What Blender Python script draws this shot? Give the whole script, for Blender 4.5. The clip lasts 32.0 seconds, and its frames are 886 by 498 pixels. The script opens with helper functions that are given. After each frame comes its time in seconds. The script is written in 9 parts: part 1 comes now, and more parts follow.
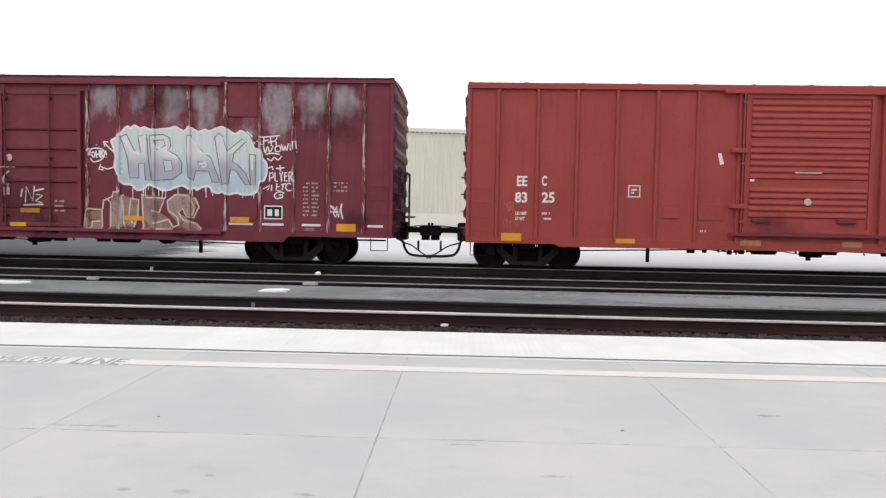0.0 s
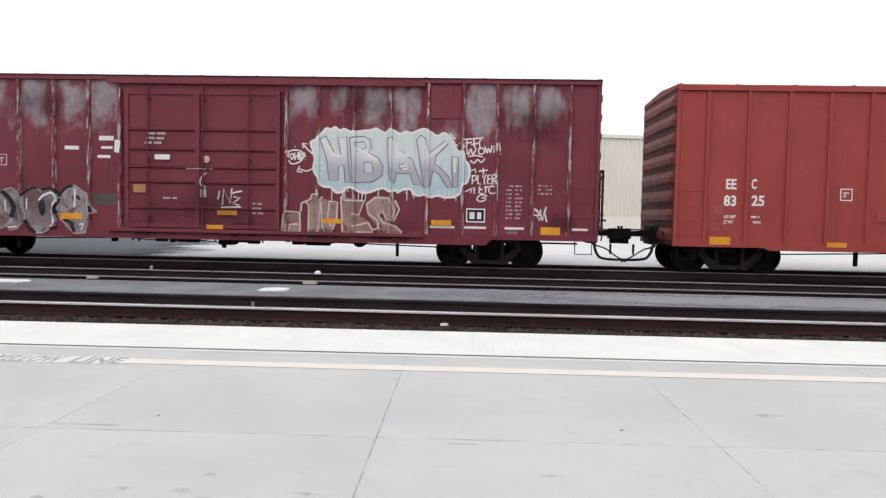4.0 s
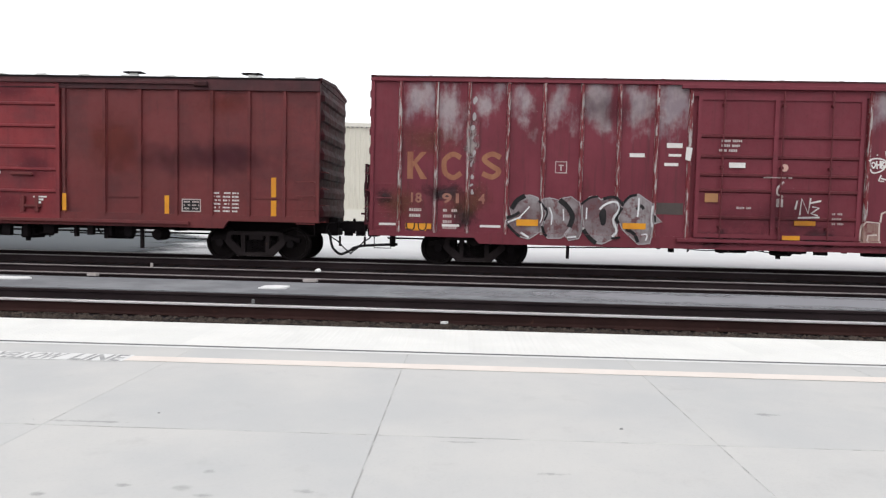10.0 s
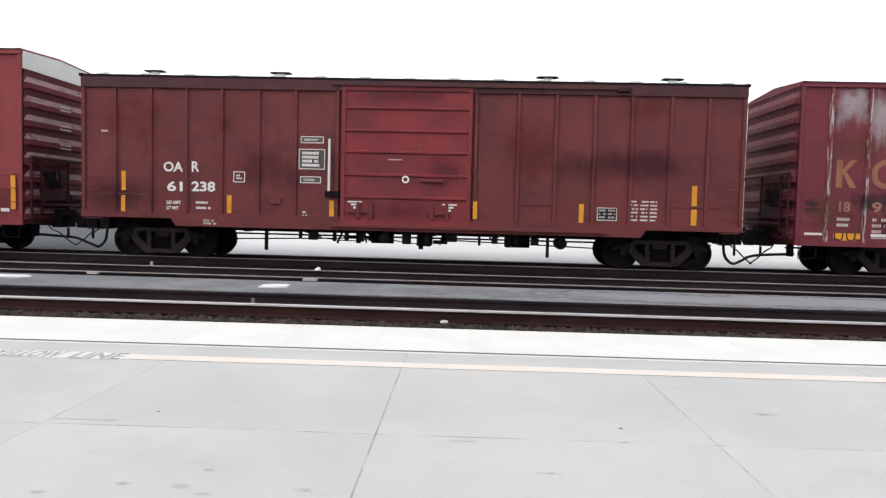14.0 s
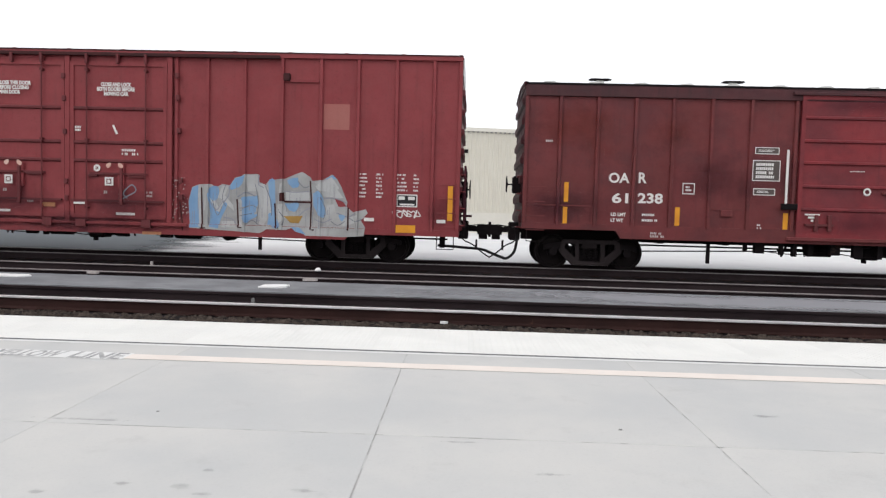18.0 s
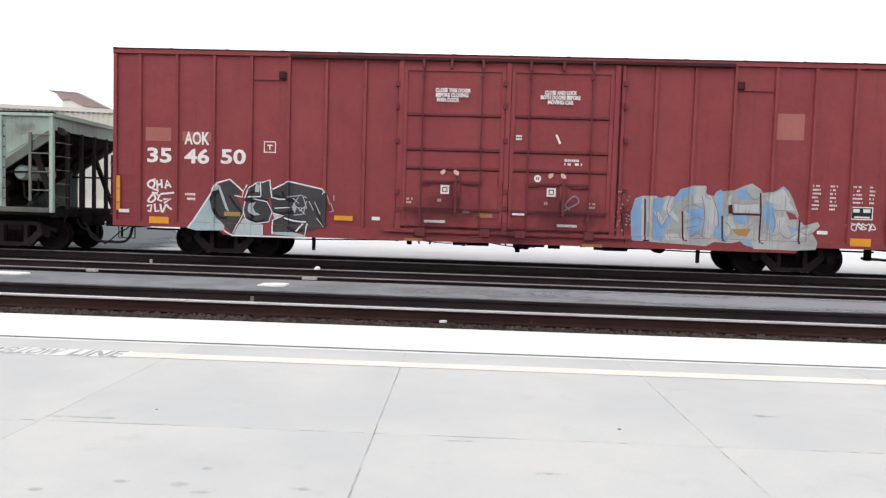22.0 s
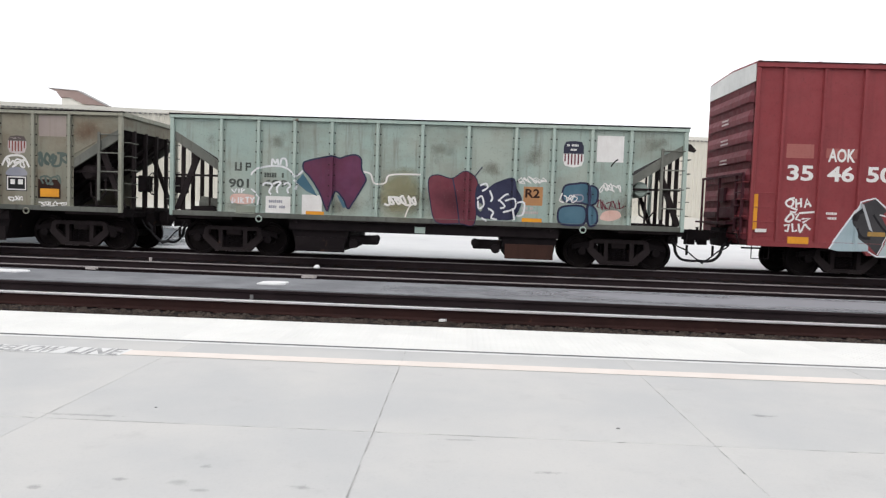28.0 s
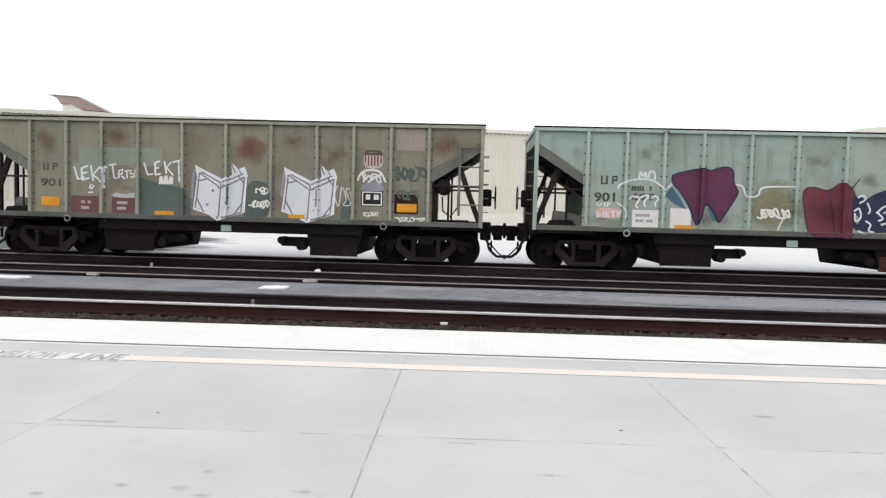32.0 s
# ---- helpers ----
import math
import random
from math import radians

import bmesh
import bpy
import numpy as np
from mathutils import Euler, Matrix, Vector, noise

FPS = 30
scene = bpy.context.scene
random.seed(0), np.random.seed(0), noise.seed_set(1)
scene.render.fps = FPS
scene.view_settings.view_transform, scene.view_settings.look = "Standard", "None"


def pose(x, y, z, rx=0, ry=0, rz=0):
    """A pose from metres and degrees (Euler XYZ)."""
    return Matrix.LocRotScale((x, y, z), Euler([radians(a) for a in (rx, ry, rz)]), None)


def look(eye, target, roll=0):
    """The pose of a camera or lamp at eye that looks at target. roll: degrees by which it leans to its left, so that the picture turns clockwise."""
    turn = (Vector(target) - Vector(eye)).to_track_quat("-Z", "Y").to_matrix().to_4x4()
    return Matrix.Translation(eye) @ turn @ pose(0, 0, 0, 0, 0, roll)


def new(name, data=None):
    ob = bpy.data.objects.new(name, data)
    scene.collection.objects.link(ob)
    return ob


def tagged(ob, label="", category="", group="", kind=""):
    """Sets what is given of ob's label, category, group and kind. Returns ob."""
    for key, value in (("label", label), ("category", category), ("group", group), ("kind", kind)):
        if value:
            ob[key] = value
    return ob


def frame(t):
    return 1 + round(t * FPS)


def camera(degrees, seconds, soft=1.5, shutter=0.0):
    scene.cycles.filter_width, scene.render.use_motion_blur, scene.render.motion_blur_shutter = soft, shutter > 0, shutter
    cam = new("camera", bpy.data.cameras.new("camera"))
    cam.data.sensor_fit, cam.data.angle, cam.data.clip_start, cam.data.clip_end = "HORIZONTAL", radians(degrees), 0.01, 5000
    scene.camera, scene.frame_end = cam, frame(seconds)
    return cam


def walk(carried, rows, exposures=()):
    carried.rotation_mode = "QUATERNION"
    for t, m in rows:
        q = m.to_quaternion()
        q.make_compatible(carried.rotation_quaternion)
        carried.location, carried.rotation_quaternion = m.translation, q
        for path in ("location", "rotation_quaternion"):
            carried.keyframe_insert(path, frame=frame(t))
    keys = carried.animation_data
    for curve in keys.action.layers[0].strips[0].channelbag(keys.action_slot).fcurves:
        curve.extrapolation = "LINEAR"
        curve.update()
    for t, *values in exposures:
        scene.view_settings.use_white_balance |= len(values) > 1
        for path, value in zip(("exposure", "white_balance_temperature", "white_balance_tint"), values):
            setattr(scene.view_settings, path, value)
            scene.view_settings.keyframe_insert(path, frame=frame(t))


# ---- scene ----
import itertools

# The camera is held by hand on the platform: one place, small turns.
EYE = Vector((0.0, 0.0, 1.31))
cam = camera(65.65, 32.0, soft=1.3)
AIM = [
    (0, 2.48, -2.88, 1.03), (0.5, 2.48, -2.85, 1.00), (1, 2.47, -2.86, 0.99), (1.5, 2.47, -2.88, 1.00), (2, 2.47, -2.90, 1.01),
    (2.5, 2.47, -2.89, 1.01), (4.5, 2.46, -2.94, 1.14), (5, 2.46, -2.92, 1.12), (5.5, 2.46, -2.93, 1.10), (6, 2.53, -2.94, 1.08),
    (6.5, 2.52, -3.02, 1.42), (7, 2.47, -3.05, 1.31), (7.5, 2.47, -3.04, 1.32), (8, 2.48, -3.04, 1.34), (8.5, 2.47, -3.05, 1.28),
    (9, 2.45, -3.07, 1.23), (9.5, 2.47, -3.07, 1.28), (10, 2.49, -3.08, 1.29), (10.5, 2.49, -3.09, 1.27), (11, 2.49, -3.10, 1.31),
    (11.5, 2.49, -3.10, 1.34), (12, 2.47, -3.12, 1.33), (12.5, 2.47, -3.16, 1.34), (13, 2.46, -3.18, 1.38), (13.5, 2.45, -3.18, 1.39),
    (14, 2.48, -3.15, 1.42), (14.5, 2.52, -3.10, 1.48), (16.5, 2.51, -3.09, 1.50), (17, 2.49, -3.09, 1.52), (17.5, 2.49, -3.09, 1.57),
    (18, 2.49, -3.09, 1.60), (18.5, 2.48, -3.11, 1.63), (19, 2.47, -3.11, 1.65), (19.5, 2.46, -3.12, 1.65), (20, 2.46, -3.13, 1.72),
    (20.5, 2.46, -3.13, 1.82), (21, 2.45, -3.14, 1.84), (21.5, 2.45, -3.15, 1.80), (22, 2.44, -3.17, 1.78), (22.5, 2.43, -3.19, 1.80),
    (23, 2.40, -3.21, 1.81), (23.5, 2.37, -3.23, 1.77), (24, 2.36, -3.24, 1.78), (24.5, 2.36, -3.25, 1.80), (25, 2.36, -3.27, 1.84),
    (25.5, 2.34, -3.28, 1.93), (26, 2.34, -3.29, 2.00), (26.5, 2.37, -3.31, 2.04), (28.5, 2.45, -3.21, 1.81), (29, 2.59, -2.89, 1.29),
    (29.5, 2.61, -2.74, 1.24), (30, 2.58, -2.78, 1.37), (30.5, 2.55, -2.86, 1.38), (31, 2.52, -2.93, 1.43), (31.5, 2.49, -2.98, 1.48),
    (32, 2.48, -3.01, 1.50),
]


def aim(yaw, pitch, roll):
    a, b = radians(yaw), radians(pitch)
    return look(EYE, EYE + Vector((-math.sin(a) * math.cos(b), math.cos(a) * math.cos(b), math.sin(b))), roll)


walk(cam, [(t, aim(yaw, pitch, roll)) for t, yaw, pitch, roll in AIM], [(0, 0.30), (6, 0.33), (10, 0.37), (14, 0.40), (17, 0.30), (18, 0.28), (19, 0.34), (20, 0.40), (21, 0.50), (23, 0.53), (24, 0.34), (25, 0.35), (28, 0.36), (32, 0.38)])

# How far the train has rolled, in metres, at each time.
ROLLED = [
    (0, 0.00), (0.5, 0.33), (1, 0.72), (1.5, 1.18), (2, 1.73), (2.5, 2.35), (4.5, 5.72), (5, 6.73), (5.5, 7.79), (6, 8.88), (6.5, 10.01),
    (7, 11.16), (7.5, 12.34), (8, 13.54), (8.5, 14.75), (9, 15.97), (9.5, 17.16), (10, 18.36), (10.5, 19.56), (11, 20.77), (11.5, 21.97),
    (12, 23.17), (12.5, 24.39), (13, 25.67), (13.5, 26.97), (14, 28.29), (14.5, 29.62), (16.5, 34.97), (17, 36.29), (17.5, 37.60),
    (18, 38.91), (18.5, 40.23), (19, 41.54), (19.5, 42.86), (20, 44.17), (20.5, 45.49), (21, 46.82), (21.5, 48.14), (22, 49.47),
    (22.5, 50.81), (23, 52.14), (23.5, 53.47), (24, 54.78), (24.5, 56.08), (25, 57.37), (25.5, 58.64), (26, 59.89), (26.5, 61.11),
    (28.5, 65.73), (29, 66.85), (29.5, 67.97), (30, 69.06), (30.5, 70.13), (31, 71.19), (31.5, 72.23), (32, 73.27),
]

# ---- light: a bright overcast sky ----
SUN_AZ, SUN_EL = radians(215), radians(52)
world = bpy.data.worlds.new("overcast_sky")
scene.world = world
world.use_nodes = True
wn, wl = world.node_tree.nodes, world.node_tree.links
sky = wn.new("ShaderNodeTexSky")
sky.sky_type, sky.sun_disc = "NISHITA", False
sky.sun_elevation, sky.sun_rotation = SUN_EL, SUN_AZ
sky.dust_density, sky.air_density, sky.ozone_density = 6.0, 1.0, 1.0
cloud = wn.new("ShaderNodeMix")
cloud.data_type = "RGBA"
cloud.inputs[0].default_value = 0.88          # share of the sky that the even cloud deck covers
cloud.inputs[7].default_value = (6.96, 7.04, 7.24, 1)
wl.new(sky.outputs[0], cloud.inputs[6])
wl.new(cloud.outputs[2], wn["Background"].inputs["Color"])
wn["Background"].inputs["Strength"].default_value = 0.15
sun = new("sun", bpy.data.lights.new("sun", "SUN"))
sun.data.energy, sun.data.angle, sun.data.color = 0.35, radians(40), (1.0, 0.97, 0.93)
sun.matrix_world = look(Vector((math.sin(SUN_AZ) * math.cos(SUN_EL), math.cos(SUN_AZ) * math.cos(SUN_EL), math.sin(SUN_EL))) * 60, (0, 0, 0))


# ---- materials ----
def sheet(name):
    m = bpy.data.materials.new(name)
    m.use_nodes = True
    n, l = m.node_tree.nodes, m.node_tree.links
    return m, n, l, n["Principled BSDF"]


def coords(n, l, scale=(1, 1, 1), scatter=37.0):
    """Object coordinates, set apart for each object, and stretched."""
    tc, info = n.new("ShaderNodeTexCoord"), n.new("ShaderNodeObjectInfo")
    mul = n.new("ShaderNodeMath")
    mul.operation = "MULTIPLY"
    mul.inputs[1].default_value = scatter
    l.new(info.outputs["Random"], mul.inputs[0])
    add = n.new("ShaderNodeVectorMath")
    add.operation = "ADD"
    l.new(tc.outputs["Object"], add.inputs[0])
    l.new(mul.outputs[0], add.inputs[1])
    mp = n.new("ShaderNodeMapping")
    mp.inputs["Scale"].default_value = scale
    l.new(add.outputs[0], mp.inputs["Vector"])
    return mp.outputs[0]


def grain(n, l, vec, scale, detail=5, rough=0.6):
    t = n.new("ShaderNodeTexNoise")
    t.inputs["Scale"].default_value, t.inputs["Detail"].default_value, t.inputs["Roughness"].default_value = scale, detail, rough
    l.new(vec, t.inputs["Vector"])
    return t.outputs["Fac"]


def band(n, l, fac, lo, hi, to=1.0):
    r = n.new("ShaderNodeMapRange")
    r.interpolation_type = "SMOOTHSTEP"
    r.inputs["From Min"].default_value, r.inputs["From Max"].default_value, r.inputs["To Max"].default_value = lo, hi, to
    l.new(fac, r.inputs["Value"])
    return r.outputs[0]


def blend(n, l, fac, a, b):
    m = n.new("ShaderNodeMix")
    m.data_type = "RGBA"
    for socket, v in ((m.inputs[0], fac), (m.inputs[6], a), (m.inputs[7], b)):
        if isinstance(v, (tuple, list)):
            socket.default_value = (*v, 1)
        elif isinstance(v, (int, float)):
            socket.default_value = v
        else:
            l.new(v, socket)
    return m.outputs[2]


def bumped(n, l, bsdf, height, strength, distance=0.01):
    b = n.new("ShaderNodeBump")
    b.inputs["Strength"].default_value, b.inputs["Distance"].default_value = strength, distance
    l.new(height, b.inputs["Height"])
    l.new(b.outputs[0], bsdf.inputs["Normal"])


def paint(name, base, faded, grime=(0.025, 0.018, 0.016), streak=0.5, spots=0.0, spot=(0.16, 0.06, 0.03), rough=0.62, metal=0.0, bump=0.25, scale=1.0, spec=0.3, smudge=0.0, smudge_col=(0.03, 0.018, 0.024), chips=0.0):
    """Weathered paint: broad fading, runs of dirt down the sheet, fine specks and, where asked, rust or bare spots."""
    m, n, l, b = sheet(name)
    flat = coords(n, l)
    c = blend(n, l, band(n, l, grain(n, l, flat, 0.7 * scale, 6), 0.33, 0.68), base, faded)
    runs = grain(n, l, coords(n, l, (7, 7, 0.5)), 1.2 * scale, 6, 0.65)
    c = blend(n, l, band(n, l, runs, 0.5, 0.78, streak), c, grime)
    c = blend(n, l, band(n, l, grain(n, l, flat, 24 * scale, 3), 0.55, 0.8, 0.35), c, grime)
    if smudge:
        soot = grain(n, l, coords(n, l, (0.8, 0.8, 1.3), 5.0), 0.9, 5, 0.6)
        c = blend(n, l, band(n, l, soot, 0.42, 0.68, smudge), c, smudge_col)
    if chips:
        flakes = grain(n, l, coords(n, l, (14, 14, 1.6)), 1.6, 7, 0.7)
        c = blend(n, l, band(n, l, flakes, 0.56 - chips, 0.64 - chips, 0.9), c, spot)
    if spots:
        c = blend(n, l, band(n, l, grain(n, l, flat, 2.6 * scale, 8, 0.7), 0.66 - spots, 0.78 - spots, 0.85), c, spot)
    l.new(c, b.inputs["Base Color"])
    l.new(band(n, l, grain(n, l, flat, 6, 4), 0.2, 0.8, 0.25), b.inputs["Roughness"])
    add = n.new("ShaderNodeMath")
    add.inputs[1].default_value = rough - 0.12
    l.new(b.inputs["Roughness"].links[0].from_socket, add.inputs[0])
    l.new(add.outputs[0], b.inputs["Roughness"])
    b.inputs["Metallic"].default_value = metal
    b.inputs["Specular IOR Level"].default_value = spec
    bumped(n, l, b, grain(n, l, flat, 3.2 * scale, 5), bump, 0.02)
    return m


def worn_paint(name, base, faded, primer, amount, width=0.54, height=0.72):
    """The paint has worn off the upper part of each panel in a cloudy patch that runs downwards and shows pale primer."""
    m, n, l, b = sheet(name)
    flat = coords(n, l)
    c = blend(n, l, band(n, l, grain(n, l, flat, 0.8, 6), 0.33, 0.68), base, faded)
    runs = grain(n, l, coords(n, l, (7, 7, 0.45)), 1.2, 6, 0.65)
    c = blend(n, l, band(n, l, runs, 0.48, 0.78, 0.45), c, (0.035, 0.022, 0.022))
    tc, info = n.new("ShaderNodeTexCoord"), n.new("ShaderNodeObjectInfo")
    mp = n.new("ShaderNodeMapping")
    mp.inputs["Scale"].default_value = (1 / width, 0, 1 / height)
    l.new(tc.outputs["Object"], mp.inputs["Vector"])
    ln = n.new("ShaderNodeVectorMath")
    ln.operation = "LENGTH"
    l.new(mp.outputs[0], ln.inputs[0])

    def madd(a, k, c0):
        x = n.new("ShaderNodeMath")
        x.operation = "MULTIPLY_ADD"
        for socket, v in zip(x.inputs, (a, k, c0)):
            if isinstance(v, (int, float)):
                socket.default_value = v
            else:
                l.new(v, socket)
        return x.outputs[0]

    cloudy = grain(n, l, coords(n, l, (1, 1, 0.6)), 1.9, 7, 0.6)
    down = grain(n, l, coords(n, l, (7, 7, 0.35)), 1.0, 4, 0.5)
    v = madd(cloudy, 2.6, madd(down, 0.55, madd(ln.outputs["Value"], -0.85, madd(info.outputs["Random"], 0.5, -1.10))))
    mask = band(n, l, madd(grain(n, l, flat, 13, 5, 0.6), 0.25, v), 0.15, 0.85, amount)
    pale = blend(n, l, band(n, l, grain(n, l, coords(n, l, (1, 1, 0.6)), 3.4, 6), 0.36, 0.66), primer, tuple(q * f for q, f in zip(primer, (0.66, 0.66, 0.72))))
    c = blend(n, l, mask, c, pale)
    rust = grain(n, l, coords(n, l, (1.6, 1.6, 0.8)), 1.1, 6, 0.65)
    c = blend(n, l, band(n, l, rust, 0.52, 0.78, 0.45), c, (0.075, 0.026, 0.022))
    l.new(c, b.inputs["Base Color"])
    b.inputs["Roughness"].default_value = 0.66
    b.inputs["Specular IOR Level"].default_value = 0.3
    bumped(n, l, b, grain(n, l, flat, 3.2, 5), 0.25, 0.02)
    return m


def dusty_skylit(name, base, dust, amount):
    """Painted pressed steel; dusty upward faces are paler, with sky light painted into the colour."""
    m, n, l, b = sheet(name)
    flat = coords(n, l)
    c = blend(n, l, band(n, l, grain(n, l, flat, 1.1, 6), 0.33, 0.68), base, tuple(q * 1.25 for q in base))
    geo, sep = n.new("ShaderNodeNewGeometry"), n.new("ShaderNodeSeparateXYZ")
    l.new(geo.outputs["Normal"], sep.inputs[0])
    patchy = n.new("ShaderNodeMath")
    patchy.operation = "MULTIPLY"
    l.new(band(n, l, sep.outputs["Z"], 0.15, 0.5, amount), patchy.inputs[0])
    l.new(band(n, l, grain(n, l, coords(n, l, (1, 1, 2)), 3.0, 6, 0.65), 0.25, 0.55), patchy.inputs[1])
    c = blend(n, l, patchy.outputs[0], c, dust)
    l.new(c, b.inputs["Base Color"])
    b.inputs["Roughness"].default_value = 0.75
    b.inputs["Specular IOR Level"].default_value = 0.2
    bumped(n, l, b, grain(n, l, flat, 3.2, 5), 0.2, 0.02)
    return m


def sprayed(name, low, high, z0, z1, spread=0.5, cloud=1.1, rough=0.6):
    """Spray paint that fades from one colour to another up the side, unevenly."""
    m, n, l, b = sheet(name)
    tc, sep = n.new("ShaderNodeTexCoord"), n.new("ShaderNodeSeparateXYZ")
    l.new(tc.outputs["Object"], sep.inputs[0])
    mix = n.new("ShaderNodeMath")
    mix.operation = "MULTIPLY_ADD"
    mix.inputs[1].default_value = spread
    l.new(grain(n, l, tc.outputs["Object"], cloud, 4), mix.inputs[0])
    l.new(sep.outputs["Z"], mix.inputs[2])
    c = blend(n, l, band(n, l, mix.outputs[0], z0 + spread / 2, z1 + spread / 2), low, high)
    runs = grain(n, l, coords(n, l, (9, 9, 0.6)), 1.2, 5)
    c = blend(n, l, band(n, l, runs, 0.5, 0.75, 0.35), c, tuple(q * 0.6 for q in low))
    l.new(c, b.inputs["Base Color"])
    b.inputs["Roughness"].default_value = rough
    b.inputs["Specular IOR Level"].default_value = 0.3
    return m


def bloom(name, col, strength=0.7, cloud=3.0, floor=False, full=False):
    """A soft-edged stain: it thins out towards its rim and shows the paint below."""
    m, n, l, b = sheet(name)
    tc = n.new("ShaderNodeTexCoord")
    mp = n.new("ShaderNodeMapping")
    mp.inputs["Location"].default_value, mp.inputs["Scale"].default_value = ((-1, 0, 0), (2, 0.8, 0)) if floor == "edge" else ((-1, -1, 0), (2, 2, 0)) if floor else ((-1, 0, -1), (2, 0, 2))
    l.new(tc.outputs["Generated"], mp.inputs["Vector"])
    ln = n.new("ShaderNodeVectorMath")
    ln.operation = "LENGTH"
    l.new(mp.outputs[0], ln.inputs[0])
    x = n.new("ShaderNodeMath")
    x.operation = "MULTIPLY_ADD"
    x.inputs[1].default_value = 2.2
    l.new(grain(n, l, coords(n, l), cloud, 7, 0.65), x.inputs[0])
    y = n.new("ShaderNodeMath")
    y.operation = "MULTIPLY_ADD"
    y.inputs[1].default_value, y.inputs[2].default_value = (-14.0, 13.0) if floor == "edge" else (-1.7, 0.75) if full else (-1.1, -0.25)
    l.new(ln.outputs["Value"], y.inputs[0])
    l.new(y.outputs[0], x.inputs[2])
    l.new(band(n, l, x.outputs[0], 0.0, 1.0, strength), b.inputs["Alpha"])
    b.inputs["Base Color"].default_value = (*col, 1)
    b.inputs["Roughness"].default_value = 0.8
    b.inputs["Specular IOR Level"].default_value = 0.1
    return m


def ground_stuff(name, a, b2, dirt, fine, coarse, rough=0.9, bump=0.4, dirt_amount=0.6, depth=0.01, scatter=0.0, spec=0.2):
    m, n, l, b = sheet(name)
    flat = coords(n, l, scatter=scatter)
    c = blend(n, l, band(n, l, grain(n, l, flat, coarse, 6), 0.3, 0.7), a, b2)
    c = blend(n, l, band(n, l, grain(n, l, flat, coarse * 3.1, 8, 0.7), 0.55, 0.75, dirt_amount), c, dirt)
    c = blend(n, l, band(n, l, grain(n, l, flat, fine, 3), 0.5, 0.85, 0.3), c, dirt)
    l.new(c, b.inputs["Base Color"])
    b.inputs["Roughness"].default_value = rough
    b.inputs["Specular IOR Level"].default_value = spec
    bumped(n, l, b, grain(n, l, flat, fine, 4), bump, depth)
    return m


M = {}
M["eec"] = paint("fresh_oxide_red_paint", (0.30, 0.047, 0.040), (0.335, 0.057, 0.048), streak=0.22, bump=0.15)
M["kcs"] = worn_paint("worn_dark_red_paint", (0.150, 0.0255, 0.040), (0.188, 0.035, 0.052), (0.40, 0.36, 0.37), 0.78, 0.58, 0.85)
M["kcs_plain"] = paint("dark_red_paint", (0.155, 0.026, 0.039), (0.188, 0.034, 0.050), streak=0.3, spots=0.02, spot=(0.06, 0.03, 0.03))
M["kcs_post"] = paint("chipped_dark_red_paint", (0.158, 0.024, 0.031), (0.195, 0.033, 0.041), streak=0.35, chips=0.055, spot=(0.46, 0.44, 0.43), scale=1.3)
M["oar"] = paint("sooty_brown_red_paint", (0.137, 0.0295, 0.030), (0.163, 0.0335, 0.036), grime=(0.036, 0.018, 0.020), streak=0.22, smudge=0.32)
M["oar_door"] = paint("faded_red_door_paint", (0.235, 0.031, 0.037), (0.195, 0.031, 0.038), grime=(0.05, 0.015, 0.02), streak=0.25, smudge=0.45, smudge_col=(0.06, 0.02, 0.026))
M["aok"] = paint("faded_oxide_red_paint", (0.228, 0.038, 0.044), (0.258, 0.048, 0.054), streak=0.18, smudge=0.22, smudge_col=(0.15, 0.034, 0.036), bump=0.15)
M["up1"] = paint("faded_pale_green_paint", (0.315, 0.405, 0.370), (0.350, 0.398, 0.350), grime=(0.11, 0.085, 0.065), streak=0.5, smudge=0.35, smudge_col=(0.17, 0.14, 0.10), spots=0.0, rough=0.7)
M["up1_post"] = paint("pale_green_frame_paint", (0.35, 0.445, 0.405), (0.40, 0.470, 0.420), grime=(0.08, 0.06, 0.045), streak=0.4, spots=0.04, spot=(0.12, 0.05, 0.03), rough=0.7)
M["up2"] = paint("rusty_olive_green_paint", (0.212, 0.215, 0.172), (0.255, 0.236, 0.182), grime=(0.10, 0.07, 0.05), streak=0.5, smudge=0.5, smudge_col=(0.13, 0.085, 0.055), spots=0.04, spot=(0.17, 0.075, 0.035), rough=0.75)
M["up2_post"] = paint("olive_frame_paint", (0.275, 0.282, 0.232), (0.325, 0.318, 0.258), grime=(0.07, 0.045, 0.03), streak=0.5, spots=0.05, spot=(0.17, 0.075, 0.035), rough=0.75)
M["galv"] = paint("galvanised_roof_sheet", (0.55, 0.56, 0.55), (0.66, 0.66, 0.64), grime=(0.30, 0.27, 0.24), streak=0.3, rough=0.5, metal=0.2)
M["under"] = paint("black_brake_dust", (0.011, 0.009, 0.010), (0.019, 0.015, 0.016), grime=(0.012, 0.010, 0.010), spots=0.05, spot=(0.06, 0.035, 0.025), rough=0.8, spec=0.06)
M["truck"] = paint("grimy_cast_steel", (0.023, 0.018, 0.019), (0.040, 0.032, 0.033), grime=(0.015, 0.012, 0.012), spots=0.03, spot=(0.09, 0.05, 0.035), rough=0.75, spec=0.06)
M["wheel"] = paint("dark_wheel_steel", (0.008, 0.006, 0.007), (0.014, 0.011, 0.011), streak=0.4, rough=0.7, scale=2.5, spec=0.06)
M["rusty"] = paint("rusty_hopper_steel", (0.058, 0.030, 0.024), (0.030, 0.018, 0.016), streak=0.7, spots=0.05, spot=(0.12, 0.05, 0.028), rough=0.85, spec=0.06)
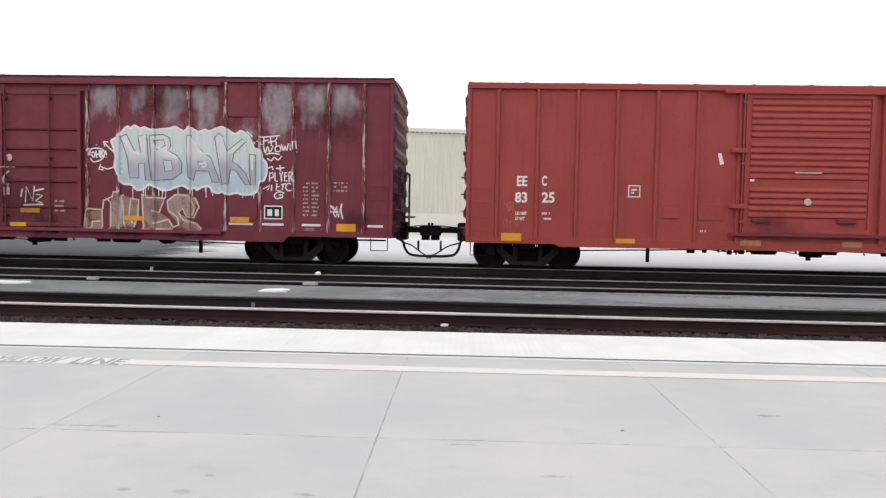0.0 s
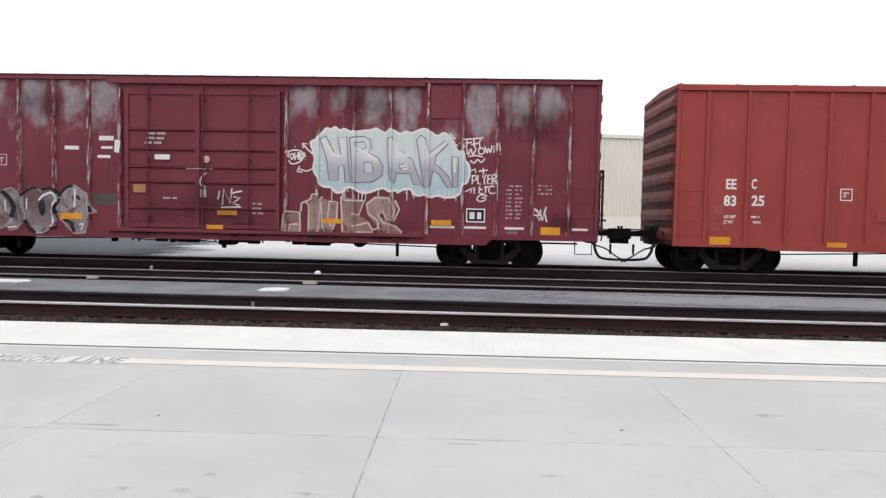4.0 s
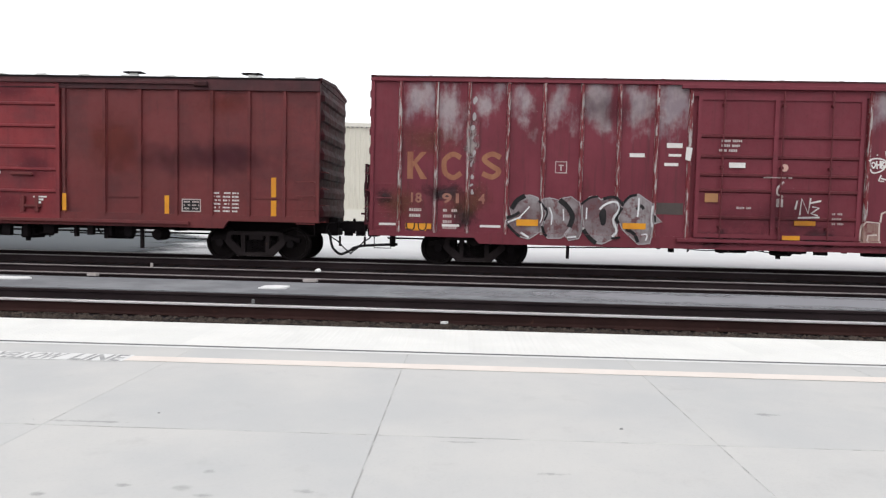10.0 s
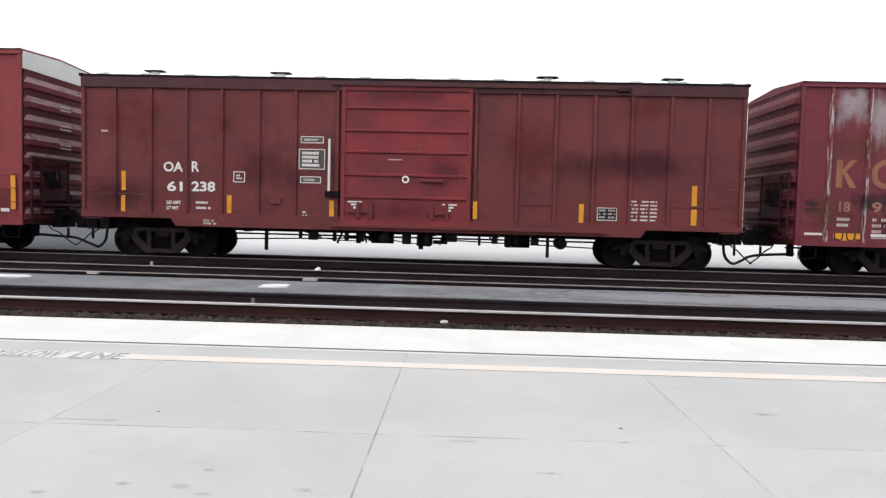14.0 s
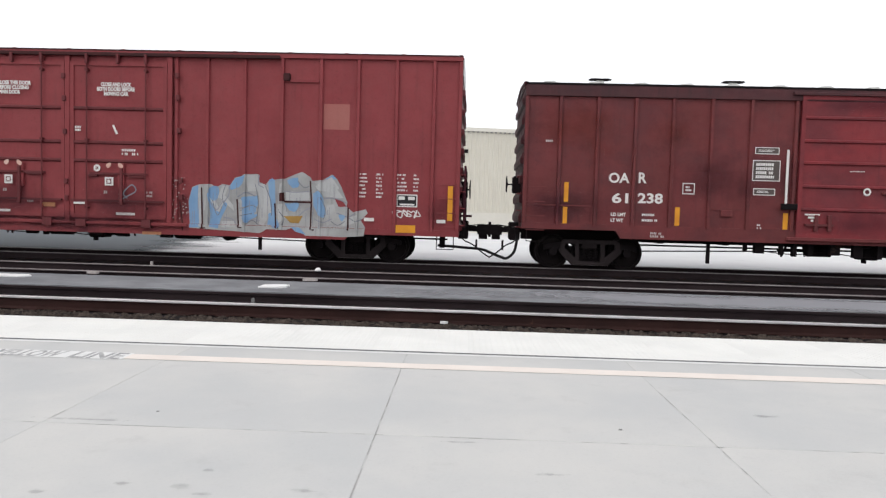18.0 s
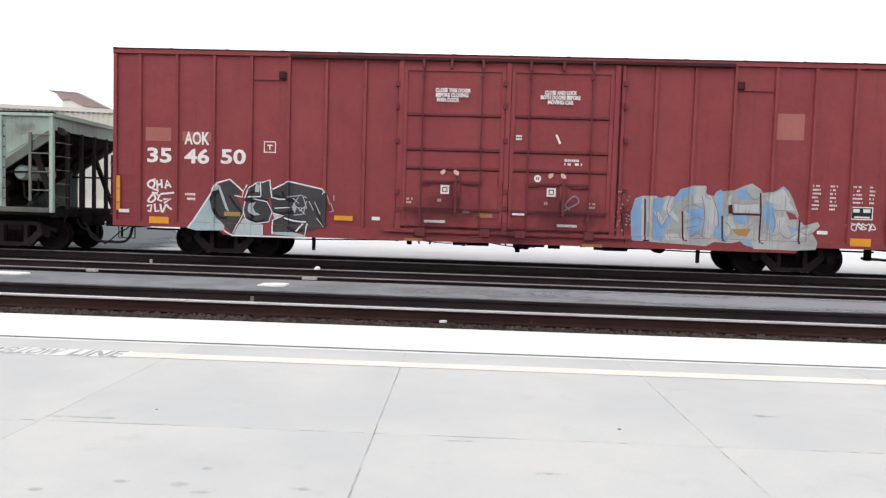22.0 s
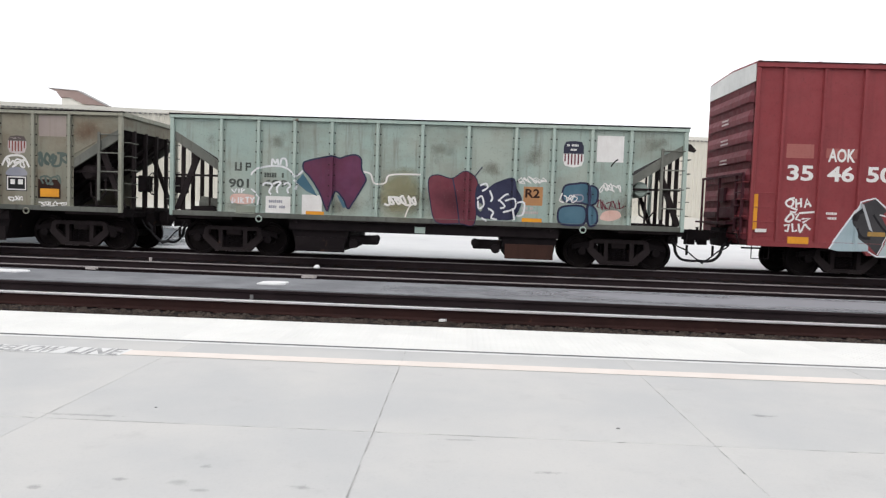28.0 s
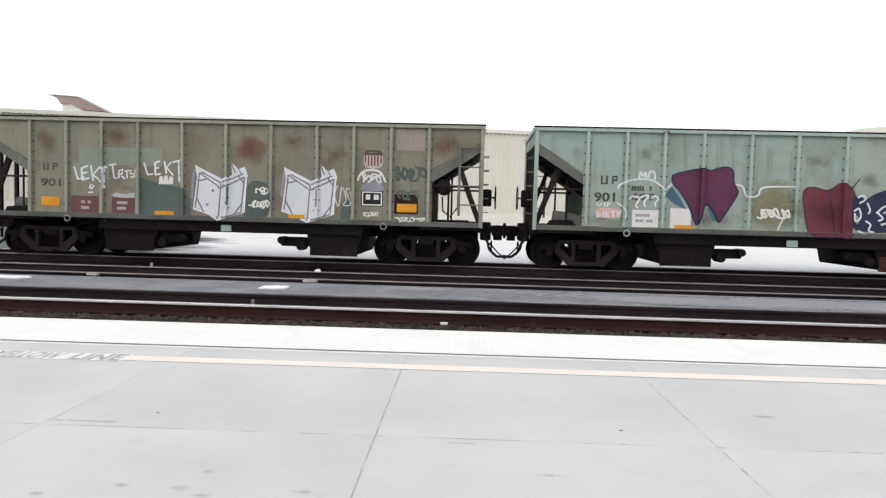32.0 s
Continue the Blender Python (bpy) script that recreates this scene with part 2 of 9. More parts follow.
M["white"] = paint("white_stencil_paint", (0.78, 0.77, 0.75), (0.70, 0.68, 0.66), grime=(0.35, 0.2, 0.19), streak=0.12, scale=3)
M["old_white"] = paint("worn_white_paint", (0.55, 0.50, 0.49), (0.42, 0.33, 0.32), grime=(0.2, 0.06, 0.06), streak=0.5, scale=4)
M["yellow"] = paint("amber_reflector", (0.75, 0.33, 0.02), (0.65, 0.26, 0.02), grime=(0.3, 0.12, 0.03), streak=0.25, rough=0.4, scale=4)
M["old_yellow"] = paint("faded_yellow_paint", (0.44, 0.20, 0.10), (0.35, 0.14, 0.075), grime=(0.17, 0.03, 0.03), streak=0.5, scale=3)
M["black"] = paint("black_paint", (0.02, 0.02, 0.022), (0.035, 0.033, 0.035), streak=0.2, scale=3, spec=0.06)
M["sky_blue"] = paint("pale_blue_spray_paint", (0.34, 0.44, 0.48), (0.43, 0.50, 0.51), grime=(0.22, 0.27, 0.29), streak=0.5, scale=2, smudge=0.4, smudge_col=(0.25, 0.31, 0.33))
M["blue"] = paint("light_blue_spray_paint", (0.17, 0.31, 0.51), (0.23, 0.37, 0.55), grime=(0.2, 0.3, 0.4), streak=0.3, scale=2)
M["deep_blue"] = paint("blue_spray_paint", (0.05, 0.12, 0.17), (0.075, 0.155, 0.21), grime=(0.04, 0.1, 0.16), streak=0.3, scale=2)
M["navy"] = paint("navy_spray_paint", (0.03, 0.032, 0.064), (0.048, 0.05, 0.088), streak=0.2, scale=2, spec=0.06)
M["lilac"] = paint("grey_lilac_spray_paint", (0.23, 0.24, 0.29), (0.30, 0.30, 0.34), grime=(0.2, 0.19, 0.22), streak=0.3, scale=2)
M["silver"] = paint("chrome_spray_paint", (0.33, 0.31, 0.32), (0.14, 0.09, 0.10), grime=(0.09, 0.045, 0.05), streak=0.7, spots=0.16, spot=(0.13, 0.045, 0.05), metal=0.15, rough=0.5, scale=1.7, smudge=0.5, smudge_col=(0.12, 0.05, 0.055))
M["pale_grey"] = paint("pale_grey_spray_paint", (0.38, 0.40, 0.42), (0.47, 0.48, 0.49), grime=(0.25, 0.25, 0.27), streak=0.4, scale=2)
M["beige"] = paint("faint_beige_spray_paint", (0.36, 0.26, 0.22), (0.25, 0.14, 0.125), grime=(0.15, 0.035, 0.04), streak=0.75, spots=0.15, spot=(0.155, 0.032, 0.038), scale=2)
M["purple"] = paint("purple_spray_paint", (0.11, 0.025, 0.055), (0.13, 0.035, 0.085), grime=(0.07, 0.03, 0.06), streak=0.5, scale=1.5, smudge=0.5, smudge_col=(0.06, 0.02, 0.05))
M["maroon"] = paint("maroon_spray_paint", (0.15, 0.03, 0.045), (0.18, 0.045, 0.06), grime=(0.09, 0.028, 0.04), streak=0.5, scale=1.5, smudge=0.5, smudge_col=(0.09, 0.02, 0.035))
M["teal"] = paint("dark_teal_patch_paint", (0.075, 0.105, 0.095), (0.105, 0.13, 0.115), grime=(0.05, 0.06, 0.04), streak=0.4, scale=1.5)
M["fresh_green"] = paint("repainted_green_patch", (0.22, 0.25, 0.205), (0.26, 0.28, 0.235), grime=(0.14, 0.12, 0.08), streak=0.4)
M["orange"] = paint("orange_stencil_patch", (0.44, 0.22, 0.09), (0.38, 0.19, 0.09), grime=(0.3, 0.2, 0.1), streak=0.3, scale=3)
M["salmon"] = paint("salmon_spray_paint", (0.62, 0.38, 0.32), (0.7, 0.5, 0.44), streak=0.2, scale=3)
M["faded_patch"] = paint("pink_faded_patch", (0.33, 0.10, 0.09), (0.36, 0.13, 0.115), streak=0.15)
M["dull_red"] = paint("dull_red_stripe_paint", (0.24, 0.06, 0.05), (0.20, 0.06, 0.05), streak=0.4, scale=3)
M["piece_fill"] = sprayed("white_to_mauve_spray_paint", (0.42, 0.40, 0.45), (0.66, 0.68, 0.70), 2.30, 2.75, 0.5)
M["piece_ground"] = sprayed("pale_blue_cloud_spray_paint", (0.44, 0.55, 0.61), (0.60, 0.66, 0.65), 1.9, 2.9, 1.6, 1.6)
M["faint_yellow"] = paint("faint_yellow_paint", (0.34, 0.17, 0.12), (0.26, 0.11, 0.09), grime=(0.15, 0.03, 0.03), streak=0.5, scale=3)
M["dark_lilac"] = paint("dull_grey_spray_line", (0.17, 0.18, 0.21), (0.23, 0.24, 0.27), streak=0.3, scale=2)
# Also the colour of the post shadows painted over the blue piece.
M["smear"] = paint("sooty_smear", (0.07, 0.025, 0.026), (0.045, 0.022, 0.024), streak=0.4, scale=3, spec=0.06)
M["grey_patch"] = paint("grey_painted_out_patch", (0.075, 0.062, 0.058), (0.10, 0.08, 0.075), streak=0.3, scale=2)
M["pinkish"] = paint("pale_pinkish_patch", (0.30, 0.25, 0.23), (0.34, 0.29, 0.26), grime=(0.2, 0.15, 0.12), streak=0.4, scale=1.5)
M["sealant"] = ground_stuff("grey_sealant", (0.11, 0.11, 0.112), (0.16, 0.16, 0.16), (0.08, 0.08, 0.08), 40, 2)
M["pebble"] = ground_stuff("grey_pebble", (0.15, 0.15, 0.15), (0.22, 0.22, 0.22), (0.1, 0.1, 0.1), 60, 20)
M["dark_rail"] = paint("black_rail_steel", (0.022, 0.016, 0.018), (0.034, 0.025, 0.027), spots=0.03, spot=(0.045, 0.028, 0.026), rough=0.85, spec=0.06)
M["rust_bloom"] = bloom("rust_stain", (0.18, 0.085, 0.045), 0.42, 1.6)
M["rust_spot"] = bloom("orange_rust_spot", (0.22, 0.10, 0.05), 0.40, 1.6, full=True)
M["brown_bloom"] = bloom("brown_stain", (0.18, 0.155, 0.115), 0.42)
M["soot_bloom"] = bloom("soot_stain", (0.062, 0.027, 0.034), 0.34, 1.1)
M["grey_bloom"] = bloom("grey_smear", (0.055, 0.038, 0.043), 0.85, 2.4)
M["pale_bloom"] = bloom("bare_primer_streak", (0.38, 0.33, 0.325), 0.85, 4.0)
M["dust"] = bloom("pale_dust_on_asphalt", (0.29, 0.29, 0.31), 0.8, 0.8, True, True)
M["stain"] = bloom("grey_floor_stain", (0.35, 0.35, 0.35), 0.34, 14.0, True)
M["lane"] = bloom("worn_dark_asphalt", (0.12, 0.132, 0.142), 0.92, 0.25, "edge")
M["faded_dark"] = paint("faded_dark_stencil_paint", (0.06, 0.07, 0.065), (0.10, 0.11, 0.10), streak=0.4, scale=3, spec=0.06)
M["khaki_bloom"] = bloom("soft_khaki_spray", (0.31, 0.28, 0.15), 0.55, 1.5, full=True)
M["old_beige"] = paint("chalky_beige_spray_line", (0.62, 0.55, 0.50), (0.50, 0.40, 0.36), grime=(0.18, 0.06, 0.06), streak=0.5, scale=3)
M["line_white"] = paint("soft_white_spray_line", (0.76, 0.77, 0.78), (0.66, 0.67, 0.69), grime=(0.42, 0.36, 0.38), streak=0.35, scale=3)
M["book_page"] = paint("bluish_white_spray_fill", (0.64, 0.66, 0.70), (0.70, 0.71, 0.73), grime=(0.42, 0.44, 0.48), streak=0.35, scale=2)
M["emblem_yellow"] = paint("faded_ochre_emblem_paint", (0.34, 0.155, 0.085), (0.26, 0.10, 0.06), grime=(0.15, 0.03, 0.03), streak=0.55, scale=3)
M["chrome_line"] = paint("grey_chrome_spray_line", (0.44, 0.42, 0.43), (0.34, 0.31, 0.32), grime=(0.2, 0.13, 0.14), streak=0.6, scale=3)
M["faded_black"] = paint("greyed_black_spray_paint", (0.050, 0.049, 0.052), (0.068, 0.065, 0.068), grime=(0.03, 0.02, 0.022), streak=0.3, scale=2, spec=0.1)
M["oar_chord"] = paint("sooty_roof_chord", (0.062, 0.021, 0.025), (0.095, 0.027, 0.031), streak=0.5, smudge=0.5, smudge_col=(0.03, 0.016, 0.02))
M["warm_bloom"] = bloom("rusty_red_fading", (0.20, 0.042, 0.030), 0.45, 0.9)
M["purple_bloom"] = bloom("purplish_soot", (0.088, 0.027, 0.040), 0.36, 0.8)
M["end_steel"] = paint("grimy_grey_green_steel", (0.13, 0.135, 0.12), (0.19, 0.19, 0.165), grime=(0.05, 0.04, 0.035), streak=0.5, spots=0.04, spot=(0.12, 0.055, 0.035), rough=0.8)
M["piece_pale"] = paint("pale_grey_roller_paint", (0.34, 0.345, 0.345), (0.43, 0.435, 0.435), grime=(0.24, 0.23, 0.22), streak=0.6, scale=1.6, smudge=0.6, smudge_col=(0.25, 0.245, 0.24))
M["pale_light"] = paint("chalky_white_roller_paint", (0.49, 0.50, 0.50), (0.41, 0.42, 0.43), grime=(0.27, 0.26, 0.25), streak=0.6, scale=1.8, smudge=0.5, smudge_col=(0.33, 0.32, 0.315))
M["aok_end"] = paint("dull_maroon_end_paint", (0.125, 0.022, 0.030), (0.155, 0.030, 0.040), streak=0.4, bump=0.15)
# Dusty upward faces also carry painted sky light.
M["aok_ribs"] = dusty_skylit("dusty_maroon_pressed_end", (0.130, 0.027, 0.033), (0.40, 0.33, 0.32), 0.66)
M["dull_amber"] = paint("grimy_amber_strip", (0.40, 0.24, 0.06), (0.32, 0.19, 0.06), grime=(0.2, 0.15, 0.1), streak=0.4, scale=3)
M["eec_end"] = paint("sooty_red_end_paint", (0.15, 0.030, 0.030), (0.185, 0.037, 0.037), streak=0.5, bump=0.15)
# Darker than the door: the ribs' shadows are painted into this colour.
M["kcs_hard_shade"] = paint("dark_maroon_door_hardware", (0.105, 0.018, 0.025), (0.13, 0.023, 0.030), streak=0.3)
# Darker copy of the end paint: shade of the rib valleys is painted in.
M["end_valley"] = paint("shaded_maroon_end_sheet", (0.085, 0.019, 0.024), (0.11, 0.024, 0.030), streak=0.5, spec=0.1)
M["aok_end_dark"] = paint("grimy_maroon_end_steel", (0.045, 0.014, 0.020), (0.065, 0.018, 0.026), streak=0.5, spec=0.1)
M["sill_grime"] = paint("grimy_side_sill", (0.085, 0.09, 0.08), (0.14, 0.145, 0.13), grime=(0.04, 0.03, 0.028), streak=0.6, spots=0.05, spot=(0.09, 0.06, 0.045), rough=0.8)
M["dull_maroon"] = paint("dull_maroon_patch", (0.13, 0.055, 0.058), (0.16, 0.075, 0.072), grime=(0.1, 0.06, 0.05), streak=0.4)
M["oar_end"] = paint("sooty_dark_red_end", (0.058, 0.016, 0.020), (0.080, 0.021, 0.026), spec=0.08, streak=0.6, smudge=0.6, smudge_col=(0.015, 0.010, 0.012))
M["aok_dark"] = paint("dark_red_door_hardware", (0.115, 0.023, 0.027), (0.145, 0.029, 0.033), streak=0.4)
M["concrete"] = ground_stuff("platform_concrete", (0.455, 0.458, 0.455), (0.520, 0.512, 0.495), (0.375, 0.37, 0.365), 60, 0.8, dirt_amount=0.35, bump=0.15, scatter=11.0)
M["joint"] = ground_stuff("joint_dirt", (0.43, 0.43, 0.42), (0.50, 0.50, 0.49), (0.33, 0.33, 0.32), 60, 1.2, dirt_amount=0.8)
M["tactile"] = ground_stuff("bleached_tactile_tile", (0.66, 0.658, 0.635), (0.72, 0.716, 0.69), (0.58, 0.565, 0.53), 40, 1.5, dirt_amount=0.2, bump=0.08, rough=0.7, scatter=9.0)
M["cream"] = ground_stuff("bleached_yellow_line", (0.67, 0.605, 0.555), (0.71, 0.65, 0.60), (0.58, 0.56, 0.54), 50, 3, dirt_amount=0.4, bump=0.08)
# Ground of the lettering, and the painted highlight of the slab edge.
M["bleached"] = ground_stuff("bleached_white_ground", (0.62, 0.62, 0.61), (0.67, 0.67, 0.66), (0.54, 0.54, 0.54), 50, 3, dirt_amount=0.6, bump=0.08)
M["emblem_navy"] = paint("dull_navy_paint", (0.035, 0.037, 0.062), (0.05, 0.05, 0.075), streak=0.3, scale=3, spec=0.06)
M["joint_dirt"] = ground_stuff("broken_joint_dirt", (0.31, 0.31, 0.30), (0.40, 0.40, 0.39), (0.22, 0.22, 0.22), 60, 6)
M["letters"] = ground_stuff("dark_worn_letters", (0.25, 0.25, 0.25), (0.40, 0.40, 0.40), (0.60, 0.60, 0.60), 40, 9, dirt_amount=0.85, bump=0.05)
M["earth"] = ground_stuff("dark_yard_earth", (0.020, 0.016, 0.019), (0.036, 0.030, 0.033), (0.050, 0.044, 0.046), 45, 1.2, bump=0.8, depth=0.03, spec=0.05)
M["far_earth"] = ground_stuff("pale_yard_ground", (0.56, 0.565, 0.57), (0.66, 0.66, 0.66), (0.44, 0.445, 0.45), 8, 0.10, dirt_amount=0.5, bump=0.2)
M["asphalt"] = ground_stuff("grey_infill_asphalt", (0.165, 0.169, 0.180), (0.235, 0.24, 0.252), (0.10, 0.101, 0.108), 70, 1.1, dirt_amount=0.5, bump=0.35, spec=0.05)
M["stone"] = ground_stuff("dirty_ballast_stone", (0.030, 0.024, 0.021), (0.085, 0.068, 0.058), (0.014, 0.011, 0.010), 30, 5, bump=0.5, scatter=5.0, spec=0.05)
M["tie"] = ground_stuff("oily_timber_tie", (0.011, 0.009, 0.009), (0.020, 0.017, 0.016), (0.02, 0.017, 0.016), 30, 3, bump=0.5, scatter=7.0, spec=0.05)
M["rail"] = paint("rusty_rail_steel", (0.028, 0.015, 0.014), (0.042, 0.021, 0.019), grime=(0.03, 0.018, 0.016), streak=0.2, spots=0.04, spot=(0.10, 0.05, 0.035), rough=0.85, scale=1.6, spec=0.06)
M["polished"] = paint("polished_rail_head", (0.78, 0.77, 0.78), (0.70, 0.68, 0.68), grime=(0.5, 0.46, 0.45), streak=0.1, metal=0.8, rough=0.40, bump=0.05, scale=2)
M["dull_head"] = paint("dull_rail_head", (0.34, 0.31, 0.31), (0.24, 0.21, 0.21), grime=(0.12, 0.1, 0.1), streak=0.3, metal=0.6, rough=0.5, bump=0.05, scale=2)
M["cladding"] = paint("cream_metal_cladding", (0.60, 0.575, 0.50), (0.64, 0.615, 0.54), grime=(0.48, 0.46, 0.40), streak=0.25, rough=0.6, bump=0.05, scale=0.4)
M["plinth"] = paint("cream_concrete_plinth", (0.64, 0.62, 0.56), (0.68, 0.66, 0.60), grime=(0.5, 0.48, 0.43), streak=0.2, rough=0.85, bump=0.1, scale=0.4)
M["soffit"] = paint("brown_canopy_boards", (0.26, 0.19, 0.17), (0.32, 0.24, 0.22), grime=(0.22, 0.16, 0.14), streak=0.2, rough=0.8, scale=0.6)
M["fascia"] = paint("grey_canopy_fascia", (0.28, 0.27, 0.26), (0.34, 0.33, 0.32), streak=0.2, rough=0.8, scale=0.6)
M["paper"] = paint("white_litter_paper", (0.82, 0.82, 0.82), (0.72, 0.72, 0.72), streak=0.05, scale=4)
M["card"] = paint("dirty_cardboard", (0.50, 0.46, 0.45), (0.42, 0.38, 0.37), streak=0.2, scale=4)


# ---- mesh helpers ----
def part(name, bm, material, parent=None, label="", at=None, smooth=False):
    """Links a bmesh as one mesh object, under a thing or a part, with its own origin at the given place."""
    if at is not None:
        bmesh.ops.translate(bm, verts=bm.verts, vec=-Vector(at))
    bmesh.ops.recalc_face_normals(bm, faces=bm.faces)
    me = bpy.data.meshes.new(name)
    bm.to_mesh(me)
    bm.free()
    me.materials.append(M[material])
    if smooth:
        for p in me.polygons:
            p.use_smooth = True
    ob = new(name, me)
    if parent is not None:
        ob.parent = parent
    if at is not None:
        ob.location = at
    if label:
        ob["label"] = label
    return ob


def again(ob, at, parent=None):
    """One more object on the same mesh."""
    o = new(ob.name.split(".")[0], ob.data)
    o.parent = parent or ob.parent
    o.location = at
    if "label" in ob:
        o["label"] = ob["label"]
    if "kind" in ob:
        o["kind"] = ob["kind"]
    return o


def box(bm, x0, x1, y0, y1, z0, z1):
    v = [bm.verts.new(p) for p in itertools.product((x0, x1), (y0, y1), (z0, z1))]
    for f in ((0, 1, 3, 2), (4, 6, 7, 5), (0, 4, 5, 1), (2, 3, 7, 6), (0, 2, 6, 4), (1, 5, 7, 3)):
        bm.faces.new([v[i] for i in f])
    return bm


def cube(x0, x1, y0, y1, z0, z1, bevel=0.0):
    bm = box(bmesh.new(), x0, x1, y0, y1, z0, z1)
    if bevel:
        bmesh.ops.bevel(bm, geom=bm.edges[:], offset=bevel, segments=1, affect="EDGES")
    return bm


def prism(bm, pts, a, b, axis="y"):
    """A closed outline in the plane across the axis, drawn out from a to b."""
    def at(p, d):
        return {"y": (p[0], d, p[1]), "x": (d, p[0], p[1]), "z": (p[0], p[1], d)}[axis]
    r0, r1 = [bm.verts.new(at(p, a)) for p in pts], [bm.verts.new(at(p, b)) for p in pts]
    k = len(pts)
    bm.faces.new(r0)
    bm.faces.new(r1[::-1])
    for i in range(k):
        bm.faces.new((r0[i], r0[(i + 1) % k], r1[(i + 1) % k], r1[i]))
    return bm


def rod(bm, a, b, r, n=8):
    a, b = Vector(a), Vector(b)
    d = (b - a).normalized()
    u = d.orthogonal().normalized()
    w = d.cross(u)
    rings = [[bm.verts.new(p + r * (math.cos(2 * math.pi * i / n) * u + math.sin(2 * math.pi * i / n) * w)) for i in range(n)] for p in (a, b)]
    for i in range(n):
        bm.faces.new((rings[0][i], rings[0][(i + 1) % n], rings[1][(i + 1) % n], rings[1][i]))
    bm.faces.new(rings[0][::-1])
    bm.faces.new(rings[1])
    return bm


def pipe(bm, pts, r, n=6):
    """One bent tube through the points."""
    p = [Vector(q) for q in pts]
    ways = [(b - a).normalized() for a, b in zip(p, p[1:])]
    u = ways[0].orthogonal().normalized()
    rings = []
    for k, q in enumerate(p):
        d = (ways[max(k - 1, 0)] + ways[min(k, len(ways) - 1)]).normalized()
        u = (u - d * u.dot(d)).normalized()
        w = d.cross(u)
        rings.append([bm.verts.new(q + r * (math.cos(2 * math.pi * i / n) * u + math.sin(2 * math.pi * i / n) * w)) for i in range(n)])
    for a, b in zip(rings, rings[1:]):
        for i in range(n):
            bm.faces.new((a[i], a[(i + 1) % n], b[(i + 1) % n], b[i]))
    bm.faces.new(rings[0][::-1])
    bm.faces.new(rings[-1])
    return bm


def lathe(bm, profile, n=24):
    """Profile of (radius, y) turned about the y axis."""
    rings = [[bm.verts.new((r * math.cos(2 * math.pi * i / n), y, r * math.sin(2 * math.pi * i / n))) for i in range(n)] for r, y in profile]
    for a, b in zip(rings, rings[1:]):
        for i in range(n):
            bm.faces.new((a[i], a[(i + 1) % n], b[(i + 1) % n], b[i]))
    bm.faces.new(rings[0])
    bm.faces.new(rings[-1][::-1])
    return bm


def thing(name, at, label, category, group=""):
    ob = new(name)
    ob.location = at
    return tagged(ob, label, category, group)


def smoothed(pts, closed=True, steps=5):
    """A soft curve through the points."""
    k, out = len(pts), []
    for i in range(k if closed else k - 1):
        p = [Vector(pts[j % k] if closed else pts[min(max(j, 0), k - 1)]) for j in (i - 1, i, i + 1, i + 2)]
        for s in range(steps):
            u = s / steps
            out.append(0.5 * (2 * p[1] + (p[2] - p[0]) * u + (2 * p[0] - 5 * p[1] + 4 * p[2] - p[3]) * u * u + (3 * p[1] - p[0] - 3 * p[2] + p[3]) * u ** 3))
    if not closed:
        out.append(Vector(pts[-1]))
    return out


# ---- flat paint on a car's side: lettering, marks, graffiti ----
def glyphs(body, weight=0.028):
    """The faces of a word in the built-in font, fitted to a unit box."""
    cu = bpy.data.curves.new("word", "FONT")
    cu.body, cu.resolution_u, cu.offset = body, 3, weight
    ob = bpy.data.objects.new("word", cu)
    scene.collection.objects.link(ob)
    me = bpy.data.meshes.new_from_object(ob.evaluated_get(bpy.context.evaluated_depsgraph_get()))
    bpy.data.objects.remove(ob)
    bpy.data.curves.remove(cu)
    co = [v.co.copy() for v in me.vertices]
    xs, ys = [c.x for c in co], [c.y for c in co]
    x0, x1, y0, y1 = min(xs), max(xs), min(ys), max(ys)
    loops = [[((co[i].x - x0) / (x1 - x0), (co[i].y - y0) / (y1 - y0)) for i in p.vertices] for p in me.polygons]
    bpy.data.meshes.remove(me)
    return loops


def word(body, x0, x1, z0, z1, lean=0.0, weight=0.028):
    return [[(x0 + u * (x1 - x0) + lean * v * (z1 - z0), z0 + v * (z1 - z0)) for u, v in f] for f in glyphs(body, weight)]


def rect(x0, x1, z0, z1):
    return [[(x0, z0), (x1, z0), (x1, z1), (x0, z1)]]


def ring(x0, x1, z0, z1, w):
    return rect(x0, x1, z0, z0 + w) + rect(x0, x1, z1 - w, z1) + rect(x0, x0 + w, z0 + w, z1 - w) + rect(x1 - w, x1, z0 + w, z1 - w)


def disc(x, z, r, n=16):
    return [[(x + r * math.cos(2 * math.pi * i / n), z + r * math.sin(2 * math.pi * i / n)) for i in range(n)]]


def ribbon(pts, w, closed=False, soft=True):
    """A painted stroke of that width along the points."""
    p = smoothed(pts, closed) if soft else [Vector(q) for q in pts]
    if closed:
        p = p + [p[0], p[1]]
    out = []
    left, right = [], []
    for i, q in enumerate(p):
        d = (p[min(i + 1, len(p) - 1)] - p[max(i - 1, 0)])
        d = d.normalized() if d.length > 1e-6 else Vector((1, 0))
        s = Vector((-d.y, d.x)) * w / 2
        left.append(q + s)
        right.append(q - s)
    for i in range(len(p) - 1):
        out.append([tuple(left[i]), tuple(right[i]), tuple(right[i + 1]), tuple(left[i + 1])])
    return out


def blob(pts, steps=5):
    return [[tuple(q) for q in smoothed(pts, True, steps)]]


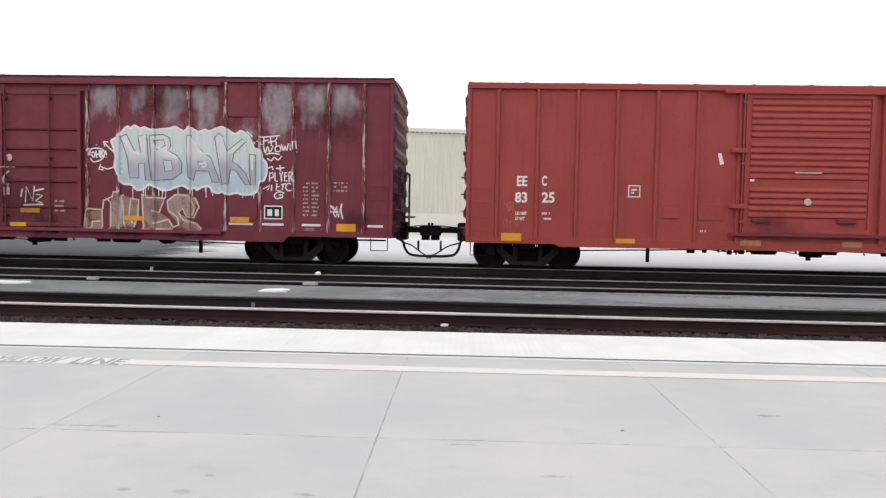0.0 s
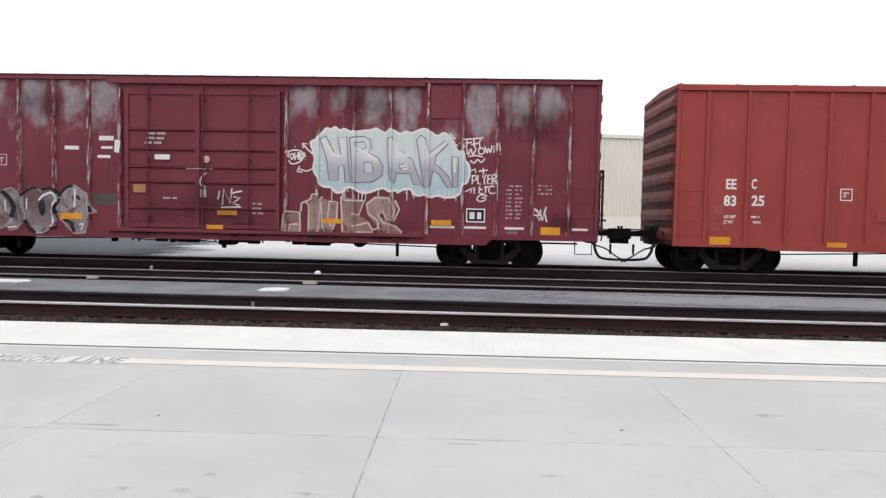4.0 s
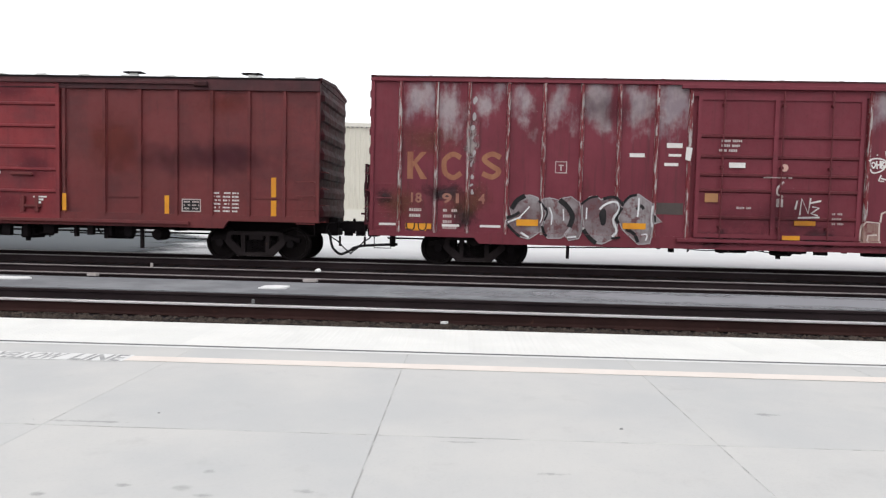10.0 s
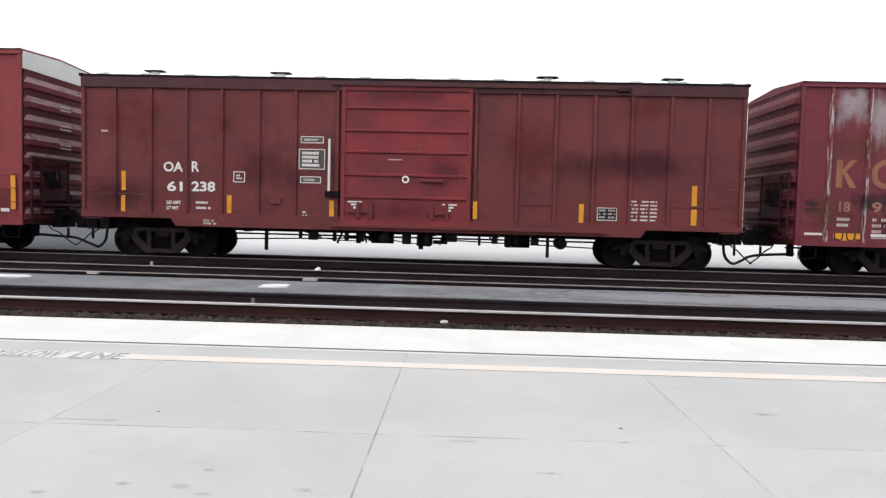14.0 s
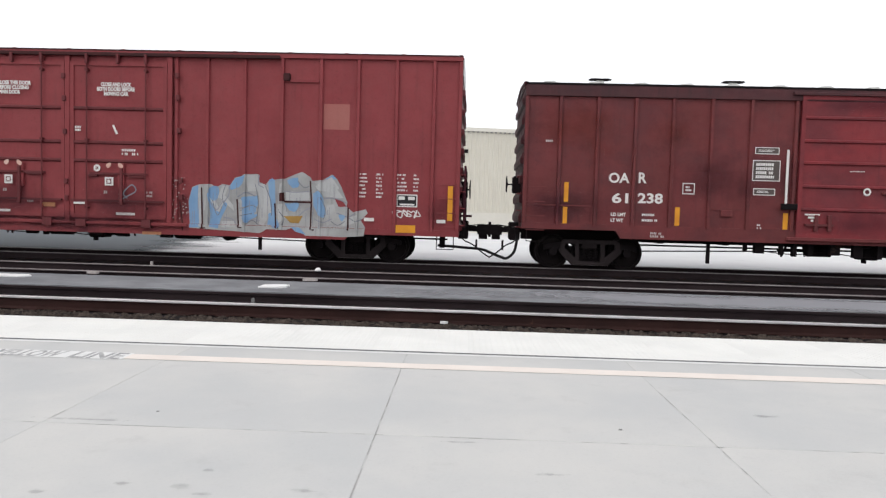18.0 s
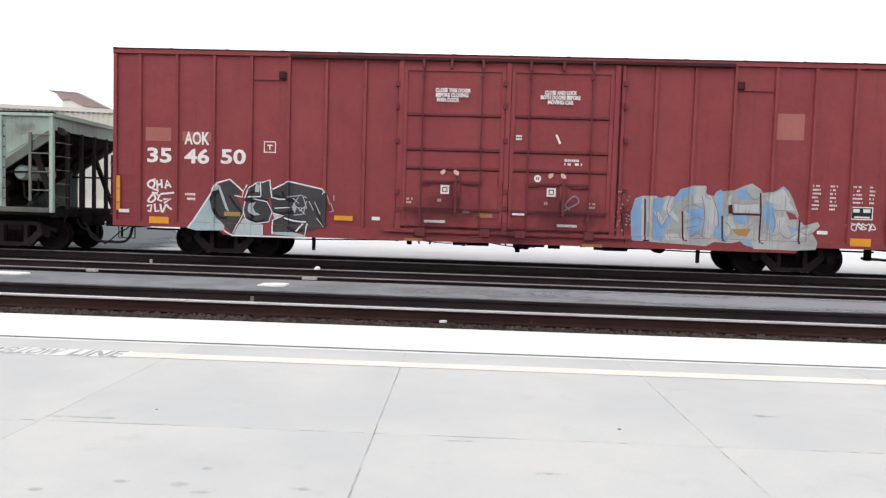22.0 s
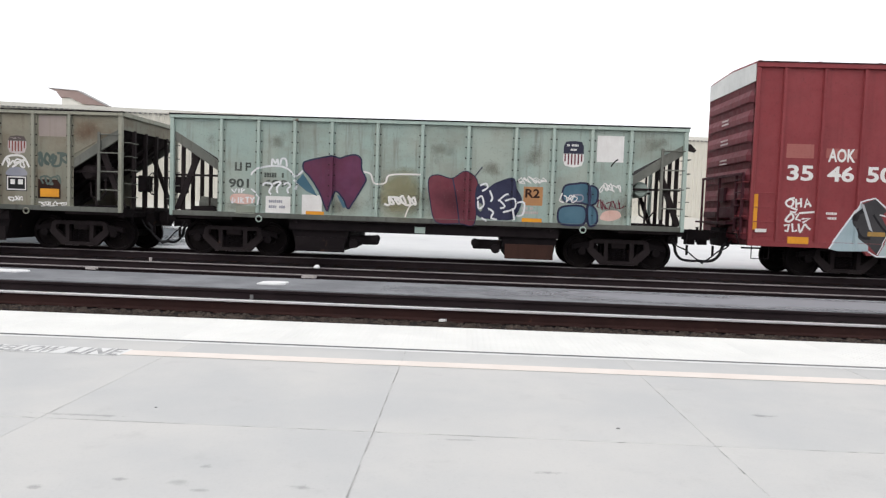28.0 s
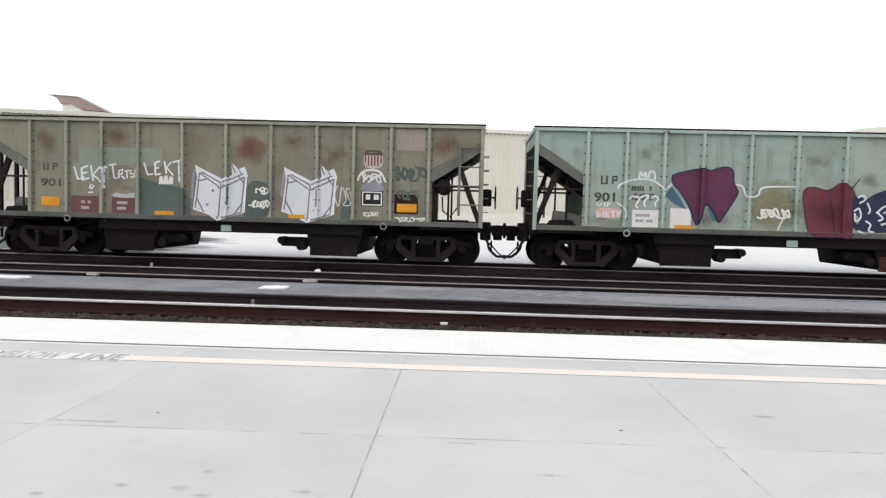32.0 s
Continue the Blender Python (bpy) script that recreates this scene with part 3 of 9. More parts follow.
def bars(x0, x1, z0, z1, rows, seed, fill=0.6, cols=1):
    """Small writing that cannot be read: rows of letter-sized dashes."""
    rnd, out = random.Random(seed), []
    h = (z1 - z0) / rows
    cw = (x1 - x0) / cols
    for r in range(rows):
        tall = h * fill
        for c in range(cols):
            x, end = x0 + c * cw, x0 + (c + rnd.uniform(0.6, 0.86)) * cw
            while x < end - 0.012:
                w = max(0.016, min(tall * rnd.uniform(0.45, 0.75), 0.05, end - x))
                if rnd.random() > 0.14:
                    out += rect(x, x + w, z0 + (r + 0.5 - fill / 2) * h, z0 + (r + 0.5 + fill / 2) * h)
                x += w + 0.010
    return out


def scrawl(x0, x1, z0, z1, seed, w=0.025, loops=5):
    """A quick illegible tag: a row of looping marks, run together."""
    rnd, pts = random.Random(seed), []
    step = (x1 - x0) / loops
    for i in range(loops):
        cx, cz = x0 + (i + 0.5) * step, (z0 + z1) / 2 + rnd.uniform(-0.08, 0.08) * (z1 - z0)
        a0, turn = rnd.uniform(0, 6.28), rnd.choice((-1, 1))
        for k in range(rnd.choice((3, 4, 5))):
            a = a0 + turn * k * rnd.uniform(1.2, 2.2)
            pts.append((min(x1, max(x0, cx + 0.62 * step * math.cos(a))), min(z1, max(z0, cz + 0.52 * (z1 - z0) * math.sin(a) * rnd.uniform(0.6, 1.0)))))
    return ribbon(pts, w, soft=rnd.random() < 0.6)


def islands(bm):
    """The separate pieces of a mesh, as lists of faces."""
    left, out = set(bm.faces), []
    while left:
        stack, piece = [left.pop()], []
        while stack:
            f = stack.pop()
            piece.append(f)
            for v in f.verts:
                for o in v.link_faces:
                    if o in left:
                        left.remove(o)
                        stack.append(o)
        out.append(piece)
    return out


def decal(name, car, material, loops, layer=1, label="", wrap=False, far=0.0):
    """Paint on the near side of a car; with wrap it runs over the posts as well. Each stroke or letter is a part of its own."""
    flat = bmesh.new()
    rise = min(0.00004, 0.0007 / max(1, len(loops)))      # a stroke that crosses itself lies a hair above its older part
    for k, f in enumerate(loops):
        try:
            flat.faces.new([flat.verts.new((x, -rise * k, z)) for x, z in f])
        except ValueError:
            pass
    bmesh.ops.remove_doubles(flat, verts=flat.verts, dist=0.0008)
    car["count"] = car.get("count", 0) + 1
    lift = 0.002 * layer + 0.000022 * car["count"]
    if wrap:
        bmesh.ops.triangulate(flat, faces=[f for f in flat.faces if len(f.verts) > 4])
        x0, x1 = min(v.co.x for v in flat.verts), max(v.co.x for v in flat.verts)
        knots = []
        for a, b in car["posts"]:
            if car["flank"] > 0.01:
                knots += [(a - 0.001, car["panel"]), (a + car["flank"], car["post"]), (b - car["flank"], car["post"]), (b + 0.001, car["panel"])]
            else:       # square post on a riveted flange
                mid, lip = (a + b) / 2, car["panel"] - 0.013
                knots += [(mid - 0.089, car["panel"]), (mid - 0.086, lip), (a - 0.004, lip), (a - 0.001, car["post"]), (b + 0.001, car["post"]), (b + 0.004, lip), (mid + 0.086, lip), (mid + 0.089, car["panel"])]
        for x, _ in knots:
            if x0 < x < x1:
                bmesh.ops.bisect_plane(flat, geom=flat.verts[:] + flat.edges[:] + flat.faces[:], plane_co=(x, 0, 0), plane_no=(1, 0, 0))
        xs, ys = [-9.0] + [k[0] for k in knots] + [99.0], [car["panel"]] + [k[1] for k in knots] + [car["panel"]]
        for z in (car["sill_top"] + 0.001, car["sill_top"] - 0.008):
            bmesh.ops.bisect_plane(flat, geom=flat.verts[:] + flat.edges[:] + flat.faces[:], plane_co=(0, 0, z), plane_no=(0, 0, 1))
        for v in flat.verts:
            y = float(np.interp(v.co.x, xs, ys))
            v.co.y += float(np.interp(v.co.z, [car["sill_top"] - 0.008, car["sill_top"] + 0.001], [min(y, car["sill_y"]), y])) - lift
    else:
        for v in flat.verts:
            v.co.y += car["panel"] - lift + far
    for f in flat.faces:
        f.normal_update()
        if f.normal.y > 0:
            f.normal_flip()
    groups = islands(flat)
    stuff = len(groups) > 12
    made = []
    for piece in ([[f for p in groups for f in p]] if stuff else groups):
        index, me = {}, bpy.data.meshes.new(name)
        faces = [[index.setdefault(v, len(index)) for v in f.verts] for f in piece]
        me.from_pydata([v.co.copy() for v in index], [], faces)
        me.materials.append(M[material])
        ob = new(name, me)
        ob.parent = car["ob"]
        if label:
            ob["label"] = label
        if stuff:
            ob["kind"] = "stuff"
        made.append(ob)
    flat.free()
    return made


# ---- the ground, the platform and the tracks ----
TRACK_Y = 17.83          # middle of the track on which the train rolls
NEAR_RAIL, FAR_RAIL = 9.13, 10.62
MID_RAILS = (12.92, 14.45)
EDGE = 7.61              # edge of the platform

g = bmesh.new()
box(g, -900, 900, -900, 900, -0.5, -0.19)
tagged(part("ground", g, "earth"), "dark dirty earth and fouled ballast of the rail yard", "ground", kind="structure")
yard = tagged(part("yard_pavement", cube(-320, 320, 18.72, 420, -0.18, -0.03), "far_earth"), "pale grey paved yard behind the tracks", "pavement", kind="structure")
tagged(part("yard_kerb", cube(-320, 320, 18.64, 18.735, -0.19, -0.018, 0.006), "plinth"), "thin pale concrete kerb along the yard", "kerb", kind="structure")
# Yard ground is darker on the left, with a soft edge.
tagged(part("dark_lane", cube(-90, -8, 18.74, 42, -0.029, -0.026), "lane"), "darker blue-grey stretch of the yard ground", "pavement", kind="structure")
infill = bmesh.new()
edge_pts = [(-140, 10.74)]
rnd = random.Random(4)
x = -16.0
while x < 16:
    y = 10.71 + rnd.uniform(0, 0.06) + (-0.06 if 0.95 < x < 5.3 else 0.05)
    edge_pts.append((x, y))
    x += rnd.uniform(0.15, 0.6)
edge_pts += [(140, 10.74), (140, 12.52), (-140, 12.52)]
prism(infill, edge_pts, -0.185, -0.05, "z")
tagged(part("infill_pavement", infill, "asphalt"), "worn grey asphalt infill with a ragged edge between two tracks", "pavement", kind="structure")
# Soft paler patch on the right part of the infill.
tagged(part("dusty_stretch", cube(-1.5, 16, 10.74, 12.5, -0.049, -0.046), "dust"), "paler stretch of the asphalt infill", "pavement", kind="structure")

platform = tagged(part("platform", cube(-48, 48, -9, EDGE - 0.012, -0.45, -0.0025), "joint"), "pale concrete station platform with slab joints and a white edge", "platform", kind="structure")
platform.location, platform.rotation_euler = (0.07, 0, 0), (0, 0, radians(0.9))     # the platform runs slightly askew to the tracks


def slab_mesh(w, d, h, bevel):
    bm = cube(0, w, 0, d, -h, 0)
    bmesh.ops.bevel(bm, geom=[e for e in bm.edges if all(v.co.z > -0.001 for v in e.verts)], offset=bevel, segments=1, affect="EDGES")
    return bm


def tracks():
    rail_profile = [(-0.070, -0.172), (0.070, -0.172), (0.070, -0.160), (0.014, -0.140), (0.009, -0.050), (0.034, -0.040), (0.036, -0.004),
                    (-0.036, -0.004), (-0.034, -0.040), (-0.009, -0.050), (-0.014, -0.140), (-0.070, -0.160)]
    for name, label, rails in (("track_near", "empty track with rusty rails beside the platform", ((NEAR_RAIL, 0.0, "polished"), (FAR_RAIL, -0.045, ""))),
                               ("track_middle", "empty middle track with dull dark rails", ((MID_RAILS[0], -0.01, "dull_head"), (MID_RAILS[1], -0.01, "dull_head"))),
                               ("track_far", "track that carries the freight train", ((TRACK_Y - 0.75, 0.0, "dull_head"), (TRACK_Y + 0.75, 0.0, "dull_head")))):
        t = tagged(new(name), label, "railway track", kind="structure")
        for y, z, head in rails:
            bm = prism(bmesh.new(), [(y + a, z + b) for a, b in rail_profile], -150, 150, "x")
            r = part("rail", bm, "rail" if y == NEAR_RAIL else "dark_rail", t)
            if head:
                part("rail_head", cube(-150, 150, y - 0.0375, y + 0.0375, z - (0.030 if head == "polished" else 0.02), z, 0.004), head, r, "worn bright running surface")
        mid = (rails[0][0] + rails[1][0]) / 2
        tie = part("tie", cube(-0.11, 0.11, -1.25, 1.25, -0.33, -0.174, 0.012), "tie", t, at=None)
        tie.location = (-15.0, mid, 0)
        for i in range(1, 58):
            again(tie, (-15.0 + 0.53 * i + rnd.uniform(-0.03, 0.03), mid, rnd.uniform(-0.006, 0.0)), t).rotation_euler = (0, 0, rnd.uniform(-0.015, 0.015))
        plate = part("tie_plate", cube(-0.09, 0.09, -0.13, 0.13, -0.178, -0.166, 0.004), "rail", t)
        plate.location = (-15.0, rails[0][0], rails[0][1])
        for i in range(1, 58):
            again(plate, (-15.0 + 0.53 * i, rails[0][0], rails[0][1]), t)
    stones = bmesh.new()
    rs = random.Random(9)
    for _ in range(2600):
        x, y = rs.uniform(-9, 9), rs.choice((rs.uniform(8.4, 9.06), rs.uniform(8.6, 9.06), rs.uniform(8.6, 9.06)))
        r = rs.uniform(0.015, 0.042)
        z = -0.19 + r * 0.5
        top = [bm_v for bm_v in ((x + r * rs.uniform(0.7, 1.2) * math.cos(a), y + r * rs.uniform(0.7, 1.2) * math.sin(a)) for a in (0.3, 1.7, 2.9, 4.1, 5.4))]
        ring0 = [stones.verts.new((a, b, z - r * 0.5)) for a, b in top]
        tip = stones.verts.new((x + rs.uniform(-0.4, 0.4) * r, y + rs.uniform(-0.4, 0.4) * r, z + r * 0.25))
        for i in range(5):
            stones.faces.new((ring0[i], ring0[(i + 1) % 5], tip))
    for _ in range(900):
        x, y, r = rs.uniform(-9, 9), rs.uniform(8.62, 8.98), rs.uniform(0.03, 0.06)
        z = -0.19 + r * 0.3
        low = [stones.verts.new((x + r * rs.uniform(0.8, 1.3) * math.cos(a), y + 0.8 * r * rs.uniform(0.8, 1.2) * math.sin(a), z - r * 0.5)) for a in (0.2, 1.3, 2.5, 3.6, 4.9)]
        high = [stones.verts.new((v.co.x * 0.45 + x * 0.55, v.co.y * 0.45 + y * 0.55, z + r * rs.uniform(0.15, 0.4))) for v in low]
        for i in range(5):
            stones.faces.new((low[i], low[(i + 1) % 5], high[(i + 1) % 5], high[i]))
        stones.faces.new(high)
    tagged(part("ballast", stones, "stone"), "dirty brown ballast stones along the near rail", "ballast", kind="stuff")


tracks()

# ---- the warehouse behind the yard ----
def warehouse():
    a, b = Vector((-28.1, 40.9)), Vector((31.1, 51.6))
    way = (b - a).normalized()
    start = a - way * 26
    turn = math.degrees(math.atan2(way.y, way.x))
    t = thing("warehouse", (start.x, start.y, -0.03), "long cream warehouse with ribbed metal cladding and a pale plinth", "warehouse")
    t.rotation_euler = (0, 0, radians(turn))
    length, top = 102.0, 6.98
    part("plinth", cube(0, length, 0, 0.4, 0, 1.36), "plinth", t, "smooth cream concrete plinth")
    bm, pts = bmesh.new(), []
    pitch = 0.305
    for i in range(int(length / pitch)):
        x = i * pitch
        pts += [(x, 0.10), (x + 0.18, 0.10), (x + 0.205, 0.045), (x + 0.28, 0.045)]
    lo, hi = [bm.verts.new((x, y, 1.36)) for x, y in pts], [bm.verts.new((x, y, top - 0.22)) for x, y in pts]
    for i in range(len(pts) - 1):
        bm.faces.new((lo[i], lo[i + 1], hi[i + 1], hi[i]))
    part("cladding", bm, "cladding", t, "vertical ribbed cream cladding")
    part("core", cube(0, length, 0.11, 30, 0, top - 0.23), "plinth", t)
    part("eave_trim", cube(-0.1, length + 0.1, -0.04, 0.16, top - 0.24, top), "plinth", t, "pale eave trim")
    dots = bmesh.new()
    for i in range(int(length / pitch)):
        box(dots, i * pitch + 0.02, i * pitch + 0.15, -0.012, 0.10, top - 0.31, top - 0.245)
    tagged(part("eave_closures", dots, "fascia", t, "dark rib closures under the eave"), kind="stuff")
    part("vent", cube(53.80, 54.05, -0.01, 0.12, 5.29, 5.53, 0.01), "under", t, "small black wall vent")
    part("base_flashing", cube(0, length, 0.02, 0.14, 1.34, 1.40), "cladding", t)
    roof = bmesh.new()
    prism(roof, [(0.0, top - 0.06), (0.0, top - 0.005), (15, top + 0.85), (30, top - 0.005), (30, top - 0.06)], 0, length, "x")
    part("roof", roof, "galv", t, "low pale metal roof")


warehouse()


def canopy():
    """The tilted roof that stands up behind the warehouse."""
    t = thing("roof_canopy", (-33.0, 56, 9.0), "tilted canopy roof with brown boards standing above the warehouse", "canopy")
    bm = bmesh.new()
    prism(bm, [(-2.43, 1.23), (-0.03, 1.09), (2.41, -0.06), (0.45, 0.03), (-0.70, 0.56), (-1.42, 0.50), (-1.80, 1.00)], 0, 0.8, "y")
    part("canopy_roof", bm, "soffit", t, "brown sloping canopy")
    part("fascia", prism(bmesh.new(), [(-2.50, 1.29), (-0.02, 1.15), (2.55, -0.07), (2.41, -0.06), (-0.03, 1.09), (-2.43, 1.23)], -0.05, 0.85, "y"), "fascia", t, "grey edge of the canopy")
    part("wall", prism(bmesh.new(), [(-1.45, -9.0), (2.2, -9.0), (2.2, -0.08), (0.45, 0.01), (-0.70, 0.54), (-1.40, 0.48)], 0.15, 0.75, "y"), "plinth", t, "cream wall under the canopy")


canopy()


def far_hall():
    """A pale hall with a vaulted roof, far behind the warehouse."""
    t = thing("far_hall", (58.0, 92, -0.03), "distant cream hall with a low vaulted roof", "hall")
    part("wall", cube(-11.0, 11.0, 0.0, 20, 0, 12.6), "plinth", t)
    arch = [(11.4 * math.cos(a), 12.4 + 1.75 * math.sin(a)) for a in [math.pi * i / 16 for i in range(17)]]
    part("roof", prism(bmesh.new(), arch, -0.3, 20.3), "plinth", t, "vaulted cream roof")


far_hall()


# ---- the running gear ----
def wheelset_mesh():
    bm = bmesh.new()
    lathe(bm, [(0.075, -0.98), (0.075, -0.80), (0.13, -0.80), (0.13, -0.765), (0.34, -0.74), (0.36, -0.815), (0.418, -0.815), (0.424, -0.70),
               (0.447, -0.69), (0.447, -0.668), (0.36, -0.668), (0.33, -0.70), (0.13, -0.70), (0.085, -0.66), (0.085, 0.66), (0.13, 0.70),
               (0.33, 0.70), (0.36, 0.668), (0.447, 0.668), (0.447, 0.69), (0.424, 0.70), (0.418, 0.815), (0.36, 0.815), (0.34, 0.74),
               (0.13, 0.765), (0.13, 0.80), (0.075, 0.80), (0.075, 0.98)], 28)
    for s in (-1, 1):
        for k in range(3):
            a = 2 * math.pi * k / 3
            rod(bm, (0.042 * math.cos(a), s * 0.975, 0.042 * math.sin(a)), (0.042 * math.cos(a), s * 1.0, 0.042 * math.sin(a)), 0.014, 6)
    return bm


WHEEL_R, HALF_BASE = 0.421, 0.885
SPINNING, ROLLING = [], []


def truck(car, x):
    """A three-piece freight truck: bolster, two side frames, springs, two wheelsets."""
    b = part("truck", cube(x - 0.19, x + 0.19, -0.98, 0.98, 0.50, 0.72, 0.03), "truck", car, "dark cast steel freight truck", at=(x, 0, 0))
    for s in (-1, 1):
        y0, y1 = sorted((s * 0.90, s * 1.04))
        f = prism(bmesh.new(), [(-0.74, 0.47), (-0.70, 0.68), (-0.62, 0.725), (0.62, 0.725), (0.70, 0.68), (0.74, 0.47), (0.62, 0.46), (0.60, 0.63), (-0.60, 0.63), (-0.62, 0.46)], y0, y1)
        for m in (-1, 1):
            prism(f, [(m * 0.76, 0.49), (m * 0.62, 0.52), (m * 0.31, 0.26), (m * 0.31, 0.12), (m * 0.44, 0.12), (m * 0.75, 0.42)], y0 + 0.004, y1 - 0.004)
            prism(f, [(m * 0.35, 0.20), (m * 0.26, 0.20), (m * 0.26, 0.64), (m * 0.36, 0.64)], y0 + 0.008, y1 - 0.008)
            part("pedestal", prism(bmesh.new(), [(m * 0.70, 0.47), (m * 0.70, 0.66), (m * 0.84, 0.63), (m * 1.12, 0.57), (m * 1.12, 0.46), (m * 0.98, 0.50), (m * 0.80, 0.50)], y0 + 0.012, y1 - 0.012), "under", b)
        prism(f, [(-0.44, 0.115), (0.44, 0.115), (0.38, 0.20), (-0.38, 0.20)], y0 - 0.02, y1 + 0.02)
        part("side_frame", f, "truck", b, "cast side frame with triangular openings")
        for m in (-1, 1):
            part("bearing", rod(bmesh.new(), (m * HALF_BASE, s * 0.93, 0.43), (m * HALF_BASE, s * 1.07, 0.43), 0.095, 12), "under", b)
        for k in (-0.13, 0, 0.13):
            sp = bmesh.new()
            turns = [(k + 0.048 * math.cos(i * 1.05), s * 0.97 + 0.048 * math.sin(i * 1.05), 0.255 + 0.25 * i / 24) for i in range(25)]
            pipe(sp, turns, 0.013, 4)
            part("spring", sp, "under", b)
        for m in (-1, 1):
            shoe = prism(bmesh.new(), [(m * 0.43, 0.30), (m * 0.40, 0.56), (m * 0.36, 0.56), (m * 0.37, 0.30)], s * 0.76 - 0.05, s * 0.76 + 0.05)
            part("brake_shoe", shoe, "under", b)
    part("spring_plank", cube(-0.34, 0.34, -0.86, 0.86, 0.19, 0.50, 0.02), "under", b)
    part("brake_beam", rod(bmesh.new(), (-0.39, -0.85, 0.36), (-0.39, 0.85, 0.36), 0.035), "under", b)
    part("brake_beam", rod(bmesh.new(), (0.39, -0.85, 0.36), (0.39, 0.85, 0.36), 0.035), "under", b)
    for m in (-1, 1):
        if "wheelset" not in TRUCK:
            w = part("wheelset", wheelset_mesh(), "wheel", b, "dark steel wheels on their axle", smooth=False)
            TRUCK["wheelset"] = w.data
        else:
            w = new("wheelset", TRUCK["wheelset"])
            w.parent = b
            w["label"] = "dark steel wheels on their axle"
        w.location = (m * HALF_BASE, 0, WHEEL_R)
        SPINNING.append((w, m * HALF_BASE))
    return b


TRUCK = {}


def coupler(car, x, s, reach, hang=""):
    """Draft gear at a car's end; s is the way out of the car, reach the length to the meeting faces."""
    bm = bmesh.new()
    box(bm, *sorted((x - s * 0.5, x + s * (reach - 0.18))), -0.10, 0.10, 0.83, 0.97)
    prism(bm, [(x + s * (reach - 0.30), -0.17), (x + s * (reach + 0.02), -0.19), (x + s * (reach + 0.09), -0.08), (x + s * (reach - 0.02), -0.02),
               (x + s * (reach + 0.04), 0.10), (x + s * (reach - 0.06), 0.16), (x + s * (reach - 0.30), 0.14)], 0.76, 1.02, "z")
    prism(bm, [(x + s * (reach - 0.26), -0.10), (x + s * (reach - 0.04), -0.12), (x + s * (reach - 0.06), 0.08), (x + s * (reach - 0.26), 0.08)], 0.64, 0.78, "z")
    rod(bm, (x + s * (reach + 0.01), -0.11, 0.70), (x + s * (reach + 0.01), -0.11, 1.09), 0.03, 8)
    c = part("coupler", bm, "under", car, "dark cast knuckle coupler")
    part("striker", cube(*sorted((x - s * 0.05, x + s * 0.22)), -0.36, 0.36, 0.64, 1.10, 0.03), "under", c)
    part("uncoupling_lever", pipe(bmesh.new(), [(x + s * 0.12, -1.35, 0.74), (x + s * 0.16, -1.28, 0.98), (x + s * 0.16, -0.5, 0.98), (x + s * (reach - 0.15), -0.15, 1.02)], 0.016), "under", c)
    if hang == "deep":
        hose = [(x + s * 0.02, -0.36, 0.72), (x + s * 0.04, -0.36, 0.52), (x + s * 0.10, -0.34, 0.32), (x + s * 0.26, -0.32, 0.18), (x + s * 0.40, -0.31, 0.20), (x + s * (reach + 0.04), -0.28, 0.33)]
    elif hang == "flat":
        hose = [(x - s * 0.55, -0.36, 0.46), (x - s * 0.20, -0.36, 0.44), (x + s * 0.08, -0.34, 0.42), (x + s * (reach - 0.20), -0.31, 0.39), (x + s * (reach + 0.02), -0.28, 0.32)]
    else:
        hose = [(x + s * 0.05, -0.36, 0.72), (x + s * 0.14, -0.36, 0.60), (x + s * 0.19, -0.34, 0.42), (x + s * 0.34, -0.32, 0.27), (x + s * (reach - 0.12), -0.30, 0.235), (x + s * (reach + 0.02), -0.28, 0.25)]
    soft = smoothed([(p[0], p[2]) for p in hose], False, 4)
    part("brake_hose", pipe(bmesh.new(), [(p.x, -0.36 + 0.08 * i / len(soft), p.y) for i, p in enumerate(soft)], 0.036), "black", c, "hanging black brake hose")
    if hang == "flat":
        part("hose_bracket", cube(*sorted((x - s * 0.50, x - s * 0.36)), -0.46, -0.34, 0.40, 0.72, 0.01), "under", c)
    cable = smoothed([(x + s * 0.02, 0.80), (x + s * 0.12, 0.62), (x + s * reach * 0.45, 0.52), (x + s * reach * 0.75, 0.34), (x + s * (reach + 0.03), 0.20)], False, 4)
    part("brake_hose", pipe(bmesh.new(), [(p.x, -0.62, p.y) for p in cable], 0.018), "black", c)
    part("glad_hand", cube(*sorted((x + s * (reach - 0.34), x + s * (reach - 0.29))), -0.42, -0.36, 0.38, 0.64, 0.01), "under", c)
    return c


def brake_wheel(car, x, s, reach, z, r):
    """Hand-brake wheel and its gear housing at a car's end."""
    bm = bmesh.new()
    rim = [(x + s * reach, -0.62 + r * math.cos(a), z + r * math.sin(a)) for a in [i * math.pi / 8 for i in range(17)]]
    pipe(bm, rim, 0.014, 5)
    for i in range(4):
        rod(bm, (x + s * (reach - 0.03), -0.62, z), rim[i * 4], 0.010, 4)
    rod(bm, (x, -0.62, z), (x + s * (reach - 0.01), -0.62, z), 0.02)
    part("brake_wheel", bm, "under", car, "spoked hand-brake wheel")
    part("brake_housing", cube(*sorted((x - s * 0.02, x + s * min(0.20, reach - 0.06))), -0.80, -0.44, z - 0.22, z + 0.20, 0.03), "under", car)


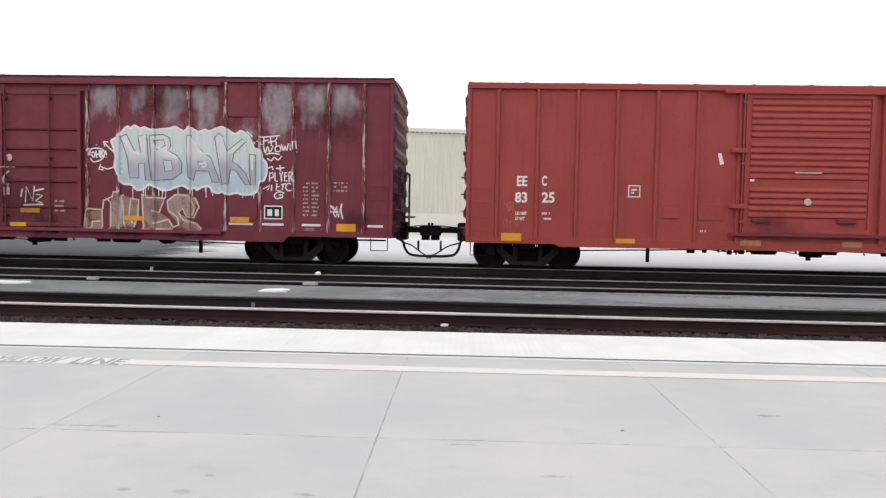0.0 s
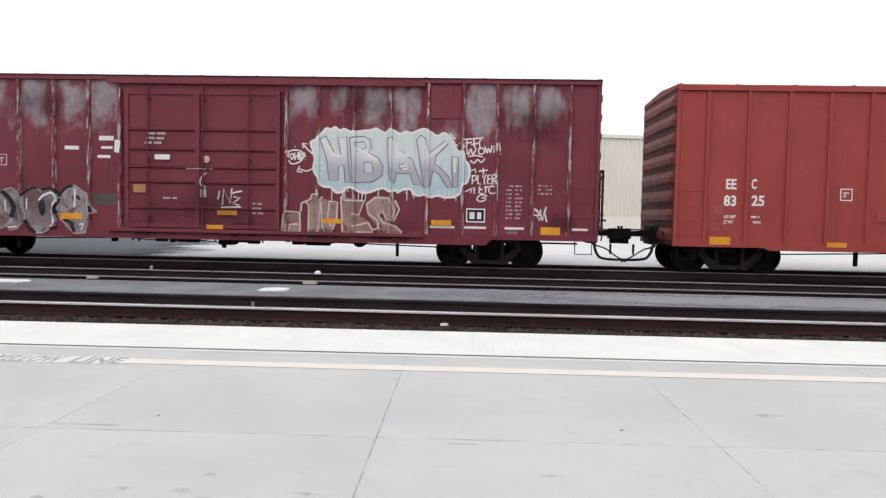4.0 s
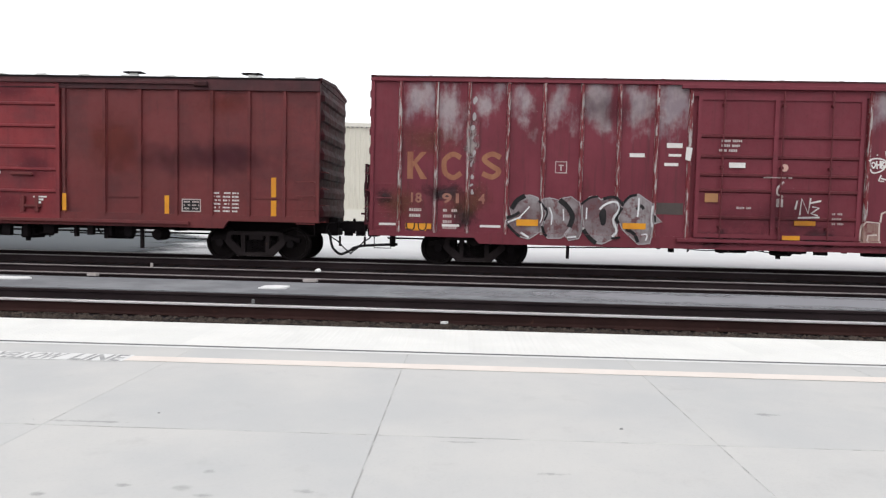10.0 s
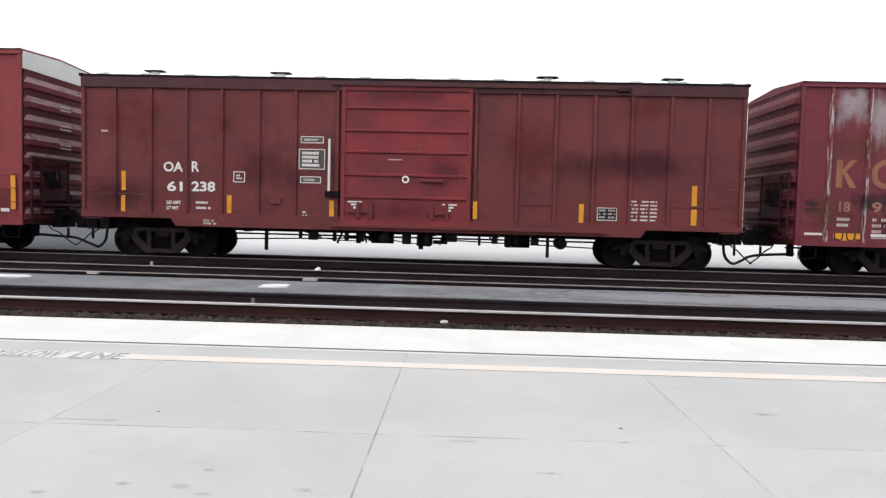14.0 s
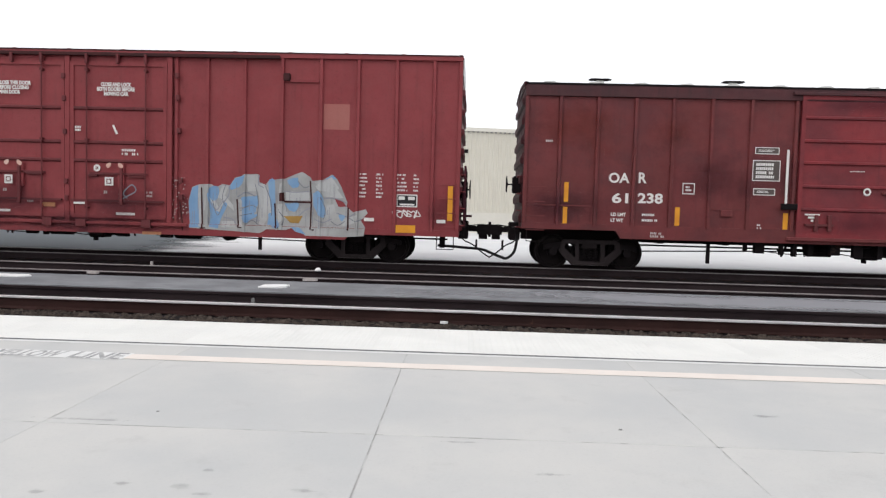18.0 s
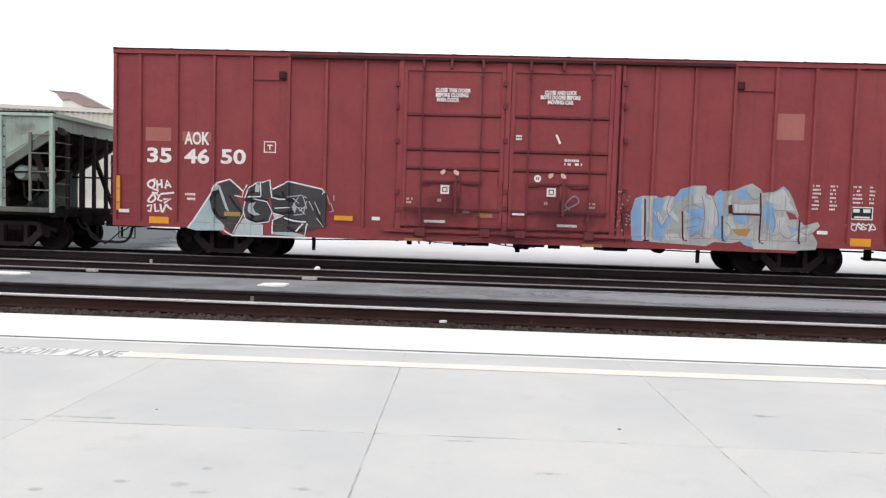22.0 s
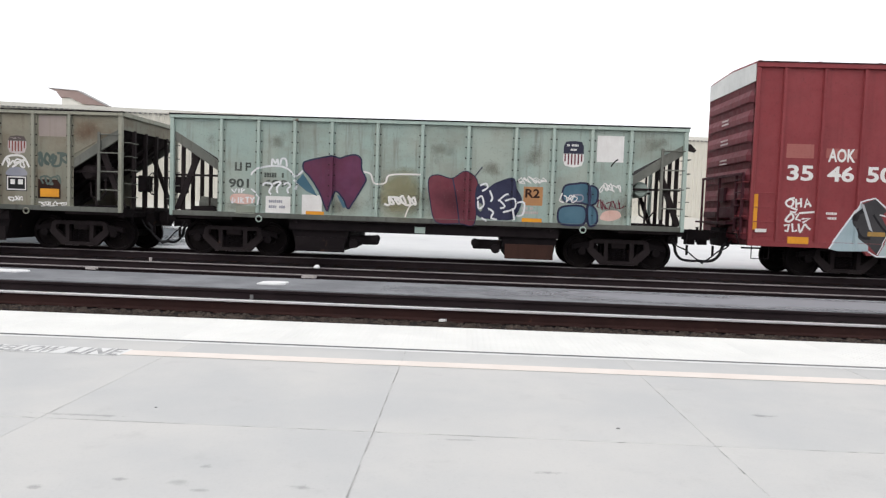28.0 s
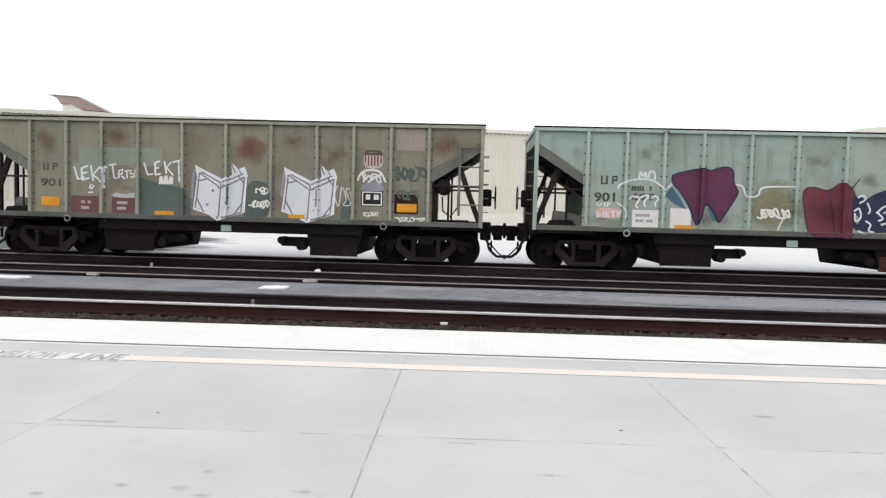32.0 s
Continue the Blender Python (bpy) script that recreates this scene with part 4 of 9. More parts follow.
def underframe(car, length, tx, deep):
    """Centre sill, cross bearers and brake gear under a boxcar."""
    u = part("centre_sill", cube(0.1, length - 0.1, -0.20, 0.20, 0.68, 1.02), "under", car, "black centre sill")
    k = 0
    x = tx + 1.9
    while x < length - tx - 1.6:
        part("cross_bearer", prism(bmesh.new(), [(-1.45, 1.0), (-1.45, 0.86), (-0.2, 0.66), (0.2, 0.66), (1.45, 0.86), (1.45, 1.0)], x - 0.06, x + 0.06, "x"), "under", u)
        x += 1.62
    mid = length / 2
    bm = bmesh.new()
    rod(bm, (mid + 2.4, -0.95, 0.66), (mid + 3.0, -0.95, 0.66), 0.20, 14)
    part("air_reservoir", bm, "under", u)
    bm = cube(mid + 0.25, mid + 0.62, -1.15, -0.7, 0.44, 0.72, 0.03)
    rod(bm, (mid + 0.35, -1.0, 0.36), (mid + 0.35, -1.0, 0.5), 0.06)
    rod(bm, (mid + 0.65, -1.0, 0.55), (mid + 1.0, -1.0, 0.55), 0.05)
    part("brake_valve", bm, "under", u)
    bm = bmesh.new()
    rod(bm, (mid - 0.9, -0.8, 0.60), (mid - 0.35, -0.8, 0.60), 0.13, 12)
    rod(bm, (mid - 1.6, -0.8, 0.60), (mid - 0.9, -0.8, 0.60), 0.025)
    part("brake_cylinder", bm, "under", u)
    part("brake_rod", rod(bmesh.new(), (tx + 1.0, -0.5, 0.46), (mid - 1.2, -0.6, 0.58), 0.016), "under", u)
    part("brake_rod", rod(bmesh.new(), (mid + 1.2, -0.6, 0.58), (length - tx - 1.0, -0.5, 0.46), 0.016), "under", u)
    part("train_pipe", rod(bmesh.new(), (0.3, -0.42, 0.62), (length - 0.3, -0.42, 0.62), 0.022), "under", u)
    rg = random.Random(int(length * 100))
    for k in range(11):
        x, y = mid + rg.uniform(-2.3, 2.6), rg.uniform(-1.25, -0.7)
        z = rg.uniform(0.46, 0.58)
        if k % 3:
            part("brake_lever", rod(bmesh.new(), (x, y, 0.72), (x + rg.uniform(-0.12, 0.12), y, z), rg.uniform(0.012, 0.03)), "under", u)
        else:
            part("brake_bracket", cube(x - 0.05, x + 0.06, y - 0.05, y + 0.05, z, 0.74, 0.008), "under", u)
    slack = smoothed([(mid - 2.2, 0.60), (mid - 1.4, 0.53), (mid - 0.6, 0.60), (mid + 0.3, 0.50), (mid + 1.2, 0.62)], False, 4)
    part("brake_pipe", pipe(bmesh.new(), [(p.x, -1.15, p.y) for p in slack], 0.012), "under", u)
    x = mid - 2.6
    while x < mid + 3.2:
        w = rg.uniform(0.06, 0.30)
        part("pipe_bracket", cube(x, x + w, -1.36, -1.22, rg.uniform(0.47, 0.60), 0.80, 0.006), "under", u)
        x += w + rg.uniform(0.05, 0.55)
    bm = lathe(bmesh.new(), [(0.02, -1.25), (0.12, -1.22), (0.15, -1.12), (0.15, -0.75), (0.02, -0.68)], 14)
    bmesh.ops.translate(bm, verts=bm.verts, vec=(mid + 3.75, 0, 0.60))
    part("air_reservoir", bm, "under", u)
    for x in deep:
        part("jacking_bracket", cube(x - 0.035, x + 0.035, -1.30, -1.22, 0.26, 0.72), "under", u)
    return u


def end_wall(car, x, s, z0, z1, peak, material, ribs, pale=0.0):
    """A pressed steel end with horizontal corrugations; s is the way out."""
    w = 1.53
    bm = bmesh.new()
    prism(bm, [(-w, z0), (w, z0), (w, z1), (0, peak), (-w, z1)], *sorted((x - s * 0.03, x)), "x")
    # Base sheet is darker than the ribs, as painted shade between them.
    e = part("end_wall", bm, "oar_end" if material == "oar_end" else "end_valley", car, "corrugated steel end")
    part("end_gable", prism(bmesh.new(), [(-w, z1 - 0.06), (w, z1 - 0.06), (w, z1 - 0.01), (0, peak - 0.02), (-w, z1 - 0.01)], *sorted((x + s * 0.002, x + s * 0.02)), "x"), material, e)
    h = (z1 - pale - z0 - 0.12) / ribs
    for i in range(ribs):
        a = z0 + 0.08 + i * h
        bm = bmesh.new()
        pts = [(x, a + 0.05 * h), (x + s * 0.060, a + 0.12 * h), (x + s * 0.066, a + 0.40 * h), (x, a + 0.72 * h)]
        mid = 1.34
        r = [[bm.verts.new((px if abs(y) < 1.4 else x + (px - x) * 0.06, y, pz)) for px, pz in pts] for y in (-1.50, -mid, mid, 1.50)]
        for p, q in zip(r, r[1:]):
            for k in range(3):
                bm.faces.new((p[k], p[k + 1], q[k + 1], q[k]))
        part("corrugation", bm, material, e)
    if pale:
        part("end_cap", prism(bmesh.new(), [(-w, z1 - pale), (w, z1 - pale), (w, z1 - 0.01), (0, peak - 0.02), (-w, z1 - 0.01)], *sorted((x + s * 0.004, x + s * 0.022)), "x"), "galv", e, "bare pale metal panel at the top of the end")
    return e


def ladder(car, x0, x1, z0, z1, n, y, material, end=None):
    """Grab irons on a car's corner; with end, on the end wall instead."""
    for i in range(n):
        z = z0 + (z1 - z0) * i / (n - 1)
        if end is None:
            part("grab_iron", pipe(bmesh.new(), [(x0, y + 0.06, z), (x0, y, z), (x1, y, z), (x1, y + 0.06, z)], 0.011), material, car)
        else:
            part("grab_iron", pipe(bmesh.new(), [(x0, y, z), (x0 + end * 0.12, y, z), (x0 + end * 0.12, y + 0.42, z), (x0, y + 0.42, z)], 0.011), material, car)


def boxcar(x_left, length, label, mat_panel, mat_frame, mat_post, posts, eave, plate, sill, deep_from, deep_z, door, tx, peak, ribs, roof="kcs_plain", pale=0.0, wide=0.10, patch=3.9, gaps=(0.6, 0.6), mat_end=None, roof_label="painted roof", mat_chord=None, mat_end_right=None, hang=("flat", "flat")):
    """A boxcar in its own space: x from its left end, y across the track, z over the rail."""
    car = thing("boxcar", (x_left, TRACK_Y, 0), label, "boxcar", "cars of the freight train")
    ROLLING.append((car, x_left))
    side = -1.525
    info = {"ob": car, "panel": side, "post": side - 0.062, "flank": 0.018, "sill_top": sill + 0.14, "sill_y": -1.568, "posts": [(p - wide / 2, p + wide / 2) for p in posts]}
    # sheets between the posts, doorway left out
    edges = [0.0] + list(posts) + [length]
    for a, b in zip(edges, edges[1:]):
        if door[0] - 0.02 < (a + b) / 2 < door[1] + 0.02:
            continue
        part("side_panel", cube(a + 0.002, b - 0.002, side, side + 0.02, sill + 0.1, plate), mat_frame if b - a < 0.72 else mat_panel, car, at=((a + b) / 2, side, patch))
    part("door_header", cube(door[0] - 0.02, door[1] + 0.02, side - 0.03, side - 0.005, door[3], plate), mat_frame, car)
    part("doorway_back", cube(door[0] - 0.02, door[1] + 0.02, side + 0.025, side + 0.045, sill + 0.1, plate), mat_frame, car)
    post = None
    for p in posts:
        hat = [(-wide / 2, side), (-wide / 2 + 0.018, side - 0.06), (wide / 2 - 0.018, side - 0.06), (wide / 2, side)]
        if post is None:
            bm = prism(bmesh.new(), hat, sill + 0.10, plate - 0.002, "z")
            post = part("side_post", bm, mat_post, car)
            post.location = (p, 0, 0)
        else:
            again(post, (p, 0, 0))
    for p in posts:
        o = again(post, (p, 0, 0))
        o.rotation_euler = (0, 0, math.pi)
    # far side, top and bottom chords, corner posts
    part("far_side_sheet", cube(0.02, length - 0.02, -side - 0.02, -side, sill + 0.05, plate), mat_frame, car)
    part("floor_deck", cube(0.04, length - 0.04, side + 0.03, -side - 0.03, sill + 0.14, sill + 0.24), "under", car)
    for s in (-1, 1):
        y0, y1 = sorted((s * 1.50, s * 1.592))
        part("top_chord", cube(0, length, y0, y1, plate, eave, 0.008), mat_chord or mat_frame, car)
        y0, y1 = sorted((s * 1.47, s * 1.568))
        bm = bmesh.new()
        a, b = deep_from, length - deep_from
        prism(bm, [(0, sill + 0.14), (0, sill), (a, sill), (a + 0.12, deep_z), (b - 0.12, deep_z), (b, sill), (length, sill), (length, sill + 0.14)], y0, y1)
        part("side_sill", bm, mat_frame, car)
        for x in (0, length):
            xs = sorted((x, x + (0.09 if x == 0 else -0.09)))
            part("corner_post", cube(*xs, *sorted((s * 1.46, s * 1.575)), sill + 0.14, plate, 0.01), mat_frame, car)
    # roof with raised seams
    bm = bmesh.new()
    prism(bm, [(-1.58, eave - 0.02), (1.58, eave - 0.02), (1.58, eave + 0.012), (0, peak), (-1.58, eave + 0.012)], 0.01, length - 0.01, "x")
    r = part("roof", bm, roof, car, roof_label)
    seam = None
    for i in range(int(length / 1.3) + 1):
        x = min(0.06 + i * (length - 0.12) / int(length / 1.3), length - 0.06)
        if seam is None:
            bm = prism(bmesh.new(), [(-1.585, eave + 0.0), (-1.585, eave + 0.026), (0, peak + 0.022), (1.585, eave + 0.026), (1.585, eave + 0.0), (0, peak)], -0.035, 0.035, "x")
            seam = part("roof_seam", bm, roof, r)
            seam.location = (x, 0, 0)
        else:
            again(seam, (x, 0, 0), r)
    end_wall(car, 0.0, -1, sill + 0.02, eave - 0.02, peak - 0.02, mat_end or mat_frame, ribs, pale)
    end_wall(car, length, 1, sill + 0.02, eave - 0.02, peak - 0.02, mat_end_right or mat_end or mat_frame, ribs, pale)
    underframe(car, length, tx, (deep_from + 2.25, length - deep_from - 2.25))
    truck(car, tx)
    truck(car, length - tx)
    coupler(car, 0.0, -1, gaps[0], hang[0])
    coupler(car, length, 1, gaps[1], hang[1])
    ladder(car, 0.10, 0.52, 0.95, 1.95, 4, side - 0.12, mat_frame)
    ladder(car, length - 0.52, length - 0.10, 0.95, 1.95, 4, side - 0.12, mat_frame)
    ladder(car, -0.005, 0, 1.0, 2.2, 4, -1.46, mat_frame, end=-1)
    ladder(car, length + 0.005, 0, 1.0, 2.2, 4, -1.46, mat_frame, end=1)
    for x in (0.12, length - 0.52):
        st = pipe(bmesh.new(), [(x, side + 0.02, sill + 0.05), (x, side + 0.02, sill - 0.30), (x + 0.40, side + 0.02, sill - 0.30), (x + 0.40, side + 0.02, sill + 0.05)], 0.014)
        part("sill_step", st, "under", car)
    return info


# ---- the five kinds of car ----
def sliding_door(car, x0, x1, z0, z1, material, ribs, uprights, lift=0.05, name="door", label="", hard=None):
    """A plug or sliding door with pressed ribs and upright locking bars."""
    y = car["panel"]
    d = part(name, cube(x0, x1, y - lift, y + 0.02, z0, z1, 0.008), material, car["ob"], label)
    for a in (z0, z1 - 0.09):
        part("door_frame", cube(x0, x1, y - lift - 0.03, y - lift, a, a + 0.09), material, d)
    for a in (x0, x1 - 0.09):
        part("door_frame", cube(a, a + 0.09, y - lift - 0.03, y - lift, z0 + 0.09, z1 - 0.09), material, d)
    for z in ribs:
        part("door_rib", prism(bmesh.new(), [(y - lift, z - 0.045), (y - lift - 0.04, z - 0.02), (y - lift - 0.04, z + 0.02), (y - lift, z + 0.045)], x0 + 0.09, x1 - 0.09, "x"), hard or material, d)
    for x in uprights:
        bm = rod(bmesh.new(), (x, y - lift - 0.075, z0 - 0.02), (x, y - lift - 0.075, z1 + 0.12), 0.018)
        for z in (z0 + 0.25, (z0 + z1) / 2, z1 - 0.2):
            box(bm, x - 0.035, x + 0.035, y - lift - 0.10, y - lift, z - 0.03, z + 0.03)
        part("locking_bar", bm, hard or material, d)
    return d


def reflectors(car, spots, material="yellow", layer=3, wrap=False):
    for x0, x1, z0, z1 in spots:
        decal("reflector", car, material, rect(x0, x1, z0, z1), layer, "amber reflective strip" if material == "yellow" else "", wrap)


def rails(car, x0, x1, z, material, h=0.07, out=0.13):
    y = car["panel"]
    return part("door_rail", cube(x0, x1, y - out, y - 0.062, z, z + h, 0.008), material, car["ob"], "door guide rail")


def end_gear(car, x, s, marks):
    """Brake platform, guard frame and ladder on the lower half of a car's end, and small stencils above them."""
    def out(a, b):
        return sorted((x + s * a, x + s * b))
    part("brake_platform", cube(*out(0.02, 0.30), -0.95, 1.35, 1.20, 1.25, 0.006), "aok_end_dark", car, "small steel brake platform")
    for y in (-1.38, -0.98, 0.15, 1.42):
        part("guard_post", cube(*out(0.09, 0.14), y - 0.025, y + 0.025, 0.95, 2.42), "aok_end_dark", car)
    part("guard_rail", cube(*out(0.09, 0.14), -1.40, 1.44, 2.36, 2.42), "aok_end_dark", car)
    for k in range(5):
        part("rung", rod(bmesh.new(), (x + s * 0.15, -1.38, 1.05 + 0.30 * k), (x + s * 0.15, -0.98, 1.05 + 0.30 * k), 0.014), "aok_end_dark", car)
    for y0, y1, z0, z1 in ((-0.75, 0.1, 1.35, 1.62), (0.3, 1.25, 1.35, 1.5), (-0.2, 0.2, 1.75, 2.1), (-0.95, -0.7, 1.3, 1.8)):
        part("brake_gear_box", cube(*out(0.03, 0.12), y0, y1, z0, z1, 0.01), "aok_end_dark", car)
    rn = random.Random(5)
    for k in range(marks):
        z = 3.78 - 0.50 * k
        for r in range(2):
            w = rn.uniform(0.16, 0.26)
            part("end_stencil", cube(*out(0.068, 0.072), 0.12 - w, 0.12 + w, z - 0.09 * r, z - 0.09 * r + 0.04), "old_white", car)


def car_bright_red():
    P = [0.72, 1.65, 2.57, 3.49, 4.41, 5.34, 6.29, 9.55, 10.45, 11.37, 12.29, 13.21, 14.13, 15.03]
    c = boxcar(-0.18, 15.75, "bright oxide-red boxcar with a ribbed sliding door and white lettering", "eec", "eec", "eec", P, 4.40, 4.27, 0.66, 2.1, 0.60,
               (6.29, 9.55, 1.02, 4.20), 1.52, 4.50, 8, roof="eec", gaps=(0.95, 0.6), mat_end="eec_end", hang=("", ""))
    d = sliding_door(c, 6.42, 9.32, 1.02, 4.20, "eec", [], [6.36], label="ribbed red sliding door")
    y = c["panel"]
    for low, count in ((1.36, 5), (2.25, 6), (3.20, 6)):
        for i in range(count):
            z = low + i * 0.147
            part("door_rib", prism(bmesh.new(), [(y - 0.05, z), (y - 0.078, z + 0.03), (y - 0.078, z + 0.06), (y - 0.05, z + 0.12)], 6.55, 9.2, "x"), "eec", d)
    for x in (6.62, 8.55):
        part("door_roller", cube(x, x + 0.42, y - 0.12, y - 0.05, 1.26, 1.36, 0.01), "kcs_plain", d)
    decal("dirty_smear", c, "soot_bloom", rect(5.9, 8.4, 0.6, 1.8), 64, "dark grime at the door's foot")
    decal("door_mark", c, "white", rect(6.54, 6.64, 2.20, 2.25), 49)
    rails(c, 5.9, 10.2, 4.20, "eec")
    rails(c, 6.1, 9.9, 0.93, "kcs_plain", 0.08)
    for z in (1.62, 2.90):
        part("door_latch", cube(6.10, 6.46, y - 0.15, y - 0.06, z - 0.05, z + 0.05, 0.01), "eec", d)
    part("tool_box", cube(4.61, 4.98, y - 0.02, y, 1.31, 1.56, 0.005), "eec", c["ob"])
    part("sunk_panel", cube(5.40, 5.98, y - 0.012, y, 1.28, 1.66, 0.004), "eec", c["ob"])
    for body, x0, x1, z0, z1 in (("EE", 1.19, 1.43, 2.01, 2.25), ("C", 1.77, 1.89, 2.02, 2.26), ("83", 1.15, 1.44, 1.62, 1.87), ("25", 1.78, 2.08, 1.63, 1.88)):
        decal("lettering", c, "white", word(body, x0, x1, z0, z1), 1, "white painted lettering")
    for body, z in (("LD LMT", 1.335), ("LT WT", 1.21)):
        decal("lettering", c, "white", word(body, 1.17, 1.44 if body[1] == "D" else 1.39, z, z + 0.075, 0.0, 0.04), 1, "small white stencil")
    decal("stencil", c, "white", bars(1.79, 2.05, 1.19, 1.44, 2, 2, 0.4), 1)
    decal("plate_mark", c, "white", ring(3.79, 4.07, 1.79, 2.07, 0.022) + bars(3.86, 4.02, 1.86, 2.0, 2, 3), 1)
    decal("sticker", c, "white", [[(5.82, 2.84), (5.90, 2.85), (5.97, 2.60), (5.88, 2.57)]], 1, "white sticker")
    decal("stencil", c, "white", bars(5.48, 5.66, 1.0, 1.06, 1, 5), 1)
    decal("door_mark", c, "old_white", disc(7.87, 1.745, 0.085), 49, "pale round mark")
    decal("door_mark", c, "old_white", rect(7.55, 8.15, 2.40, 2.43), 49)
    decal("graffiti", c, "faded_patch", scrawl(0.88, 1.30, 1.02, 1.28, 131, 0.014, 5) + scrawl(0.90, 1.18, 1.42, 1.66, 132, 0.014, 4), 1, "faint scratched tag")
    reflectors(c, [(0.84, 1.32, 0.72, 0.90), (3.52, 3.97, 0.71, 0.82)], layer=24)
    reflectors(c, [(6.4, 6.87, 0.71, 0.84), (8.71, 9.15, 0.72, 0.84)], "old_yellow", 24)
    return c


def car_worn_red():
    P = [0.70, 1.56, 2.32, 3.24, 4.08, 4.96, 5.82, 6.69, 7.45, 11.50, 12.26, 13.12, 13.99, 14.88, 15.72, 16.52, 17.37, 18.22]
    c = boxcar(-20.84, 18.92, "weathered dark-red boxcar with graffiti and pale worn patches", "kcs", "kcs_plain", "kcs_post", P, 4.47, 4.36, 0.72, 2.5, 0.58,
               (7.45, 11.50, 0.86, 4.12), 2.51, 4.58, 8, roof="kcs_plain", gaps=(0.6, 0.85), mat_end="aok_end", hang=("flat", ""))
    end_gear(c["ob"], 18.92, 1, 0)
    end_gear(c["ob"], 0.0, -1, 0)
    y = c["panel"]
    d = sliding_door(c, 7.60, 11.36, 0.86, 4.12, "kcs_plain", [3.20, 2.73, 2.31, 1.95, 1.33], [8.18, 9.52, 10.62], hard="kcs_hard_shade", label="wide dark-red plug door with locking bars")
    part("door_upright", cube(9.33, 9.43, y - 0.10, y - 0.05, 0.95, 4.05), "kcs_plain", d)
    rails(c, 7.2, 14.8, 4.27, "kcs_plain", 0.09)
    rails(c, 7.2, 14.8, 0.74, "kcs_plain", 0.08)
    part("sunk_panel", cube(14.93, 15.66, y - 0.03, y, 3.55, 4.30, 0.005), "kcs_plain", c["ob"])
    part("sunk_panel", cube(14.93, 15.66, y - 0.03, y, 1.10, 1.62, 0.005), "kcs_plain", c["ob"])
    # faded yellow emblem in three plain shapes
    decal("emblem", c, "emblem_yellow", rect(0.88, 1.02, 2.08, 2.72) + [[(1.02, 2.36), (1.34, 2.72), (1.20, 2.72), (1.02, 2.50)], [(1.02, 2.44), (1.20, 2.08), (1.36, 2.08), (1.10, 2.46)]], 1, "faded yellow painted emblem")
    decal("emblem", c, "emblem_yellow", ribbon([(2.14, 2.60), (1.96, 2.68), (1.78, 2.56), (1.75, 2.40), (1.80, 2.22), (1.98, 2.13), (2.16, 2.24)], 0.12), 1, "faded yellow painted emblem")
    decal("emblem", c, "emblem_yellow", ribbon([(3.08, 2.62), (2.88, 2.70), (2.69, 2.58), (2.86, 2.43), (3.05, 2.30), (2.90, 2.16), (2.66, 2.24)], 0.12), 1, "faded yellow painted emblem")
    for body, x0, x1 in (("18", 0.98, 1.24), ("91", 1.72, 2.12), ("4", 2.58, 2.74)):
        decal("lettering", c, "faint_yellow", word(body, x0, x1, 1.52, 1.76), 1, "faint painted numbers")
    decal("stencil", c, "old_white", bars(0.95, 1.4, 1.15, 1.42, 2, 14, 0.5) + bars(1.75, 2.14, 0.88, 1.42, 4, 15, 0.5), 1)
    for x0, x1, z0, z1 in ((0.95, 2.55, 1.35, 2.15), (0.0, 0.75, 1.35, 2.0), (1.75, 2.75, 0.75, 1.7)):
        decal("dirty_smear", c, "grey_bloom", rect(x0, x1, z0, z1), 0.4, "soft grey smear over the sheet", True)
    for x0, x1, z0, z1 in ((7.2, 9.6, 0.5, 1.15), (9.2, 11.8, 0.5, 1.25), (11.5, 13.2, 0.5, 1.0), (13.0, 15.0, 0.5, 0.95)):
        decal("dirty_smear", c, "grey_bloom", rect(x0, x1, z0, z1), 30, "grime along the sill")
    for x0, x1, z0, z1 in ((-0.1, 1.7, 0.8, 2.3), (1.4, 3.4, 0.9, 2.2), (0.2, 2.6, 2.4, 3.6)):
        decal("rust_stain", c, "rust_bloom", rect(x0, x1, z0, z1), 0.5, "brown rust stain", True)
    for x0, x1, z0, z1 in ((3.2, 7.6, 3.0, 4.5), (11.3, 15.2, 3.2, 4.5), (15.6, 19.0, 2.6, 4.5), (7.4, 11.6, 0.7, 2.2)):
        decal("dirty_smear", c, "soot_bloom", rect(x0, x1, z0, z1), 0.45 if x0 != 7.4 else 64, "soft dark smear over the sheet", x0 != 7.4)
    # Thin dark strip, added to outline the roof against the sky.
    part("roof_edge", cube(-0.005, 18.925, -1.60, -1.575, 4.445, 4.485), "smear", c["ob"], "added dark line along the roof edge")
    decal("worn_streak", c, "pale_bloom", rect(2.15, 2.62, 1.75, 4.35), 0.35, "bare primer streak", True)
    for x0, x1, z0, z1 in ((13.9, 14.9, 0.7, 1.3), (8.0, 11.2, 0.7, 1.35), (17.2, 18.8, 0.7, 1.5)):
        decal("dirty_smear", c, "soot_bloom", rect(x0, x1, z0, z1), 0.4, "soft dark smear over the sheet", True)
    worn, z = random.Random(44), 1.74
    while z < 3.9:
        h, x = worn.uniform(0.06, 0.22), 2.38 + 0.06 * worn.random()
        decal("worn_streak", c, "chrome_line", blob([(x, z), (x + worn.uniform(0.02, 0.07), z + 0.02), (x + worn.uniform(0.03, 0.10), z + h * 0.6), (x + worn.uniform(0.01, 0.05), z + h), (x - 0.02, z + h * 0.5)]), 0.8, "bare grey primer", True)
        z += h * worn.uniform(1.4, 2.6)
    brake_wheel(c["ob"], 0.0, -1, 0.24, 1.84, 0.22)
